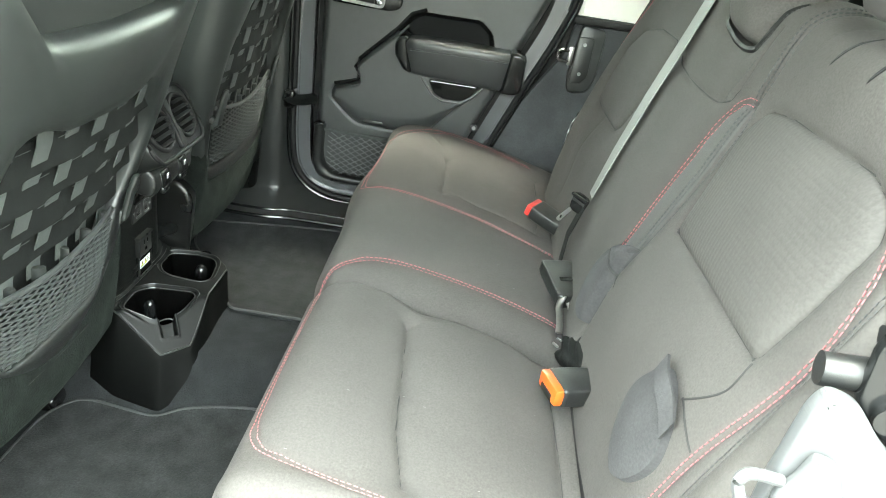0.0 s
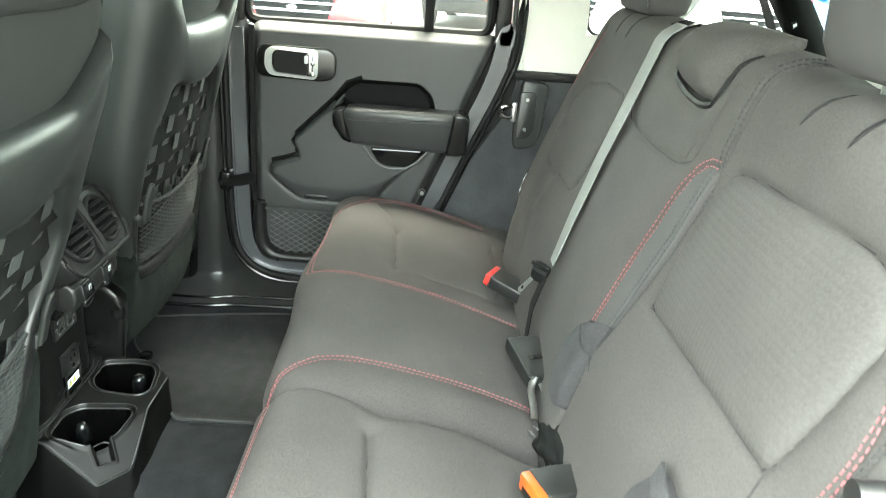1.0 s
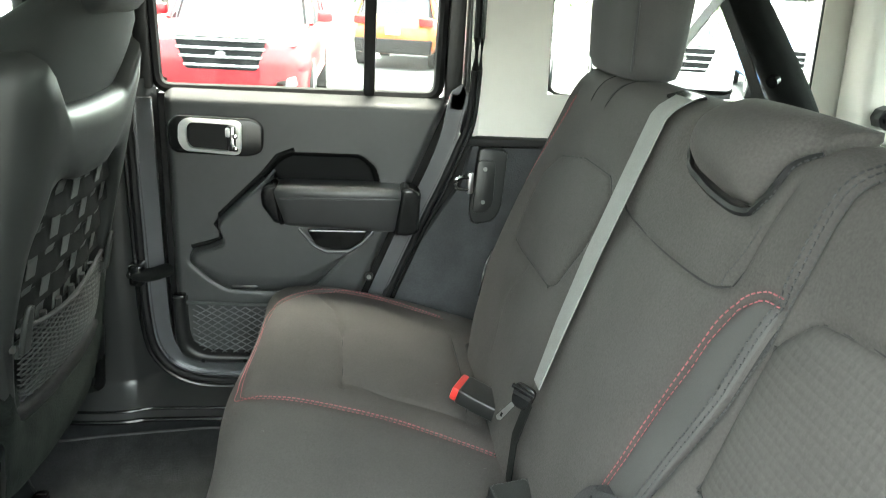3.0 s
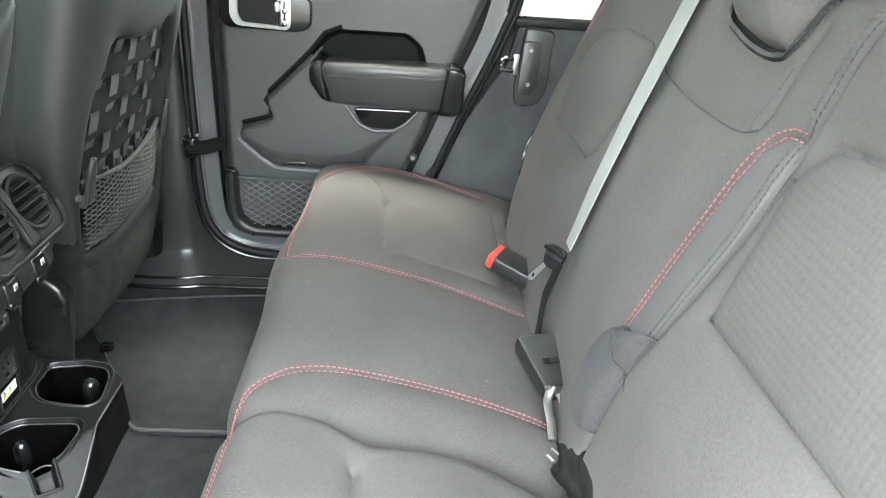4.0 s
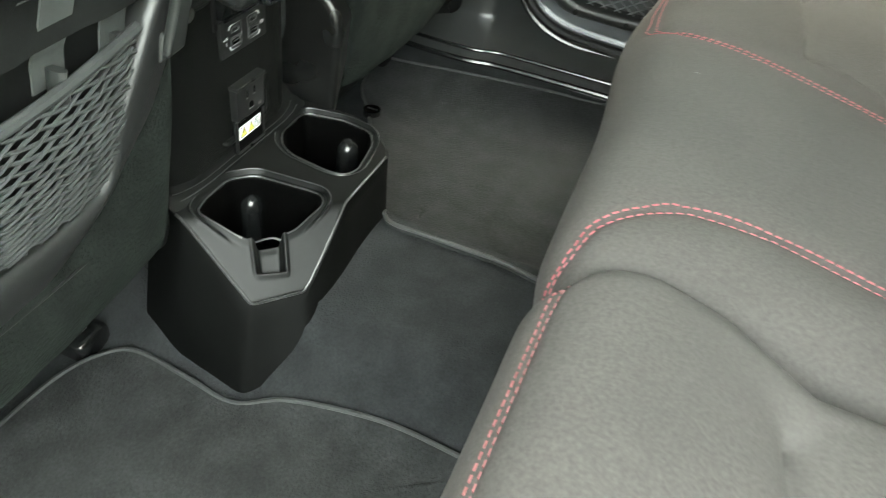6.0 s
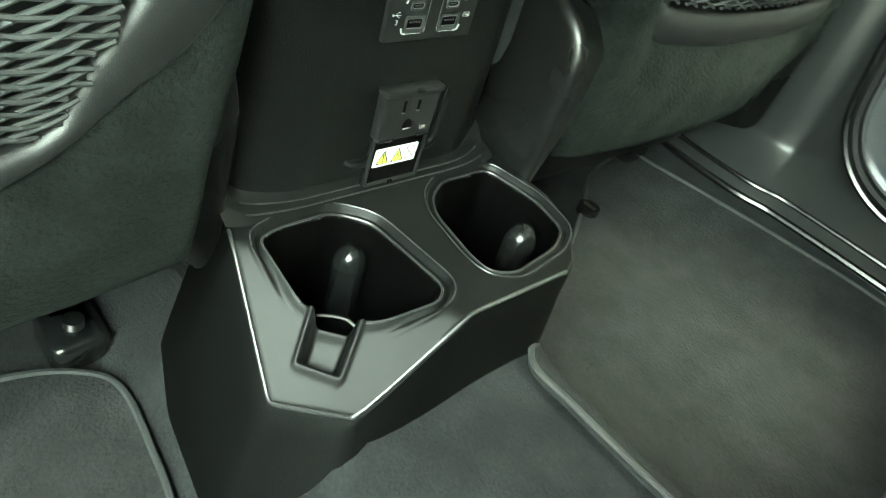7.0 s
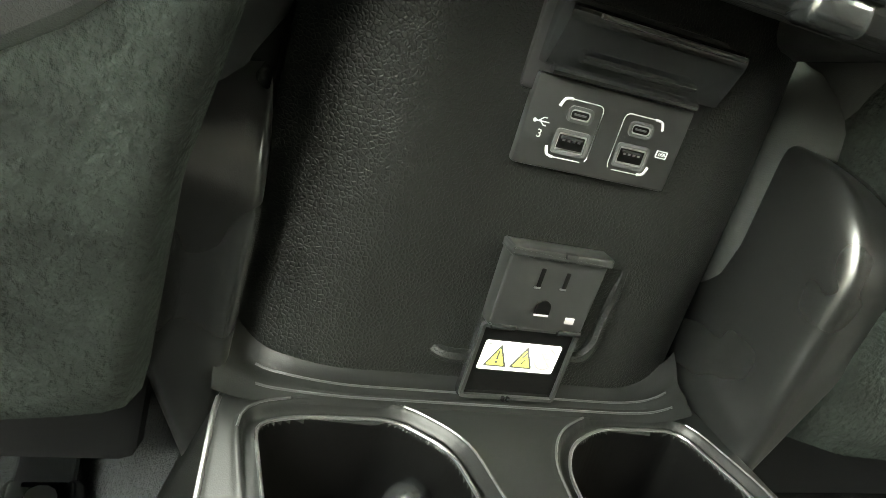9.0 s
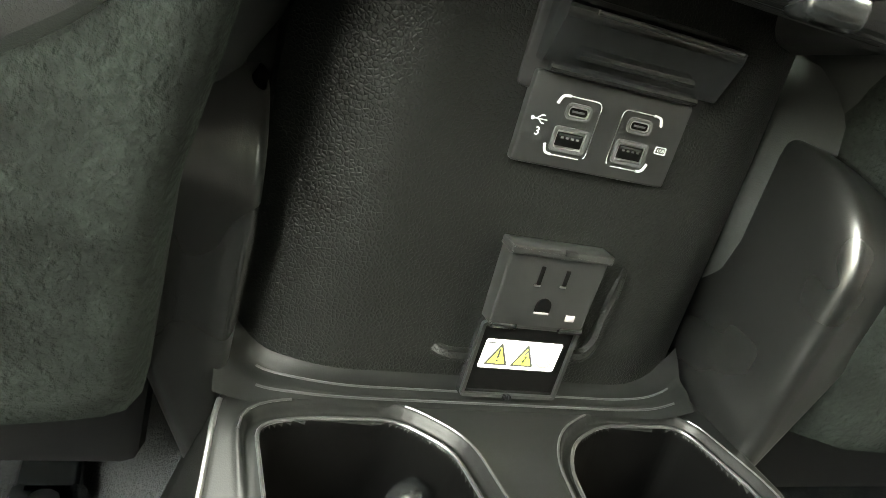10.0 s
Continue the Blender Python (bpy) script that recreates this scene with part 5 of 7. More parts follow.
TM = Matrix(((ub.x, vb.x, nb.x, q0.x), (ub.y, vb.y, nb.y, q0.y), (ub.z, vb.z, nb.z, q0.z), (0, 0, 0, 1)))


def tput(nm, own, mt, lab=""):
    bmesh.ops.transform(own, matrix=TM, verts=own.verts)
    return part(nm, own, mt, belt, lab)


tput("tongue_plate", prism(rounded([(-0.018, -0.013), (0.016, -0.017), (0.016, 0.017), (-0.018, 0.013)], 0.011, 5), -0.004, 0.005, "z", 0.003, 2), SATIN, "black tongue plate")
tput("plate_slot", box(0.002, 0, 0.0062, 0.005, 0.026, 0.001, 0.0004), RUBBER)
tput("slider_bar", tube([(0.010, -0.017, 0.007), (0.010, 0.017, 0.007)], 0.0035, 8), SATIN)
tput("tongue_blade", prism(rounded([(-0.016, 0.006), (-0.017, 0.013), (-0.046, 0.026), (-0.050, 0.023), (-0.049, 0.018)], 0.002), -0.0012, 0.0012, "z"), STEEL, "bright steel tongue")
tput("blade_hole", box(-0.040, 0.019, 0.0013, 0.006, 0.003, 0.0008, 0.0003), RUBBER)
part("lower_webbing", band([(q0.x + 0.006, 0.020, 0.385), (q0.x - 0.010, 0.016, 0.33), (q0.x - 0.014, 0.012, 0.26)], (0.0, 0.014, 0.0), 0.0016), WEB_BLACK, belt)
part("belt_slot", SB.patch([(0.085, s_of_z(0.77) + 0.016), (0.085, s_of_z(0.77) + 0.040), (0.015, s_of_z(0.77) + 0.040), (0.015, s_of_z(0.77) + 0.016)], 0.004, rings=4, smooth=0), SATIN, back_wide, "black belt slot")
# steel hinge bracket and folds in the gap between the cushions
hinge = thing("hinge_bracket", "black steel hinge bracket in the gap between backrests", "bracket", at=(0.78, -0.20, 0.19))
part("plate", box(0.795, -0.185, 0.218, 0.05, 0.07, 0.012, 0.003, m=pose(0, 0, 0, 0, 20, 20)), SATIN, hinge)
part("pin", tube([(0.765, -0.155, 0.226), (0.768, -0.205, 0.226)], 0.005, 8), STEEL, hinge, "worn bright pin")
part("strap", band([(0.80, -0.19, 0.235), (0.805, -0.23, 0.25), (0.80, -0.28, 0.245), (0.79, -0.33, 0.24)], (0.02, 0, 0.015), 0.002), WEB_BLACK, hinge)


def cover_cloth(u, v):
    """Black cloth stretched over the hinge, with a few folds."""
    a = Vector((0.745, -0.218, 0.226)).lerp(Vector((0.765, -0.345, 0.282)), u)
    b = Vector((0.758, -0.190, 0.246)).lerp(Vector((0.777, -0.272, 0.306)), u)
    f = 0.0022 * math.sin(9 * v + 4 * u) + 0.0016 * math.sin(23 * u + 5 * v) - 0.012 * (max(0.0, abs(2 * u - 1) - 0.86) + max(0.0, abs(2 * v - 1) - 0.86)) / 0.14
    return a.lerp(b, v) + Vector((-0.7, 0, 0.7)) * f


cloth = sheet(cover_cloth, lin(0, 1, 26), lin(0, 1, 20))
bmesh.ops.recalc_face_normals(cloth, faces=cloth.faces)
bmesh.ops.solidify(cloth, geom=cloth.faces[:] + cloth.edges[:] + cloth.verts[:], thickness=0.003)
part("hinge_cloth", cloth, WEB_BLACK, hinge, "creased shiny black cover cloth", angle=80)
part("worn_edge", tube([(0.739, -0.214, 0.247), (0.743, -0.232, 0.253)], 0.0022, 8), STEEL, hinge)
part("worn_edge", tube([(0.744, -0.210, 0.254), (0.748, -0.226, 0.260)], 0.0016, 8), STEEL, hinge)
part("latch_stem", tube(spline([(0.752, -0.134, 0.288), (0.746, -0.148, 0.276), (0.747, -0.176, 0.266), (0.746, -0.200, 0.258)], 6), 0.0055, 10, flat=0.45), STEEL, hinge, "bright zinc latch stem")

# ---- front seats: only their backs are seen ----
def front_seat(yc, hook_z, x0, k, mirror, low, hem, cover_w, cover_x, rise, cut, win, wide, label):
    """v across from the seat's middle (outboard side positive), h the height; x0 at hook height, leaning by k."""
    root = thing("front_seat", label, "car seat", at=(x0 - 0.25, yc, 0.02), group="front seats")
    dz = hook_z - 0.44

    def at(v, h, d=0.0):
        """Point on the back's rear face: v, h about a hook height of 0.44, d metres out to the rear."""
        ex = 1 + (1.3 * wide * max(0.0, min(1.0, (h - 0.36) / 0.22)) if v < 0 else 0.0)
        v *= (1 + wide * max(0.0, min(1.0, (h - 0.27) / 0.12))) * ex
        x = x0 + (k * (h - 0.44) if h > 0.40 else -0.04 * k + low * (h - 0.40)) - 0.35 * v * v - 8.0 * max(0.0, abs(v) / (1 + wide) / ex - 0.19 - (0.03 * max(0.0, min(1.0, (0.50 - h) / 0.15)) if v > 0 else 0.0)) ** 2
        return Vector((x + d, yc + v * mirror, h + dz - k * d * 0.3))

    # outline of shell and of its window, as half-widths by height
    top = [(-0.238, 0.730), (-0.230, 0.770), (-0.207, 0.784), (-0.177, 0.776), (-0.152, 0.742), (-0.132, 0.714), (-0.06, 0.706), (0.06, 0.706), (0.132, 0.714), (0.152, 0.742), (0.177, 0.776), (0.207, 0.784), (0.230, 0.770), (0.238, 0.730)]
    outer = top + [(0.238, 0.60), (0.238, 0.50), (0.237, 0.40), (0.232, 0.30), (0.214, 0.242), (0.17, 0.213), (0.0, 0.205), (-0.15, 0.215), (-0.185, 0.245), (-0.204, 0.30), (-0.222, 0.40), (-0.236, 0.50), (-0.238, 0.60)]
    inner = [(-0.152, 0.575), (-0.138, 0.606), (-0.095, 0.612), (-0.06, 0.600), (0.06, 0.600), (0.095, 0.612), (0.138, 0.606), (0.152, 0.575), (0.182, 0.52), (0.192, 0.44), (0.194, 0.36), (0.192, 0.285), (0.168, 0.254), (0.0, 0.246), (-0.150, 0.254), (-0.177, 0.285), (-0.183, 0.36), (-0.186, 0.44), (-0.180, 0.52)]
    def low_(h, v=0.0):
        """Lower outline: lifted as a whole, and more so at its corners."""
        return h + (rise + cut * max(0.0, min(1.0, (abs(v) - 0.07) / 0.09))) * max(0.0, min(1.0, (0.42 - h) / 0.13))
    outer = [(a, low_(b, a)) for a, b in outer]
    inner = [(a * (1 - win * max(0.0, min(1.0, (0.50 - b) / 0.12)) - 1.1 * win * max(0.0, min(1.0, (0.38 - b) / 0.10))),
              b + (rise + 0.06 * win) * max(0.0, min(1.0, (0.42 - b) / 0.13))) for a, b in inner]
    N = 96

    def resample(poly):
        P = spline([(a, b, 0) for a, b in poly], 8, closed=True)
        # by angle about the middle, so that both rings pair up
        c = Vector((0, 0.44, 0))
        out = []
        for i in range(N):
            ang = 2 * math.pi * i / N
            d = Vector((math.cos(ang), math.sin(ang), 0))
            best = None
            for a, b in zip(P, P[1:] + P[:1]):
                e, f = a - c, b - c
                den = d.x * (f.y - e.y) - d.y * (f.x - e.x)
                if abs(den) < 1e-9:
                    continue
                t = (e.x * (f.y - e.y) - e.y * (f.x - e.x)) / den
                u = (e.x * d.y - e.y * d.x) / den
                if t > 0 and -1e-6 <= u <= 1 + 1e-6 and (best is None or t > best):
                    best = t
            out.append((d.x * best, 0.44 + d.y * best))
        return out
    O, I = resample(outer), resample(inner)
    rings = []

    def mixr(t):
        return [(a[0] + (b[0] - a[0]) * t, a[1] + (b[1] - a[1]) * t) for a, b in zip(O, I)]
    for t, d in ((-0.06, -0.060), (-0.04, -0.020), (0.02, -0.004), (0.12, 0.004), (0.3, 0.008), (0.6, 0.010), (0.85, 0.008), (0.97, 0.004), (1.0, -0.002), (1.02, -0.024)):
        rings.append([(h, at(v, h, d)) for v, h in mixr(t)])
    # the shell, and its frame round the lower pocket, blackened for shade
    pair, known = (bmesh.new(), bmesh.new()), ({}, {})
    for r in range(len(rings) - 1):
        for i in range(N):
            ids = ((r, i), (r, (i + 1) % N), (r + 1, (i + 1) % N), (r + 1, i))
            w = 1 if r >= 4 and max(rings[a][b][0] for a, b in ids) < 0.425 else 0
            for q in ids:
                if q not in known[w]:
                    known[w][q] = pair[w].verts.new(rings[q[0]][q[1]][1])
            pair[w].faces.new([known[w][q] for q in ids])
    for own, nm, mt, lab in ((pair[0], "back_shell", SHELL, "moulded dark grey plastic back shell"), (pair[1], "pocket_frame", PLASTIC, "glossier lower shell round the net pocket, coloured black for its shade")):
        bmesh.ops.recalc_face_normals(own, faces=own.faces)
        part(nm, own, mt, root, lab, angle=70)
    # recessed cloth in the window
    own = bmesh.new()
    rows = []
    for t in (0.0, 0.35, 0.7, 1.05):
        rows.append([own.verts.new(at(v * t, 0.44 + (h - 0.44) * t, -0.020)) for v, h in I])
    for A, B in zip(rows, rows[1:]):
        for i in range(N):
            own.faces.new((A[i], A[(i + 1) % N], B[(i + 1) % N], B[i]))
    bmesh.ops.remove_doubles(own, verts=rows[0], dist=0.0005)
    bmesh.ops.recalc_face_normals(own, faces=own.faces)
    part("recess_cloth", own, WEB_BLACK, root, "black cloth in the recess", angle=70)
    # foam body with fabric
    own = bmesh.new()
    rows = []
    for h, w, f, r in ((hem + 0.01, 0.170, 0.10, -0.045), (hem + 0.04, 0.190, 0.13, -0.025), (0.22, 0.200, 0.15, -0.022), (0.30, 0.212, 0.15, -0.030), (0.37, 0.235, 0.15, -0.030), (0.45, 0.258, 0.14, -0.030), (0.58, 0.256, 0.12, -0.030), (0.70, 0.245, 0.11, -0.026),
                       (0.78, 0.225, 0.105, -0.012), (0.82, 0.19, 0.095, -0.006), (0.855, 0.14, 0.07, -0.010), (0.868, 0.08, 0.05, -0.022)):
        pts = []
        for i in range(40):
            a = 2 * math.pi * i / 40
            ca, sa = math.cos(a), math.sin(a)
            v = w * math.copysign(abs(ca) ** 0.45, ca)
            d = (f + r) / 2 * math.copysign(abs(sa) ** 0.6, sa) - (f - r) / 2
            pts.append(own.verts.new(at(v, h, d)))
        rows.append(pts)
    for A, B in zip(rows, rows[1:]):
        for i in range(40):
            own.faces.new((A[i], A[(i + 1) % 40], B[(i + 1) % 40], B[i]))
    own.faces.new(rows[0])
    own.faces.new(rows[-1][::-1])
    bmesh.ops.recalc_face_normals(own, faces=own.faces)
    part("backrest", own, FRONTFAB, root, "dark fabric backrest", angle=80)
    # fleece skirt below the shell
    own = bmesh.new()
    hs, vs = lin(0.0, 1.0, 18), lin(-0.232, 0.232, 64)

    def skirt(v, t):
        # past 0.20 the cloth turns forward round the side of the back
        w = min(abs(v), 0.200 + 0.25 * max(0.0, abs(v) - 0.200)) * (1.11 if v > 0 else 1.0)
        w *= 1 - 0.25 * win
        top_ = low_(0.240, w) + (0.400 - low_(0.240, w)) * max(0.0, min(1.0, (w - 0.155) / 0.045))
        h = top_ - (top_ - hem) * t
        turn = max(0.0, abs(v) - 0.192) / 0.04
        return at(math.copysign(w, v), h, 0.004 - 0.09 * turn ** 1.6 - (0.03 if t > 0.95 else 0) + 0.008 * math.sin(math.pi * t) * (1 - min(1, turn)) + 0.002 * noise.noise((v * 30, h * 30, yc)))
    g = [[own.verts.new(skirt(v, t)) for t in hs] for v in vs]
    for i in range(len(vs) - 1):
        for j in range(len(hs) - 1):
            own.faces.new((g[i][j], g[i + 1][j], g[i + 1][j + 1], g[i][j + 1]))
    bmesh.ops.recalc_face_normals(own, faces=own.faces)
    part("lower_skirt", own, SEATFLEECE, root, "fleecy dark green-grey skirt", angle=80)
    part("skirt_seam", tube([at(v, hem + 0.075, 0.0085) for v in lin(-0.165, 0.165, 14)] + [at(0.168, h, 0.0075) for h in lin(hem + 0.065, hem + 0.01, 4)], 0.0014, 6), RUBBER, root)
    # webbing: upright straps that weave over cross straps
    cols = [-0.135, -0.081, -0.027, 0.027, 0.081, 0.135]
    hrows = [0.572, 0.526, 0.480, 0.434]
    for i, v in enumerate(cols):
        pts, sides = [], []
        for j in range(61):
            h = 0.603 - 0.223 * j / 60
            ph = (0.595 - h) / 0.046 * math.pi + (math.pi if i % 2 else 0)
            pts.append(at(v, h, -0.011 + 0.0014 * max(-1, min(1, 2.2 * math.sin(ph)))))
            sides.append(tuple((at(v + 0.0128, h) - at(v - 0.0128, h)) * 0.5))
        part("upright_strap", band(pts, sides, 0.0013), WEB_GREY, root, angle=60)
        part("strap_tab", tube([at(v, 0.395, -0.006), at(v, 0.372, -0.004)], 0.009, 8, flat=0.5), SHELL, root)
    for j, h in enumerate(hrows):
        pts, sides = [], []
        for i in range(73):
            v = -0.172 + 0.344 * i / 72
            ph = (v + 0.162) / 0.054 * math.pi + (0 if j % 2 else math.pi)
            pts.append(at(v, h, -0.011 + 0.0014 * max(-1, min(1, 2.2 * math.sin(ph)))))
            sides.append((0, 0, 0.0198))
        part("cross_strap", band(pts, sides, 0.0013), WEB_BLACK, root, angle=60)
        own = bmesh.new()
        for dz_ in (0.0168, -0.0168):
            for i in range(5):
                va = -0.16 + i * 0.066 + (0.02 if j % 2 else 0)
                tube([at(va, h + dz_, -0.0085), at(va + 0.022, h + dz_, -0.0085)], 0.0004, 4, bm=own)
        tagged(part("strap_stitching", own, WEB_GREY, root), kind="stuff")
    # net pocket
    own = bmesh.new()

    def net_at(v, t):
        lo_ = 0.252 + rise + 0.06 * win + 0.010 * (abs(v) / 0.17) ** 3
        hi_ = 0.402 - 0.022 * math.sin(math.pi * (v + 0.17) / 0.34)
        return at(v, lo_ + (hi_ - lo_) * t, 0.004 + 0.010 * math.sin(math.pi * t) * (1 - (v / 0.18) ** 2))
    for i in range(-14, 28):
        for sg in (1, -1):
            a = []
            for j in range(41):
                t = j / 40
                v = -0.17 + i * 0.0265 + sg * (t - 0.5) * 0.36
                if -(0.168 + 0.008 * t) * (1 - win - win * (1 - t)) < v < 0.186 * (1 - win - win * (1 - t)):
                    q = net_at(v, t)
                    a.append(q + Vector((0.0007 * sg * math.cos(math.pi * (t - 0.5) * 0.72 / 0.0265), 0, 0.0008 * noise.noise((v * 40, t * 9, i + 0.3 * sg)))))
            if len(a) > 2:
                tube(a, 0.0014, 6, bm=own)
    part("pocket_net", own, CORD, root, "stretched diamond net pocket")
    part("net_hem", tube([net_at(v, 1.02) for v in lin(-0.174 * (1 - win), 0.174 * (1 - win), 30)], 0.0042, 8), CORD, root, "gathered elastic hem")
    # bag hooks: upright flat tabs standing off the shell
    for s in (-1, 1):
        hkb = prism(rounded([(-0.011, 0.372), (0.011, 0.372), (0.009, 0.425), (0.005, 0.446), (-0.005, 0.446), (-0.009, 0.425)], 0.004, 3), 0.010, 0.019, "x", 0.003, 2)
        prism(rounded([(-0.011, 0.366), (0.011, 0.366), (0.011, 0.388), (-0.011, 0.388)], 0.003, 3), 0.0, 0.013, "x", 0.002, 2, bm=hkb)
        for vt in hkb.verts:
            vt.co = at(s * 0.174 + vt.co.y, vt.co.z, vt.co.x)
        part("bag_hook", hkb, SHELL, root, "flat upright plastic bag hook", angle=60)
        part("hook_screw", tube([at(s * 0.196, 0.388, 0.008), at(s * 0.196, 0.388, 0.013)], 0.006, 8), STEEL, root)
    # headrest, seat cushion, base
    hr = box(0, 0, 0, 0.11, 0.25, 0.19, 0.045, 4)
    c = at(0, 0.925, -0.050)
    bmesh.ops.transform(hr, matrix=Matrix.Translation(c) @ pose(0, 0, 0, 0, math.degrees(math.atan(k)) * 0.6, 0), verts=hr.verts)
    part("headrest", hr, FRONTFAB, root, angle=80)
    for s in (-0.06, 0.06):
        part("headrest_post", tube([at(s, 0.80, -0.055), at(s, 0.86, -0.055)], 0.006, 8), STEEL, root)
    cz = 0.24 + dz * 0.5
    part("cushion", box(x0 - 0.36, yc, cz, 0.52, 0.50, 0.15, 0.05, 4), FRONTFAB, root, angle=80)
    part("base", box(x0 - 0.34, yc, 0.10, 0.44, 0.40, 0.13, 0.01), RUBBER, root)
    for s in (-1, 1):
        ry = yc + s * (0.165 if s * mirror > 0 else 0.155)
        fz = floor_z(-0.09, ry)
        rail = part("seat_rail", box(-0.26, ry, fz + 0.012, 0.34, 0.035, 0.030, 0.006), SATIN, root, "black floor rail")
        part("rail_cap", box(-0.085, ry, fz + 0.012, 0.05, 0.045, 0.030, 0.010, 3), SATIN, rail)
        part("rail_bolt", tube([(-0.082, ry, fz + 0.024), (-0.082, ry, fz + 0.034)], 0.008, 10), STEEL, rail)
    # recliner covers: thick shells whose rear edge rolls over behind the seat's side
    for s in (-1, 1):
        own = bmesh.new()
        rows = []
        inner_ = [(-0.30, 0.268), (-0.046, 0.272), (-0.021, 0.273), (0.008, 0.267), (0.030, 0.250), (0.040, 0.228), (0.030, 0.085), (-0.05, 0.06), (-0.30, 0.06)]
        outer_ = [(-0.30, 0.268), (-0.05, 0.268), (-0.022, 0.268), (0.010, 0.262), (0.028, 0.248), (0.034, 0.235), (0.026, 0.205), (-0.05, 0.18), (-0.30, 0.12)]
        for t, e, out_ in ((0.0, 0.010, 0.0056), (0.0, 0.0060, 0.0051), (0.0, 0.0030, 0.0040), (0.0, 0.0010, 0.0022), (0.0, 0.0, 0.0), (0.10, 0.0, 0.0), (0.3, 0.0, 0.0), (0.6, 0.0, 0.0), (1.0, 0.0, 0.0)):
            ring = rounded([(a[0] + (b[0] - a[0]) * max(0, t) - e, a[1] + (b[1] - a[1]) * max(0, t) - e * (1 if a[1] > 0.2 else -1)) for a, b in zip(inner_, outer_)], 0.020, 6)
            y = s * (cover_w - 0.058 * t + out_)
            rows.append([own.verts.new((a + cover_x, yc + y, b + 0.35 * dz)) for a, b in ring])
        n = len(rows[0])
        for A, B in zip(rows, rows[1:]):
            for i in range(n):
                own.faces.new((A[i], A[(i + 1) % n], B[(i + 1) % n], B[i]))
        own.faces.new(rows[0])
        own.faces.new(rows[-1][::-1])
        bmesh.ops.recalc_face_normals(own, faces=own.faces)
        part("recliner_cover", own, COVER, root, "smooth black recliner cover", angle=75)
    return root


front_seat(0.354, 0.44, 0.087, 0.27, 1, 0.16, 0.115, 0.226, 0.004, 0.022, 0.0, 0.0, 0.0, "front passenger seat back with webbing panel and net pocket")
front_seat(-0.354, 0.385, 0.068, 0.36, -1, 0.10, 0.170, 0.219, -0.035, 0.026, 0.075, 0.17, 0.10, "front driver seat back with webbing panel and net pocket")

# ---- centre console end with sockets, vents and cup holders ----
console = thing("centre_console", "black grained end of the centre console with sockets and vents", "console", at=(-0.25, 0.0, 0.02))


def face_x(y, z):
    """Rear face: upright, swept forward at its two edges."""
    e = max(0.0, abs(y + 0.008) - 0.062) / 0.05
    return 0.0 - 0.022 * e * e - 0.03 * max(0.0, z - 0.25)


def face_y(y, z):
    """The near edge spreads a little towards its foot."""
    return y - (0.005 + 0.006 * max(0.0, min(1.0, (0.20 - z) / 0.06))) * max(0.0, (-0.05 - y) / 0.074)


own = sheet(lambda u, v: (face_x(u, v), face_y(u, v), v), lin(-0.124, 0.104, 60), lin(0.10, 0.345, 60))
part("rear_face", own, LEATHERY, console, "leather-grained black face", angle=80)
for s, y in ((-1, -0.129), (1, 0.104)):
    part("side_panel", prism([(-0.75, 0.02), (face_x(y, 0.2) + 0.002, 0.02), (face_x(y, 0.2) + 0.002, 0.16), (face_x(y, 0.3) + 0.002, 0.345), (-0.05, 0.48), (-0.75, 0.48)], min(y, y - s * 0.02), max(y, y - s * 0.02), "y", 0.006, 3), PLASTIC, console, angle=60)
part("core", box(-0.40, -0.01, 0.24, 0.68, 0.20, 0.42, 0.01), RUBBER, console)
part("armrest_lid", box(-0.36, -0.01, 0.50, 0.58, 0.235, 0.06, 0.025, 4), VINYL, console, "padded black armrest lid", angle=70)
# foot of the face: a step moulding above the cup holders
FOOT = [(-0.004, 0.150), (0.0008, 0.1435), (0.0018, 0.1395), (0.0018, 0.1372), (0.0032, 0.1358), (0.0052, 0.1352), (0.0058, 0.1338), (0.0061, 0.1322), (0.0066, 0.1308), (0.0072, 0.1300)]


def foot_at(y, k):
    x, z = FOOT[k]
    a = max(0.0, (-0.111 - y) / 0.022)
    b = max(0.0, (y - 0.080) / 0.030)
    e = max(0.0, abs(y + 0.008) - 0.062) / 0.05
    return (x - 0.016 * e * e * (1 - k / 9), y, z - 0.0085 + 0.015 * a * a * (1 - k / 12) + 0.006 * b * b)


own = bmesh.new()
ys_ = lin(-0.136, 0.110, 70)
g = [[own.verts.new(foot_at(y, k)) for k in range(len(FOOT))] for y in ys_]
for i in range(len(ys_) - 1):
    for k in range(len(FOOT) - 1):
        own.faces.new((g[i][k], g[i + 1][k], g[i + 1][k + 1], g[i][k + 1]))
bmesh.ops.recalc_face_normals(own, faces=own.faces)
part("foot_moulding", own, CUPPLASTIC, console, "moulded step at the foot of the face", angle=35)

# USB plate
usb = part("usb_plate", prism(rounded([(-0.0395, 0.237), (0.0365, 0.237), (0.0365, 0.274), (-0.0395, 0.274)], 0.0015, 2), -0.004, 0.0035, "x", 0.0008), SOCKET, console, "charcoal socket plate with white legends")
XF = 0.0037


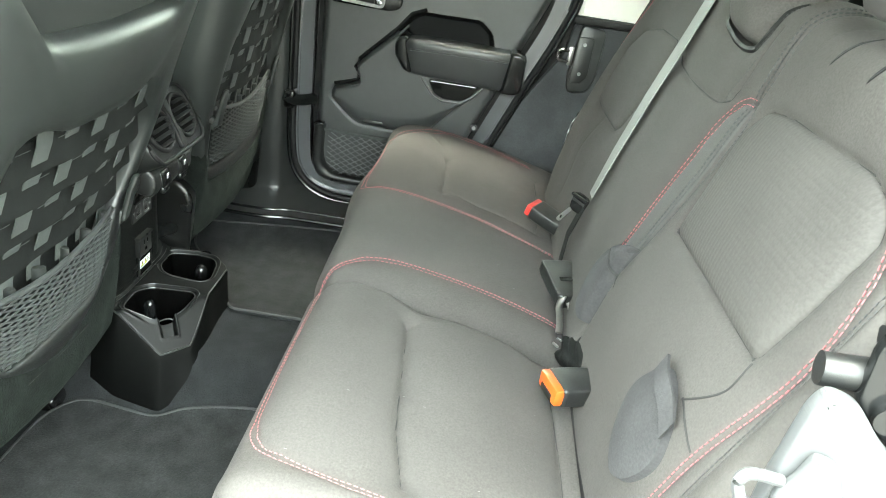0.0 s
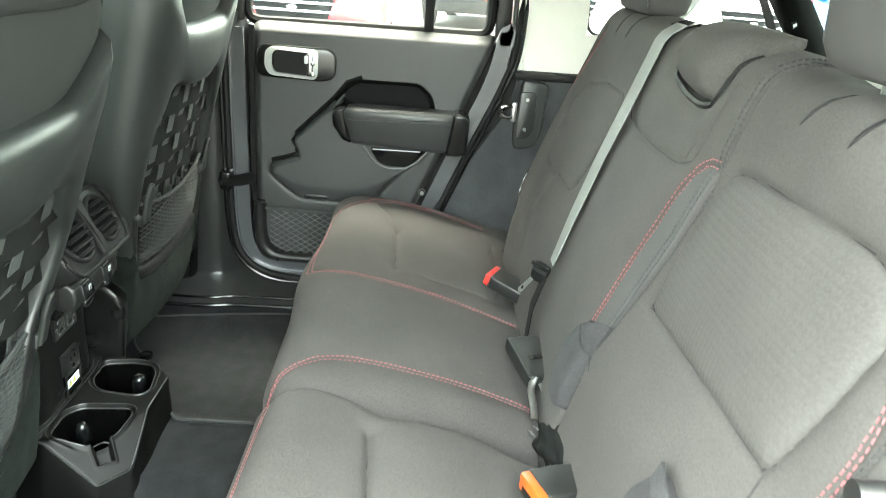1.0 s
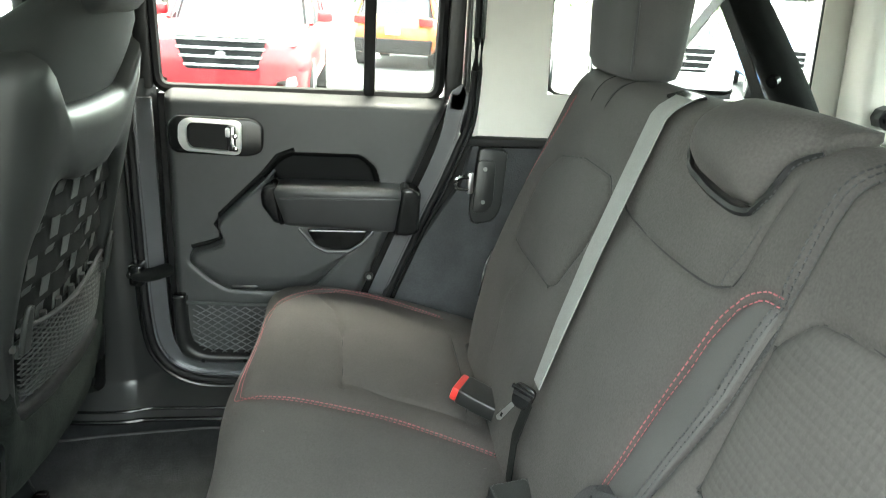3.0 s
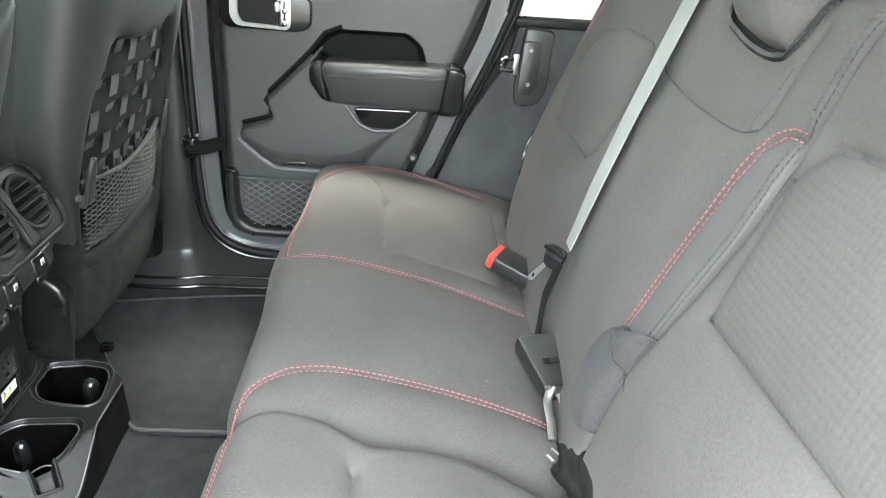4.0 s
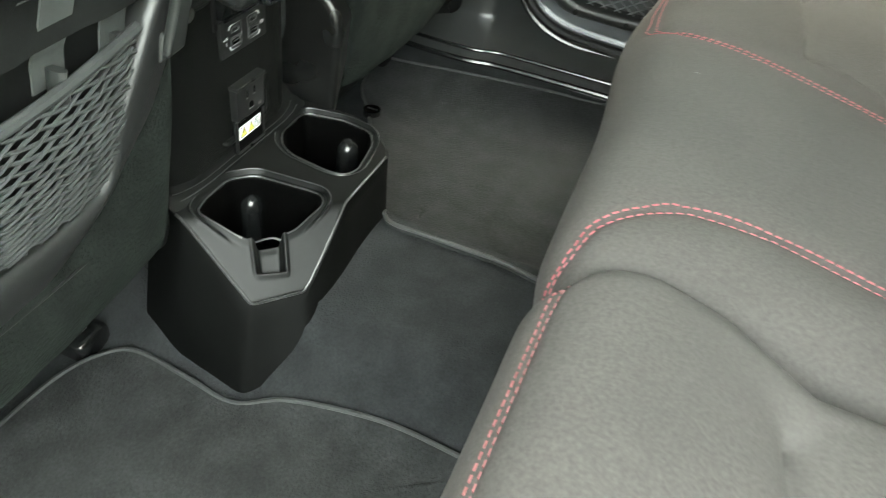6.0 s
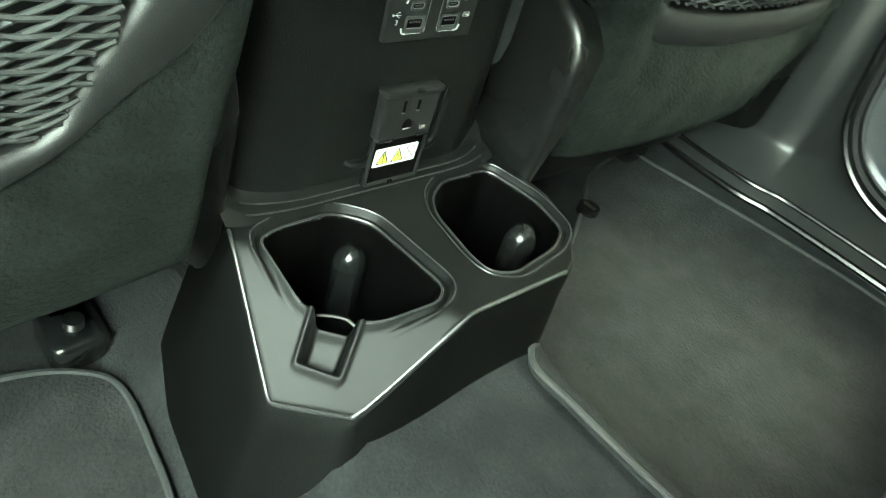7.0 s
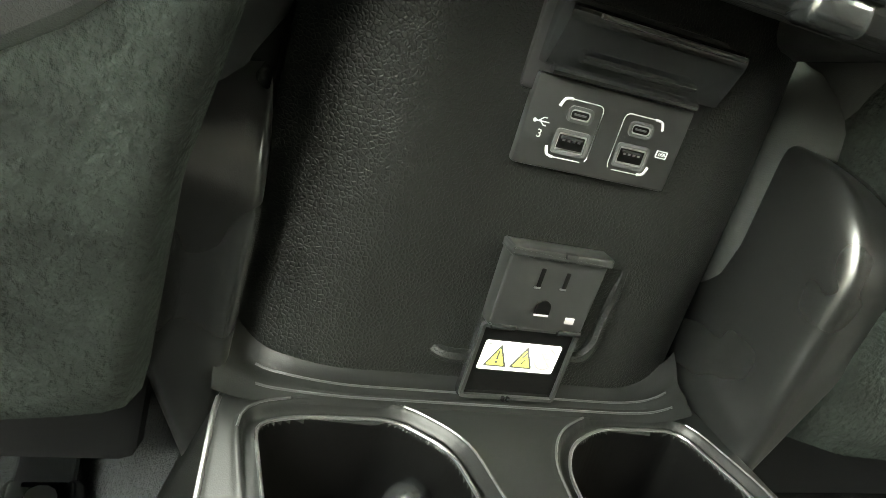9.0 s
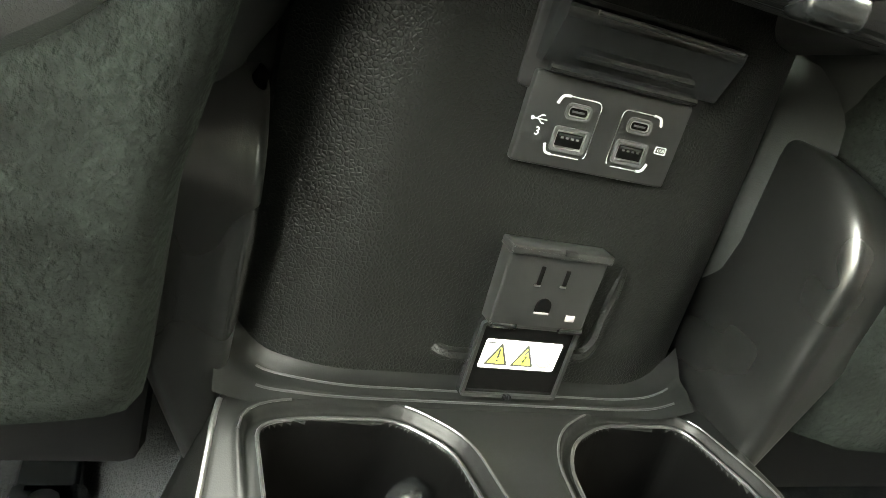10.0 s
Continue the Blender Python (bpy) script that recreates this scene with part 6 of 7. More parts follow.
def frame_loop(y0, y1, z0, z1, r, wd, x, h, nm, mt, par):
    o = rounded([(y0, z0), (y1, z0), (y1, z1), (y0, z1)], r, 4)
    i = rounded([(y0 + wd, z0 + wd), (y1 - wd, z0 + wd), (y1 - wd, z1 - wd), (y0 + wd, z1 - wd)], max(0.0004, r - wd), 4)
    q = bmesh.new()
    lay = [[q.verts.new((xx, a, b)) for a, b in ring] for ring, xx in ((o, x - 0.0004), (o, x + h), (i, x + h), (i, x - 0.003))]
    for A, B in zip(lay, lay[1:]):
        n = len(A)
        for k in range(n):
            q.faces.new((A[k], A[(k + 1) % n], B[(k + 1) % n], B[k]))
    bmesh.ops.recalc_face_normals(q, faces=q.faces)
    return part(nm, q, mt, par, smooth=True)


for yc in (-0.0165, 0.0135):
    a = part("usb_a_port", prism(rounded([(yc - 0.0068, 0.2459), (yc + 0.0068, 0.2459), (yc + 0.0068, 0.2529), (yc - 0.0068, 0.2529)], 0.0012, 3), XF - 0.001, XF + 0.0001, "x"), HOLE, usb)
    frame_loop(yc - 0.0082, yc + 0.0082, 0.2442, 0.2546, 0.002, 0.0015, XF, 0.0008, "usb_a_rim", DOORPANEL, usb)
    frame_loop(yc - 0.0069, yc + 0.0069, 0.2458, 0.2530, 0.001, 0.0007, XF, 0.0003, "usb_a_shell", STEEL, usb)
    part("usb_a_tongue", box(XF + 0.0002, yc, 0.2510, 0.0006, 0.0105, 0.0018, 0.0003), SATIN, usb)
    for k in range(4):
        part("contact", box(XF + 0.0005, yc - 0.0036 + 0.0024 * k, 0.2502, 0.0003, 0.0012, 0.0008), STEEL, usb)
    part("usb_c_port", prism(rounded([(yc - 0.0044, 0.2595), (yc + 0.0044, 0.2595), (yc + 0.0044, 0.2627), (yc - 0.0044, 0.2627)], 0.0015, 4), XF - 0.001, XF + 0.0001, "x"), HOLE, usb)
    frame_loop(yc - 0.0060, yc + 0.0060, 0.2578, 0.2645, 0.0028, 0.0013, XF, 0.0008, "usb_c_rim", DOORPANEL, usb)
    frame_loop(yc - 0.0047, yc + 0.0047, 0.2591, 0.2631, 0.0019, 0.0005, XF, 0.0003, "usb_c_shell", STEEL, usb)
    part("usb_c_tongue", box(XF + 0.0002, yc, 0.2611, 0.0004, 0.0056, 0.0008), DOORPANEL, usb)
    s = -1 if yc < 0 else 1
    # white outline: thin inner line, thick outer corners
    ol = rounded([(yc - s * 0.0098, 0.2424), (yc + s * 0.0098, 0.2424), (yc + s * 0.0098, 0.2668), (yc - s * 0.0098, 0.2668)], 0.003, 4)
    part("legend_line", tube([Vector((XF + 0.0002, a, b)) for a, b in ol[-8:] + ol[:3]], 0.00022, 4), LEGEND, usb)
    part("legend_line", tube([Vector((XF + 0.0002, yc - s * 0.007, 0.2424)), Vector((XF + 0.0002, yc + s * 0.006, 0.2424))], 0.00022, 4), LEGEND, usb)
    part("legend_line", tube([Vector((XF + 0.0002, yc - s * 0.007, 0.2668)), Vector((XF + 0.0002, yc + s * 0.005, 0.2668))], 0.00022, 4), LEGEND, usb)
    part("legend_corner", tube(spline([(XF + 0.0002, yc + s * 0.0062, 0.2424), (XF + 0.0002, yc + s * 0.0090, 0.2432), (XF + 0.0002, yc + s * 0.0103, 0.2464)], 5), 0.0006, 6), LEGEND, usb)
    part("legend_corner", tube(spline([(XF + 0.0002, yc + s * 0.0055, 0.2668), (XF + 0.0002, yc + s * 0.0088, 0.2662), (XF + 0.0002, yc + s * 0.0103, 0.2630)], 5), 0.0006, 6), LEGEND, usb)
# fork symbol, a figure and a small badge
for a, b in (((-0.0355, 0.2555), (-0.0290, 0.2555)), ((-0.0338, 0.2555), (-0.0318, 0.2572)), ((-0.0318, 0.2572), (-0.0303, 0.2572)), ((-0.0330, 0.2555), (-0.0312, 0.2540)), ((-0.0312, 0.2540), (-0.0300, 0.2540))):
    part("fork_symbol", tube([(XF + 0.0002, *a), (XF + 0.0002, *b)], 0.00025, 4), LEGEND, usb)
part("fork_symbol", tube([(XF, -0.0355, 0.2555), (XF + 0.0004, -0.0355, 0.2555)], 0.0008, 8), LEGEND, usb)


def lettering(text, size, loc, parent, material, name="lettering"):
    cu = bpy.data.curves.new(name, "FONT")
    cu.body, cu.size, cu.extrude = text, size, 0.00008
    cu.align_x, cu.align_y = "CENTER", "CENTER"
    tmp = new("tmp_text", cu)
    dg = bpy.context.evaluated_depsgraph_get()
    me = bpy.data.meshes.new_from_object(tmp.evaluated_get(dg))
    bpy.data.objects.remove(tmp)
    q = bmesh.new()
    q.from_mesh(me)
    bpy.data.meshes.remove(me)
    bmesh.ops.transform(q, matrix=Matrix.Translation(loc) @ Matrix(((0, 0, 1, 0), (1, 0, 0, 0), (0, 1, 0, 0), (0, 0, 0, 1))), verts=q.verts)
    return part(name, q, material, parent, smooth=False)


lettering("3", 0.0048, (XF + 0.0002, -0.0318, 0.2505), usb, LEGEND)
lettering("USB", 0.0020, (XF + 0.0002, 0.0282, 0.2530), usb, LEGEND)
frame_loop(0.0254, 0.0310, 0.2514, 0.2546, 0.0005, 0.0003, XF, 0.0002, "badge_outline", LEGEND, usb)
usb.location = (0.0, 0.001, 0.0042)
# black plate painted as the recess's shadow gap, and raised flap above the sockets
part("recess_shade", prism(rounded([(-0.044, 0.270), (-0.044, 0.308), (0.044, 0.308), (0.044, 0.270)], 0.003), -0.02, 0.0008, "x", 0.001), RUBBER, console)
flap = part("flap", prism([(0.0, 0.2725), (0.007, 0.2725), (0.015, 0.2915), (0.015, 0.2955), (0.010, 0.2970), (0.0, 0.2965)], -0.040, 0.044, "y", 0.0012, 2), SATIN, console, "hinged socket flap standing open")
part("flap_rib", tube([(0.0155, -0.028, 0.2948), (0.0155, 0.041, 0.2948)], 0.0010, 8), EDGE, flap)
part("flap_rib", tube([(0.0110, -0.028, 0.2785), (0.0110, 0.026, 0.2785)], 0.0020, 8), SATIN, flap)
part("flap_rib", tube([(0.0070, -0.036, 0.2715), (0.0070, 0.034, 0.2715)], 0.0018, 8), SATIN, flap)

flap.location = (0.0, 0.0, 0.009)

# household socket with its lid hanging open
outlet = part("power_socket", prism(rounded([(-0.0245, 0.1685), (0.0235, 0.1685), (0.0245, 0.2065), (-0.0255, 0.2065)], 0.002, 3), -0.002, 0.0085, "x", 0.0014, 2), SOCKET, console, "black household socket")
part("socket_hood", prism(rounded([(-0.0262, 0.2040), (0.0252, 0.2040), (0.0252, 0.2082), (-0.0262, 0.2082)], 0.0012), -0.001, 0.0105, "x", 0.001, 2), SOCKET, outlet)
part("hood_notch", box(0.0100, 0.0025, 0.2071, 0.003, 0.006, 0.0024, 0.0005), RUBBER, outlet)
for y, hgt in ((-0.0072, 0.0088), (0.0056, 0.0076)):
    part("slot", box(0.0086, y, 0.1948, 0.0012, 0.0019, hgt, 0.0003), HOLE, outlet)
    part("slot_edge", box(0.0087, y - 0.0004, 0.1948 - hgt / 2 - 0.0004, 0.0008, 0.003, 0.0008), STEEL, outlet)
ground = [(0.0038 * math.cos(a) - 0.0010, 0.1802 + 0.0040 * math.sin(a)) for a in lin(0, math.pi, 9)] + [(-0.0048, 0.1775), (0.0028, 0.1775)]
part("ground_hole", prism(ground, 0.0080, 0.0092, "x"), HOLE, outlet)
part("ground_sill", box(0.0090, -0.0010, 0.1769, 0.0009, 0.0074, 0.0010, 0.0003), GREYPRINT, outlet)
part("indicator", box(0.0089, 0.0146, 0.1755, 0.0008, 0.0048, 0.0032, 0.0006), GREYPRINT, outlet, "small pale indicator lamp")
lid = part("socket_lid", prism(rounded([(-0.0262, 0.1290), (0.0236, 0.1300), (0.0246, 0.1695), (-0.0255, 0.1695)], 0.0025, 3), 0.0005, 0.0052, "x", 0.0010, 2), SATIN, console, "socket lid hanging open")
frame_loop(-0.0258, 0.0242, 0.1300, 0.1690, 0.002, 0.0016, 0.0052, 0.0020, "lid_rim", PLASTIC, lid)
part("lid_well", prism(rounded([(-0.0236, 0.1335), (0.0218, 0.1335), (0.0222, 0.1665), (-0.0236, 0.1665)], 0.0015), 0.0050, 0.0056, "x"), HOLE, lid)
for y in (-0.0165, 0.0175):
    part("hinge_knuckle", tube([(0.0068, y - 0.006, 0.1688), (0.0068, y + 0.006, 0.1688)], 0.0022, 10), SATIN, lid)
for y in (-0.0035, -0.0010):
    part("catch_tab", box(0.0076, y, 0.1308, 0.002, 0.0014, 0.0022, 0.0003), SATIN, lid)
st = part("warning_label", prism(rounded([(-0.0215, 0.1452), (0.0180, 0.1452), (0.0188, 0.1602), (-0.0208, 0.1602)], 0.0012, 3), 0.0056, 0.0060, "x"), WHITE, lid, "white warning label with yellow triangles")
for yc in (-0.0130, 0.0005):
    part("triangle_edge", prism(rounded([(yc - 0.0060, 0.1470), (yc + 0.0060, 0.1470), (yc + 0.0005, 0.1588)], 0.0008, 3), 0.0060, 0.00612, "x"), PRINT, st)
    part("triangle", prism(rounded([(yc - 0.0045, 0.1479), (yc + 0.0045, 0.1479), (yc + 0.0004, 0.1568)], 0.0006, 3), 0.0061, 0.00622, "x"), YELLOW, st, "yellow warning triangle")
part("exclamation", box(0.0063, -0.0129, 0.1532, 0.0002, 0.0009, 0.0046), PRINT, st)
part("exclamation", box(0.0063, -0.0129, 0.1495, 0.0002, 0.0010, 0.0010), PRINT, st)
part("bolt_symbol", tube([(0.0063, 0.0018, 0.1556), (0.0063, -0.0003, 0.1527), (0.0063, 0.0015, 0.1524), (0.0063, 0.0002, 0.1494)], 0.00045, 4), PRINT, st)
part("ban_ring", tube([Vector((0.0061, 0.0118 + 0.0052 * math.cos(a), 0.1528 + 0.0056 * math.sin(a))) for a in lin(0, 2 * math.pi, 25)[:-1]], 0.00042, 4, closed=True), GREYPRINT, st)
part("ban_bar", tube([(0.0061, 0.0084, 0.1568), (0.0061, 0.0152, 0.1488)], 0.00042, 4), GREYPRINT, st)
for y, z, w in ((0.0098, 0.1534, 0.003), (0.0138, 0.1530, 0.003), (0.0112, 0.1556, 0.002), (0.0125, 0.1500, 0.002)):
    part("small_mark", box(0.0061, y, z, 0.0002, w, 0.0006), GREYPRINT, st)
part("small_mark", box(0.0061, -0.0178, 0.1585, 0.0002, 0.0035, 0.0005), PRINT, st)
outlet.location = lid.location = (0.0, -0.002, 0.0)
# moulded rail that cradles the lid
for pts in ([(0.0, -0.0435, 0.1500), (0.0035, -0.040, 0.1485), (0.0045, -0.033, 0.1480), (0.004, -0.026, 0.1480)], [(0.004, 0.0245, 0.1520), (0.0045, 0.0300, 0.1525), (0.004, 0.0345, 0.1570), (0.003, 0.0362, 0.168), (0.002, 0.0375, 0.185), (0.0, 0.0385, 0.20)]):
    part("moulded_rail", tube([p - Vector((0.0032, 0, 0)) for p in spline(pts, 5)], 0.0036, 8), LEATHERY, console)

# window switches under the vents
bar = part("switch_bar", prism(rounded([(0.0, 0.335), (0.058, 0.318), (0.070, 0.335), (0.068, 0.360), (0.050, 0.372), (0.0, 0.372)], 0.008), -0.088, 0.066, "y", 0.006, 3), PLASTIC, console, "black switch bar", angle=60)
for y in (-0.050, 0.022):
    sw = part("window_switch", box(0.066, y, 0.345, 0.014, 0.034, 0.030, 0.005, 3, m=pose(0, 0, 0, 0, -12, 0)), SATIN, bar)
    part("switch_legend", box(0.0738, y, 0.350, 0.001, 0.009, 0.009, 0.0008), LEGEND, sw, "white window symbol")
    part("switch_legend_mark", box(0.0744, y, 0.3485, 0.0006, 0.005, 0.004), PRINT, sw)
    part("switch_nose", box(0.064, y, 0.326, 0.018, 0.026, 0.014, 0.005, 3), SATIN, bar)
part("side_wing", prism(rounded([(-0.06, 0.30), (0.045, 0.322), (0.058, 0.345), (0.055, 0.372), (-0.06, 0.372)], 0.01), 0.066, 0.104, "y", 0.010, 3), PLASTIC, console)
part("side_wing", prism(rounded([(-0.06, 0.30), (0.035, 0.322), (0.048, 0.345), (0.045, 0.372), (-0.06, 0.372)], 0.01), -0.124, -0.088, "y", 0.010, 3), PLASTIC, console)
# vents
VM = pose(0.062, -0.010, 0.428, 0, -28, 0)


def vput(nm, q, mt, par, lab="", angle=50):
    bmesh.ops.transform(q, matrix=VM, verts=q.verts)
    return part(nm, q, mt, par, lab, angle=angle)


vent = vput("air_vent", prism(rounded([(-0.100, -0.030), (-0.085, -0.052), (0.085, -0.052), (0.100, -0.030), (0.100, 0.030), (0.080, 0.056), (-0.080, 0.056), (-0.100, 0.030)], 0.012), -0.05, 0.0, "x", 0.004, 3), PLASTIC, console, "black vent panel")
for yc in (-0.045, 0.045):
    vput("vent_hole", tube([(0.0005, yc, 0.002), (0.0015, yc, 0.002)], 0.036, 28, up=(0, 0, 1)), HOLE, vent)
    vput("vent_ring", tube([Vector((0.002, yc + 0.0365 * math.cos(a), 0.002 + 0.0365 * math.sin(a))) for a in lin(0, 2 * math.pi, 33)[:-1]], 0.0042, 8, closed=True), RUBBER, vent)
    for k in range(-2, 3):
        w = math.sqrt(max(0.0, 0.034 ** 2 - (k * 0.0125) ** 2))
        vput("vent_slat", box(0.004, yc, 0.002 + k * 0.0125, 0.012, 2 * w, 0.0018, 0.0006, m=pose(0, 0, 0, 0, 25, 0)), RUBBER, vent)
vput("vent_bridge", prism(rounded([(-0.012, -0.044), (0.012, -0.044), (0.006, 0.0), (0.012, 0.046), (-0.012, 0.046), (-0.006, 0.0)], 0.004), 0.0, 0.010, "x", 0.003, 2), RUBBER, vent)
vput("vent_rim", tube([Vector((0.002, a, b)) for a, b in rounded([(-0.098, -0.030), (-0.083, -0.050), (0.083, -0.050), (0.098, -0.030), (0.098, 0.030), (0.078, 0.054), (-0.078, 0.054), (-0.098, 0.030)], 0.014)], 0.0035, 8, closed=True), RUBBER, vent)

# --- cup holder block
cup = thing("cup_holder", "black moulded double cup holder standing on the tunnel", "cup holder", at=(0.06, -0.01, 0.03))
NEAR = rounded([(0.020, -0.117), (0.015, -0.100), (0.014, -0.058), (0.033, -0.038), (0.105, -0.032), (0.115, -0.045), (0.103, -0.082), (0.068, -0.113)], 0.010, 5)
FARC = rounded([(0.026, 0.030), (0.013, 0.052), (0.012, 0.100), (0.060, 0.110), (0.095, 0.104), (0.108, 0.082), (0.116, 0.029), (0.108, 0.013), (0.090, 0.012), (0.044, 0.019)], 0.010, 5)
SLOT = [(0.060, -0.092), (0.083, -0.072), (0.110, -0.109), (0.089, -0.125)]


def lerp_tab(t, tab):
    for (a, b), (c, d) in zip(tab, tab[1:]):
        if t <= c:
            return b + (d - b) * max(0, (t - a)) / (c - a)
    return tab[-1][1]


def segd(px, py, poly):
    """Distance to a polygon's edge and whether inside, for arrays."""
    best = np.full(px.shape, 9.0)
    ins = np.zeros(px.shape, bool)
    for i in range(len(poly)):
        (x1, y1), (x2, y2) = poly[i - 1], poly[i]
        dx, dy = x2 - x1, y2 - y1
        t = np.clip(((px - x1) * dx + (py - y1) * dy) / (dx * dx + dy * dy + 1e-12), 0, 1)
        best = np.minimum(best, np.hypot(px - x1 - t * dx, py - y1 - t * dy))
        if abs(dy) > 1e-12:
            ins ^= ((y1 > py) != (y2 > py)) & (px < dx * (py - y1) / dy + x1)
    return np.where(ins, best, -best)


YMIN = [(-0.03, -0.122), (0.012, -0.134), (0.094, -0.146), (0.134, -0.108), (0.136, -0.037)]
YMAX = [(-0.03, 0.126), (0.06, 0.126), (0.096, 0.116), (0.128, 0.082), (0.136, 0.066)]
nx, ny = 210, 360
gx = np.array([-0.03 + 0.166 * (1 - (1 - i / (nx - 1)) ** 1.25) for i in range(nx)])
lo_ = np.array([lerp_tab(x, YMIN) for x in gx])
hi_ = np.array([lerp_tab(x, YMAX) for x in gx])
vv = np.linspace(0, 1, ny)
PX = np.repeat(gx[:, None], ny, 1)
PY = lo_[:, None] + (hi_ - lo_)[:, None] * vv[None]
# deck with a chamfered corner towards the near side of the tunnel
L0, dn = np.array([0.012, -0.134]), np.array([0.616, -0.788])
dist = (PX - L0[0]) * dn[0] + (PY - L0[1]) * dn[1]
Zs = 0.122 - 1.13 * 0.0022 * np.log1p(np.exp(np.clip(dist / 0.0022, -30, 40)))


def step(d, at_, soft_):
    return 1 / (1 + np.exp(-np.clip((d - at_) / soft_, -40, 40)))


# each well: an outer ridge, a ledge one step down, an inner bead, then the wall
WELL = np.zeros(PX.shape, int)
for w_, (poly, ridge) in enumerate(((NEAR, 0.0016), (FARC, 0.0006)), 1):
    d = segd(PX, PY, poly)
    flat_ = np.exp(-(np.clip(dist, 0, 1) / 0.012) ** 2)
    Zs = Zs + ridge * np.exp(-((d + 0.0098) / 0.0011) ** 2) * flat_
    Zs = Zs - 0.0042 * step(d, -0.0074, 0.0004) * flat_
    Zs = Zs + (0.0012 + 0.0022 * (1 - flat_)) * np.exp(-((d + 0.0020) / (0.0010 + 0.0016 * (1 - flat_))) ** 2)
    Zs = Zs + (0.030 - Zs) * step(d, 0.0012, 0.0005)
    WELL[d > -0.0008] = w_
d = segd(PX, PY, SLOT)
Zs = np.minimum(Zs, Zs + (np.maximum(Zs - 0.016, 0.030) - Zs) * step(d, 0.002, 0.0008))
Zs = Zs + 0.0022 * np.exp(-((d + 0.002) / 0.0020) ** 2) * (dist > 0.0)
e = np.minimum(PY - lo_[:, None], hi_[:, None] - PY)
Zs = Zs - 0.0015 * np.exp(-(e / 0.0015) ** 2)
tray_bm = (bmesh.new(), bmesh.new(), bmesh.new())
seen_ = ({}, {}, {})
for i in range(nx - 1):
    for j in range(ny - 1):
        ids = ((i, j), (i + 1, j), (i + 1, j + 1), (i, j + 1))
        w_ = int(max(WELL[q] for q in ids))
        tgt = tray_bm[w_]
        vs = []
        for q in ids:
            if q not in seen_[w_]:
                seen_[w_][q] = tgt.verts.new((float(PX[q]), float(PY[q]), float(Zs[q])))
            vs.append(seen_[w_][q])
        tgt.faces.new(vs)
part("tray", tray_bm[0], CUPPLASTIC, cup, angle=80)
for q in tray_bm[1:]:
    part("cup_liner", q, CUPLINER, cup, "matt black rubber cup liner, darkened for the shade in the well", angle=80)
part("slot_lip", tube(spline([(0.069, -0.101, 0.089), (0.076, -0.093, 0.091), (0.084, -0.086, 0.091), (0.093, -0.083, 0.087)], 5), 0.0011, 6), EDGE, cup, "lip across the slot, lighter as its highlight")
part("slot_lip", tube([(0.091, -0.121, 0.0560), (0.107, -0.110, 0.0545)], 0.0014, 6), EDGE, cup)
# body walls down to the floor, their shade put into a darker colour
edge = [(float(PX[i, 0]), float(PY[i, 0]), float(Zs[i, 0])) for i in range(0, nx, 3)] + [(float(PX[-1, j]), float(PY[-1, j]), float(Zs[-1, j])) for j in range(0, ny, 8)] + [(float(PX[i, -1]), float(PY[i, -1]), float(Zs[i, -1])) for i in range(nx - 1, -1, -3)]
own = bmesh.new()
rows = []
foot_ = [(x + (0.006 + 0.012 * math.exp(-((y + 0.10) / 0.06) ** 2)) * max(0.0, min(1.0, (x + 0.03) / 0.12)), y * (1.30 if y < -0.08 else 1.0)) for x, y, z in edge]
for _ in range(14):
    foot_ = foot_[:1] + [((a[0] + 2 * b[0] + c[0]) / 4, (a[1] + 2 * b[1] + c[1]) / 4) for a, b, c in zip(foot_, foot_[1:], foot_[2:])] + foot_[-1:]
for t in (0.0, 0.04, 0.2, 0.4, 0.6, 0.8, 1.0):
    row = []
    for (x, y, z), (bx, by) in zip(edge, foot_):
        fl_ = t ** 0.9
        row.append(own.verts.new((x + (bx - x) * fl_ + (0.0015 if 0 < t < 0.1 else 0), y + (by - y) * fl_, z + (floor_z(bx, by) - 0.006 - z) * t)))
    rows.append(row)
for A, B in zip(rows, rows[1:]):
    for k in range(len(edge) - 1):
        own.faces.new((A[k], A[k + 1], B[k + 1], B[k]))
bmesh.ops.recalc_face_normals(own, faces=own.faces)
part("body", own, CUPBODY, cup, "coarse-grained black side walls, coloured darker for their shade", angle=50)
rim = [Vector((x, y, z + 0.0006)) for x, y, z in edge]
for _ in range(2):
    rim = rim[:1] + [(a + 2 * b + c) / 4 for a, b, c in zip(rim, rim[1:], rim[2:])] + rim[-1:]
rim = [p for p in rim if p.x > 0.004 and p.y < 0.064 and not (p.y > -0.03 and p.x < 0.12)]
part("rim_bead", tube(rim, 0.0014, 8), EDGE, cup, "rim bead, lighter as its highlight")


# lighter beads that draw the highlights along the edges of the wells
def tray_z(x, y):
    q = (x - L0[0]) * dn[0] + (y - L0[1]) * dn[1]
    return 0.122 - 1.13 * 0.0022 * math.log1p(math.exp(max(-30.0, min(40.0, q / 0.0022)))), math.exp(-(max(0.0, q) / 0.012) ** 2)


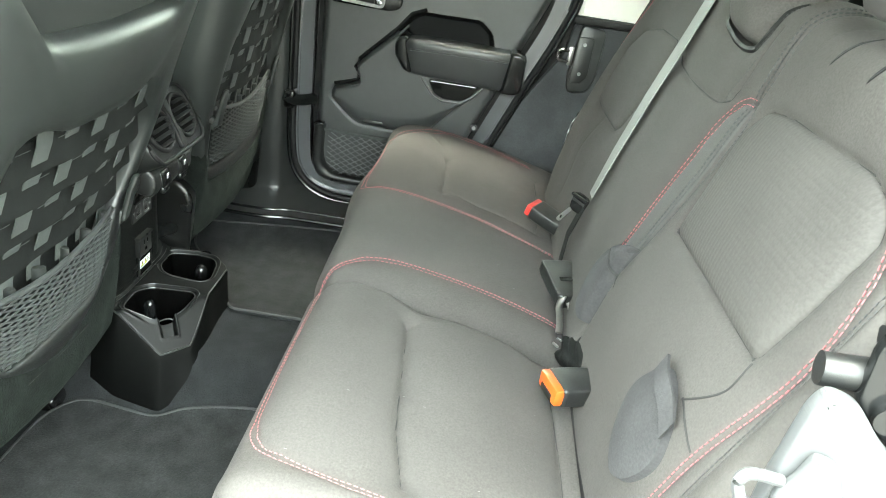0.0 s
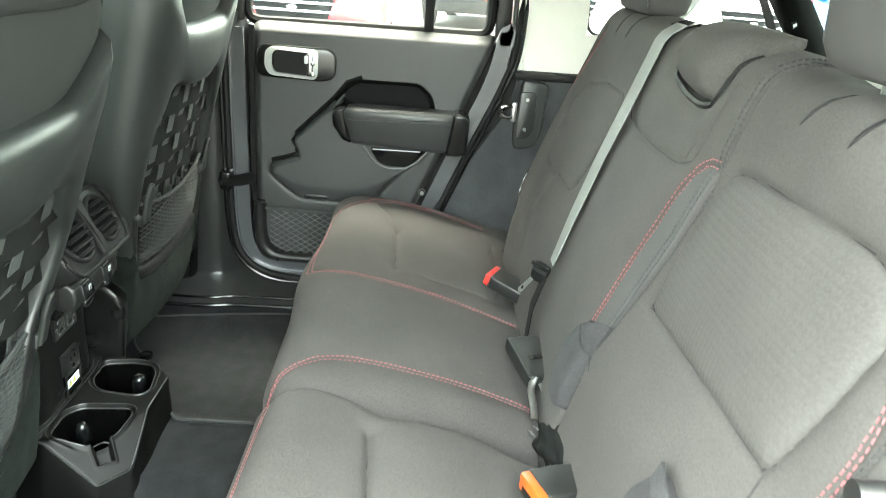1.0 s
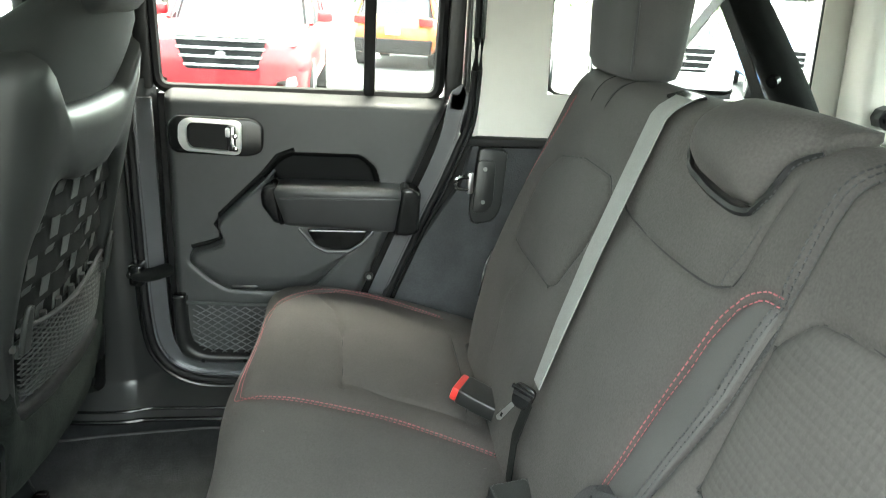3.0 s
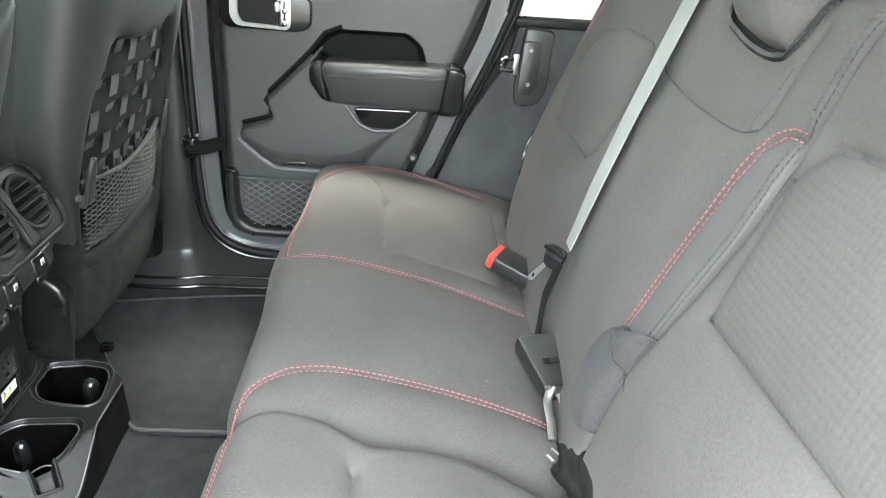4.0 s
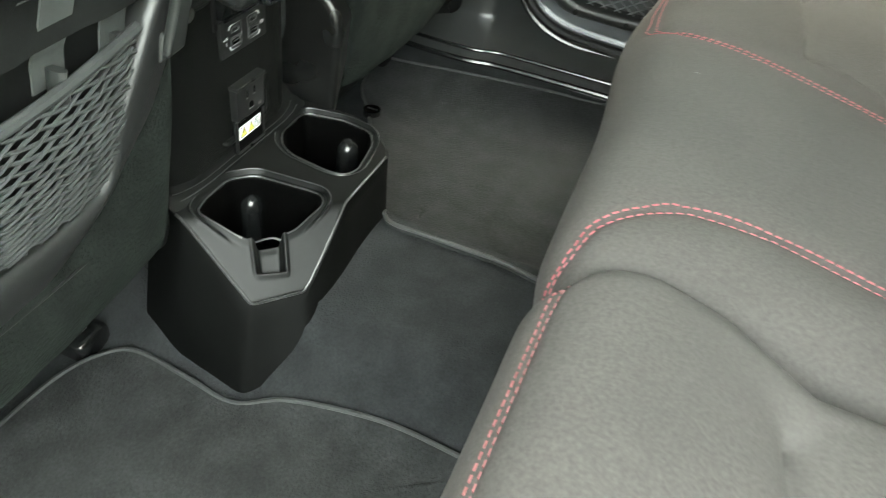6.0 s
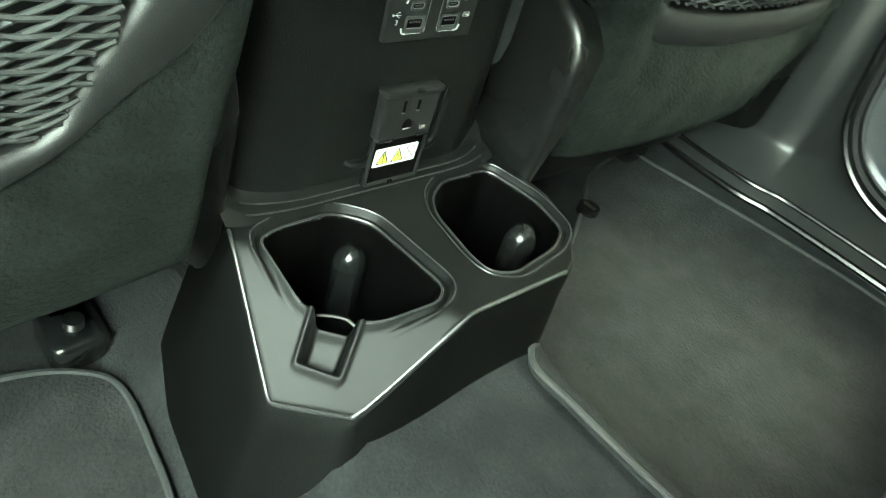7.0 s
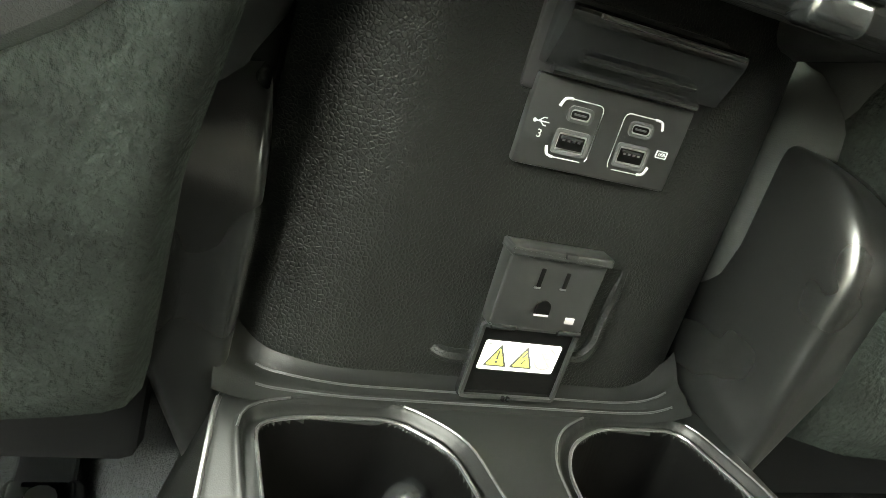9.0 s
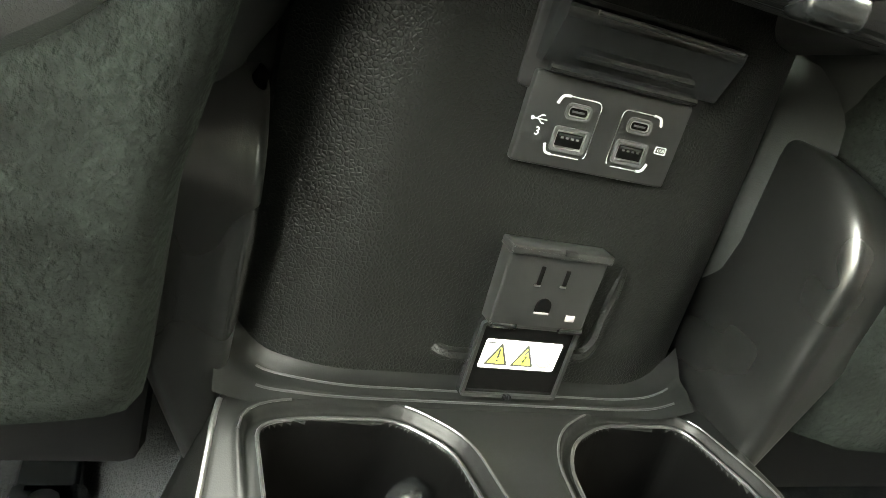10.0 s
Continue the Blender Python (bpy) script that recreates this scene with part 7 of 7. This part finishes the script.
for poly in (NEAR, FARC):
    mid = Vector((sum(p[0] for p in poly) / len(poly), sum(p[1] for p in poly) / len(poly)))
    for off, outer_bead, rad in ((0.0021, False, 0.0009), (0.0098, True, 0.0006)):
        run, runs = [], []
        for k in range(len(poly) + 1):
            a, b, c = (Vector(poly[(k + j) % len(poly)]) for j in (-1, 0, 1))
            nrm = Vector((c.y - a.y, a.x - c.x)).normalized()
            nrm = nrm if nrm.dot(b - mid) > 0 else -nrm
            p = b + nrm * off
            z, flat = tray_z(p.x, p.y)
            keep = flat > 0.97 if outer_bead else not inside(p, [(0.055, -0.097), (0.083, -0.068), (0.118, -0.108), (0.086, -0.132)])
            if keep and not (outer_bead and p.x < 0.006):
                run.append(Vector((p.x, p.y, z + (0.0014 if poly is NEAR else 0.0005) if outer_bead else z - 0.0042 * flat + 0.0013 + 0.0020 * (1 - flat))))
            elif run:
                runs.append(run)
                run = []
        for r_ in runs + [run]:
            if len(r_) > 3:
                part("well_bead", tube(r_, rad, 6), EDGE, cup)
# thin light lines for the highlights on the foot moulding
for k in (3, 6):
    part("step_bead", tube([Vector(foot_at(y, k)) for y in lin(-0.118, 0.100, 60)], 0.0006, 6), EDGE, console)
# pegs in the cups
for x, y, pz, pr in ((0.033, -0.048, 0.086, 0.0125), (0.076, 0.088, 0.094, 0.0135)):
    q = bmesh.new()
    bmesh.ops.create_uvsphere(q, u_segments=18, v_segments=10, radius=pr)
    bmesh.ops.transform(q, matrix=Matrix.Translation((x, y, pz)) @ Matrix.Diagonal((1, 1, 1.3, 1)), verts=q.verts)
    tube([(x, y, 0.028), (x, y, pz - 0.002)], pr, 18, bm=q)
    part("grip_peg", q, SATIN, cup, "domed rubber grip peg")
# ---- the near door post with its striker, beside the open door ----
post = thing("door_post", "sunlit painted door post beside the open rear door", "door post", at=(0.86, -0.75, 0.10), kind="structure")
part("post_face", prism(rounded([(0.806, 0.44), (0.808, 0.50), (0.812, 0.53), (0.816, 0.566), (0.824, 0.582), (0.845, 0.576), (0.870, 0.548), (0.93, 0.50), (0.93, 0.44)], 0.008, 4), -0.77, -0.752, "y", 0.005, 3), POSTPAINT, post, "bright painted post face")
part("striker_base", prism(rounded([(0.812, 0.46), (0.808, 0.503), (0.818, 0.520), (0.824, 0.540), (0.840, 0.536), (0.852, 0.51), (0.858, 0.46)], 0.006, 4), -0.782, -0.772, "y", 0.003, 2), POSTPAINT, post)
part("striker_loop", tube(spline([(0.812, -0.775, 0.512), (0.790, -0.775, 0.514), (0.784, -0.775, 0.505), (0.790, -0.775, 0.49), (0.800, -0.775, 0.468)], 5), 0.0045, 8), POSTPAINT, post, "bright striker loop")
part("bump_stop", tube([(0.832, -0.727, 0.577), (0.838, -0.728, 0.577), (0.870, -0.732, 0.580)], 0.0125, 20), PLASTIC, post, "black rubber bump stop")
bar_ = part("hinge_plate", prism(rounded([(0.854, 0.607), (0.862, 0.630), (0.93, 0.70), (0.95, 0.60), (0.91, 0.52), (0.878, 0.541), (0.855, 0.566)], 0.004), -0.748, -0.738, "y", 0.002, 2), SATIN, post, "black steel plate")
part("plate_edge", tube([(0.864, -0.750, 0.628), (0.90, -0.750, 0.60), (0.93, -0.750, 0.575)], 0.003, 6), EDGE, bar_)
part("bolt", tube([(0.876, -0.748, 0.560), (0.875, -0.757, 0.560)], 0.0105, 14), SATIN, post)

# low plain wall added behind the camera, unseen, to cut near-side sky light
thing("wall_light_block", "plain grey wall added out of view to block low sky light", "wall", box(0.5, -4.4, 0.39, 20.0, 0.25, 2.02, 0.02), RENDERING, kind="structure")

# stray lint on the cushions and mats
rnd_ = random.Random(11)
own = bmesh.new()
for k in range(18):
    pad = CA if k % 3 == 0 else CB
    y_ = rnd_.uniform(-0.60, -0.30) if pad is CA else rnd_.uniform(-0.10, 0.55)
    q_ = rnd_.uniform(s_of_x(0.74), s_of_x(0.42))
    a_ = pad.at(y_, q_, 0.0008)
    d_ = Vector((rnd_.gauss(0, 1), rnd_.gauss(0, 1), 0)).normalized() * rnd_.uniform(0.0008, 0.0026)
    tube([a_ - d_, a_ + Vector((0, 0, 0.0005)), a_ + d_ * 0.8], 0.00028, 4, bm=own)
tagged(thing("lint", "a few pale fibres of lint on the seat cushions", "lint", own, LINT), kind="stuff")

# ---- outside: parking lot with cars and woods ----
GZ = -0.62
ASPHALT = mat("wet_asphalt", (0.055, 0.056, 0.058), 0.75, col2=(0.04, 0.041, 0.043), scale=30, bump=0.4, bscale=120, stain=0.2, sscale=0.4)
LEAF = mat("spring_foliage", (0.070, 0.098, 0.028), 0.6, col2=(0.048, 0.073, 0.020), scale=2.0, stain=0.3, sscale=0.3)
BARK = mat("bark", (0.10, 0.075, 0.055), 0.9, scale=8, bump=0.6, bscale=20)
CARGLASS = mat("dark_car_glass", (0.03, 0.035, 0.04), 0.06, scale=3, spec=0.8)
TYRE = mat("tyre_rubber", (0.02, 0.02, 0.021), 0.85, scale=40)
LAMP = mat("lamp_lens", (0.75, 0.77, 0.80), 0.12, scale=20, spec=0.7)
REDLENS = mat("red_lens", (0.5, 0.02, 0.02), 0.15, scale=20)
bm = sheet(lambda u, v: (u, v, GZ), lin(-600, 600, 12), lin(-600, 600, 12))
thing("ground", "grey asphalt of the parking lot", "ground", bm, ASPHALT, kind="structure")


def car_paint(name, c):
    return mat(name, c, 0.28, col2=tuple(x * 0.9 for x in c), scale=4, coat=0.35, stain=0.05, sscale=1.5)


def car(name, label, m, paint, L, W, H, hood=1.05, nose=0.72, tail=0.9, grille=CHROME, clad=RUBBER, cab0=0.30, cab1=0.93):
    """A parked car facing +x in its own frame: lofted body, glass, wheels, lamps and grille."""
    root = thing(name, label, "car", at=(0, 0, 0), group="parked cars")
    own = bmesh.new()
    secs = []
    low = 0.28
    for t, top, w, lo in ((0.0, nose * 0.80, 0.74, 0.36), (0.012, nose * 0.95, 0.84, 0.30), (0.05, nose * 1.08, 0.92, 0.26), (0.14, hood * 0.94, 0.98, low), (0.28, hood, 1.0, low), (0.5, hood * 1.01, 1.0, low), (0.8, hood * 1.03, 0.99, low), (0.95, hood * 1.02, 0.96, 0.30), (0.988, tail, 0.90, 0.34), (1.0, tail * 0.92, 0.80, 0.40)):
        x = L / 2 - t * L
        hw = W / 2 * w
        ring = [(hw * 0.86, lo), (hw, lo + 0.12), (hw, (lo + top) / 2), (hw * 0.985, top * 0.86), (hw * 0.90, top * 0.97), (hw * 0.5, top), (0, top * 1.005)]
        ring = ring + [(-a, b) for a, b in ring[-2::-1]]
        secs.append([own.verts.new((x, a, b)) for a, b in ring])
    n = len(secs[0])
    for A, B in zip(secs, secs[1:]):
        for k in range(n):
            own.faces.new((A[k], A[(k + 1) % n], B[(k + 1) % n], B[k]))
    own.faces.new(secs[0])
    own.faces.new(secs[-1][::-1])
    bmesh.ops.recalc_face_normals(own, faces=own.faces)
    body = part("body", own, paint, root, angle=45)
    own = bmesh.new()
    rows = []
    x0, x1 = L / 2 - cab0 * L, L / 2 - cab1 * L
    rk = 0.55 * (H - hood)
    for z, f0, f1, w in ((hood * 0.97, 0.0, 0.0, 0.93), (hood + 0.5 * (H - hood), 0.55, 0.12, 0.86), (H - 0.07, 1.0, 0.28, 0.76), (H, 1.35, 0.55, 0.66)):
        a, b = x0 - rk * 1.5 * f0, x1 + rk * f1
        hw = W / 2 * w
        ring = rounded([(a, -hw * 0.86), (a - 0.14, -hw), (b + 0.1, -hw), (b, -hw * 0.88), (b, hw * 0.88), (b + 0.1, hw), (a - 0.14, hw), (a, hw * 0.86)], 0.06, 2)
        rows.append([own.verts.new((p, q, z)) for p, q in ring])
    n = len(rows[0])
    for A, B in zip(rows[:3], rows[1:3]):
        for k in range(n):
            own.faces.new((A[k], A[(k + 1) % n], B[(k + 1) % n], B[k]))
    bmesh.ops.recalc_face_normals(own, faces=own.faces)
    part("windows", own, CARGLASS, root, "dark car windows", angle=50)
    own = bmesh.new()
    rr = []
    for z, f0, f1, w in ((H - 0.085, 0.96, 0.26, 0.775), (H - 0.02, 1.12, 0.36, 0.74), (H, 1.5, 0.7, 0.60)):
        a, b = x0 - rk * 1.5 * f0, x1 + rk * f1
        hw = W / 2 * w
        rr.append([own.verts.new((p, q, z)) for p, q in rounded([(a, -hw * 0.9), (a - 0.1, -hw), (b + 0.1, -hw), (b, -hw * 0.9), (b, hw * 0.9), (b + 0.1, hw), (a - 0.1, hw), (a, hw * 0.9)], 0.06, 2)])
    for A, B in zip(rr, rr[1:]):
        n = len(A)
        for k in range(n):
            own.faces.new((A[k], A[(k + 1) % n], B[(k + 1) % n], B[k]))
    own.faces.new(rr[-1])
    bmesh.ops.recalc_face_normals(own, faces=own.faces)
    part("roof", own, paint, root, angle=50)
    for s in (-1, 1):
        for f in (0.0, 0.42, 0.78, 1.0):
            xa = x0 + (x1 - x0) * f
            xt = (x0 - rk * 1.5) + ((x1 + rk * 0.28) - (x0 - rk * 1.5)) * f
            part("window_post", tube([(xa, s * W / 2 * 0.925, hood * 0.98), (xt, s * W / 2 * 0.765, H - 0.07)], 0.035, 6), paint, root)
        part("mirror", box(x0 - 0.25, s * (W / 2 + 0.09), hood + 0.08, 0.12, 0.20, 0.14, 0.04, 3), paint, root)
        for fx in (0.19, 0.80):
            x = L / 2 - fx * L
            wh = part("wheel", tube([(x, s * (W / 2 - 0.22), 0.35), (x, s * (W / 2 + 0.005), 0.35)], 0.35, 28, up=(0, 0, 1)), TYRE, root)
            part("rim", tube([(x, s * (W / 2 - 0.02), 0.35), (x, s * (W / 2 + 0.012), 0.35)], 0.235, 20, up=(0, 0, 1)), SILVER, wh)
            part("hub", tube([(x, s * (W / 2 + 0.010), 0.35), (x, s * (W / 2 + 0.022), 0.35)], 0.06, 10), TYRE, wh)
        xf = L / 2
        part("headlamp", prism(rounded([(s * W * 0.27, nose * 0.98), (s * W * 0.43, nose * 1.06), (s * W * 0.455, nose * 0.93), (s * W * 0.30, nose * 0.86)], 0.02), xf - 0.30, xf - 0.055, "x", 0.015, 2), LAMP, root, "clear headlamp")
        part("fog_lamp", prism(rounded([(s * W * 0.30, 0.50), (s * W * 0.42, 0.56), (s * W * 0.43, 0.46), (s * W * 0.31, 0.43)], 0.02), xf - 0.14, xf - 0.0, "x", 0.01, 2), LAMP, root)
        part("tail_lamp", prism(rounded([(s * W * 0.29, hood * 0.98), (s * W * 0.46, hood * 0.98), (s * W * 0.46, hood * 0.84), (s * W * 0.30, hood * 0.84)], 0.02), -xf - 0.005, -xf + 0.20, "x", 0.01, 2), REDLENS, root, "red tail lamp")
    part("front_bumper", prism(rounded([(-W * 0.44, 0.42), (-W * 0.36, 0.36), (W * 0.36, 0.36), (W * 0.44, 0.42), (W * 0.42, 0.26), (-W * 0.42, 0.26)], 0.03), L / 2 - 0.25, L / 2 + 0.005, "x", 0.03, 2), clad, root, "dark lower bumper")
    part("rear_bumper", prism(rounded([(-W * 0.46, 0.62), (W * 0.46, 0.62), (W * 0.44, 0.32), (-W * 0.44, 0.32)], 0.04), -L / 2 - 0.03, -L / 2 + 0.2, "x", 0.03, 2), clad, root)
    gr = part("grille", prism(rounded([(-W * 0.26, nose * 0.98), (W * 0.26, nose * 0.98), (W * 0.20, nose * 0.62), (-W * 0.20, nose * 0.62)], 0.03), L / 2 - 0.12, L / 2 + 0.012, "x", 0.01, 2), RUBBER, root)
    for k in range(4):
        hw = W * (0.265 - 0.018 * k)
        part("grille_bar", tube([(L / 2 + 0.005, -hw, nose * (0.95 - 0.095 * k)), (L / 2 + 0.03, 0, nose * (0.95 - 0.095 * k)), (L / 2 + 0.005, hw, nose * (0.95 - 0.095 * k))], 0.018, 6), grille, gr)
    part("badge", tube([(L / 2 + 0.02, 0, nose * 0.80), (L / 2 + 0.045, 0, nose * 0.80)], 0.06, 14, flat=0.5, up=(0, 0, 1)), grille, gr, "plain oval badge")
    part("number_plate", box(-L / 2 - 0.035, 0, 0.78, 0.01, 0.32, 0.15, 0.01), WHITE, root)
    root.matrix_basis = m
    return root


def place(x, y, face):
    """At a spot on the lot; face: heading in degrees, 0 along +x."""
    return pose(x, y, GZ, 0, 0, face)


RED_CAR = car_paint("red_car_paint", (0.30, 0.006, 0.014))
car("parked_suv", "red mid-size suv with a chrome barred grille, nose towards the window", place(-1.05, 10.2, -90), RED_CAR, 4.75, 1.93, 1.72, nose=0.98, hood=1.10)
car("parked_suv", "orange compact suv with a black rear spoiler, seen from behind", place(1.55, 17.4, 78), car_paint("orange_car_paint", (0.50, 0.11, 0.006)), 4.3, 1.82, 1.64, nose=0.9, hood=1.08)
car("parked_suv", "silver suv beside the red one", place(-4.3, 11.2, -97), car_paint("silver_car_paint", (0.55, 0.56, 0.57)), 4.8, 1.95, 1.78, nose=0.98, hood=1.12)
car("parked_car", "pale saloon car further down the row", place(3.6, 28.0, 80), car_paint("pale_car_paint", (0.7, 0.71, 0.72)), 4.6, 1.85, 1.5)
car("parked_car", "white off-roader facing the lane", place(5.6, 12.2, -100), car_paint("white_car_paint", (0.8, 0.8, 0.8)), 4.3, 1.88, 1.80, nose=1.05, hood=1.12, cab0=0.34)
car("parked_car", "white van beside the off-roader", place(3.0, 13.6, -98), car_paint("white_van_paint", (0.78, 0.79, 0.8)), 4.6, 1.9, 1.85, nose=1.0, hood=1.12)
car("parked_pickup", "blue pickup with a light bed cover", place(9.2, 14.0, -110), car_paint("blue_car_paint", (0.01, 0.12, 0.38)), 5.2, 1.95, 1.80, nose=1.0, hood=1.12, cab0=0.32, cab1=0.66)
car("parked_car", "white car at the end of the row", place(12.5, 15.5, -110), car_paint("white_paint_far", (0.8, 0.8, 0.8)), 4.6, 1.85, 1.6)
car("parked_car", "white car in the far row", place(-8.0, 21.0, -95), car_paint("white_paint_row", (0.78, 0.78, 0.78)), 4.6, 1.85, 1.5)


def tree(x, y, h, r, seed):
    rnd = random.Random(seed)
    root = thing("tree", "leafy spring tree at the edge of the lot", "tree", at=(x, y, GZ), group="trees behind the lot")
    own = bmesh.new()
    rows = []
    for t, rr in ((0, 0.22), (0.25, 0.16), (0.6, 0.10), (0.9, 0.03)):
        rows.append([own.verts.new((x + rr * math.cos(a) + 0.3 * t * math.sin(seed), y + rr * math.sin(a), GZ + t * h)) for a in lin(0, 2 * math.pi, 9)[:-1]])
    for A, B in zip(rows, rows[1:]):
        for k in range(8):
            own.faces.new((A[k], A[(k + 1) % 8], B[(k + 1) % 8], B[k]))
    limbs = []
    for k in range(7):
        a = rnd.uniform(0, 6.28)
        z0 = GZ + h * rnd.uniform(0.3, 0.7)
        e = Vector((x + r * 0.7 * math.cos(a), y + r * 0.7 * math.sin(a), z0 + h * 0.2))
        tube([(x, y, z0), tuple((Vector((x, y, z0)) + e) / 2 + Vector((0, 0, 0.2))), tuple(e)], 0.05, 5, bm=own)
        limbs.append(e)
    part("trunk", own, BARK, root)
    verts, faces = [], []
    for k in range(2600):
        # leaf clumps in an uneven crown
        c = rnd.choice(limbs) if rnd.random() < 0.6 else Vector((x, y, GZ + h * rnd.uniform(0.45, 0.95)))
        d = Vector((rnd.gauss(0, 1), rnd.gauss(0, 1), rnd.gauss(0, 0.9)))
        p = c + d * r * 0.30
        if p.z < GZ + h * 0.12:
            continue
        s = rnd.uniform(0.10, 0.24)
        u = Vector((rnd.gauss(0, 1), rnd.gauss(0, 1), rnd.gauss(0, 1))).normalized()
        w = u.orthogonal().normalized()
        i = len(verts)
        verts += [tuple(p - u * s), tuple(p + w * s * 0.5), tuple(p + u * s), tuple(p - w * s * 0.5)]
        faces.append((i, i + 1, i + 2, i + 3))
    me = bpy.data.meshes.new("crown")
    me.from_pydata(verts, [], faces)
    me.materials.append(LEAF)
    ob = new("crown", me)
    ob.parent = root
    ob.matrix_parent_inverse = Matrix.Translation(root.location).inverted()
    return root


rnd = random.Random(5)
for k in range(26):
    x = -34 + k * 3.4 + rnd.uniform(-1, 1)
    tree(x, 44 + rnd.uniform(-3, 5) + abs(x - 5) * 0.1, rnd.uniform(4.5, 7.5), rnd.uniform(2.4, 3.4), k)
# hazy wooded hill far behind
def hill(u, v):
    return (u, 120 + 60 * v, GZ + v * (14 + 6 * noise.noise((u * 0.02, 0, 0)) + 2.5 * noise.noise((u * 0.15, v * 4, 2))) + 0.9 * noise.noise((u * 0.5, v * 20, 5)))
HAZEWOOD = mat("far_wood", (0.055, 0.085, 0.035), 0.9, col2=(0.04, 0.066, 0.028), scale=0.25, stain=0.3, sscale=0.06)
thing("backdrop", "hazy wooded hillside behind the lot", "hillside", sheet(hill, lin(-180, 200, 160), lin(0, 1, 30)), HAZEWOOD, kind="structure")
for x, y in ((-4.6, 34.0), (2.0, 33.0)):
    pl = thing("light_pole", "slim lamp post at the edge of the lot", "lamp post", tube([(x, y, GZ), (x, y, 7.0)], 0.09, 8), STEEL)
    part("lamp_head", box(x, y - 0.4, 7.0, 0.3, 0.9, 0.12, 0.03), SATIN, pl)
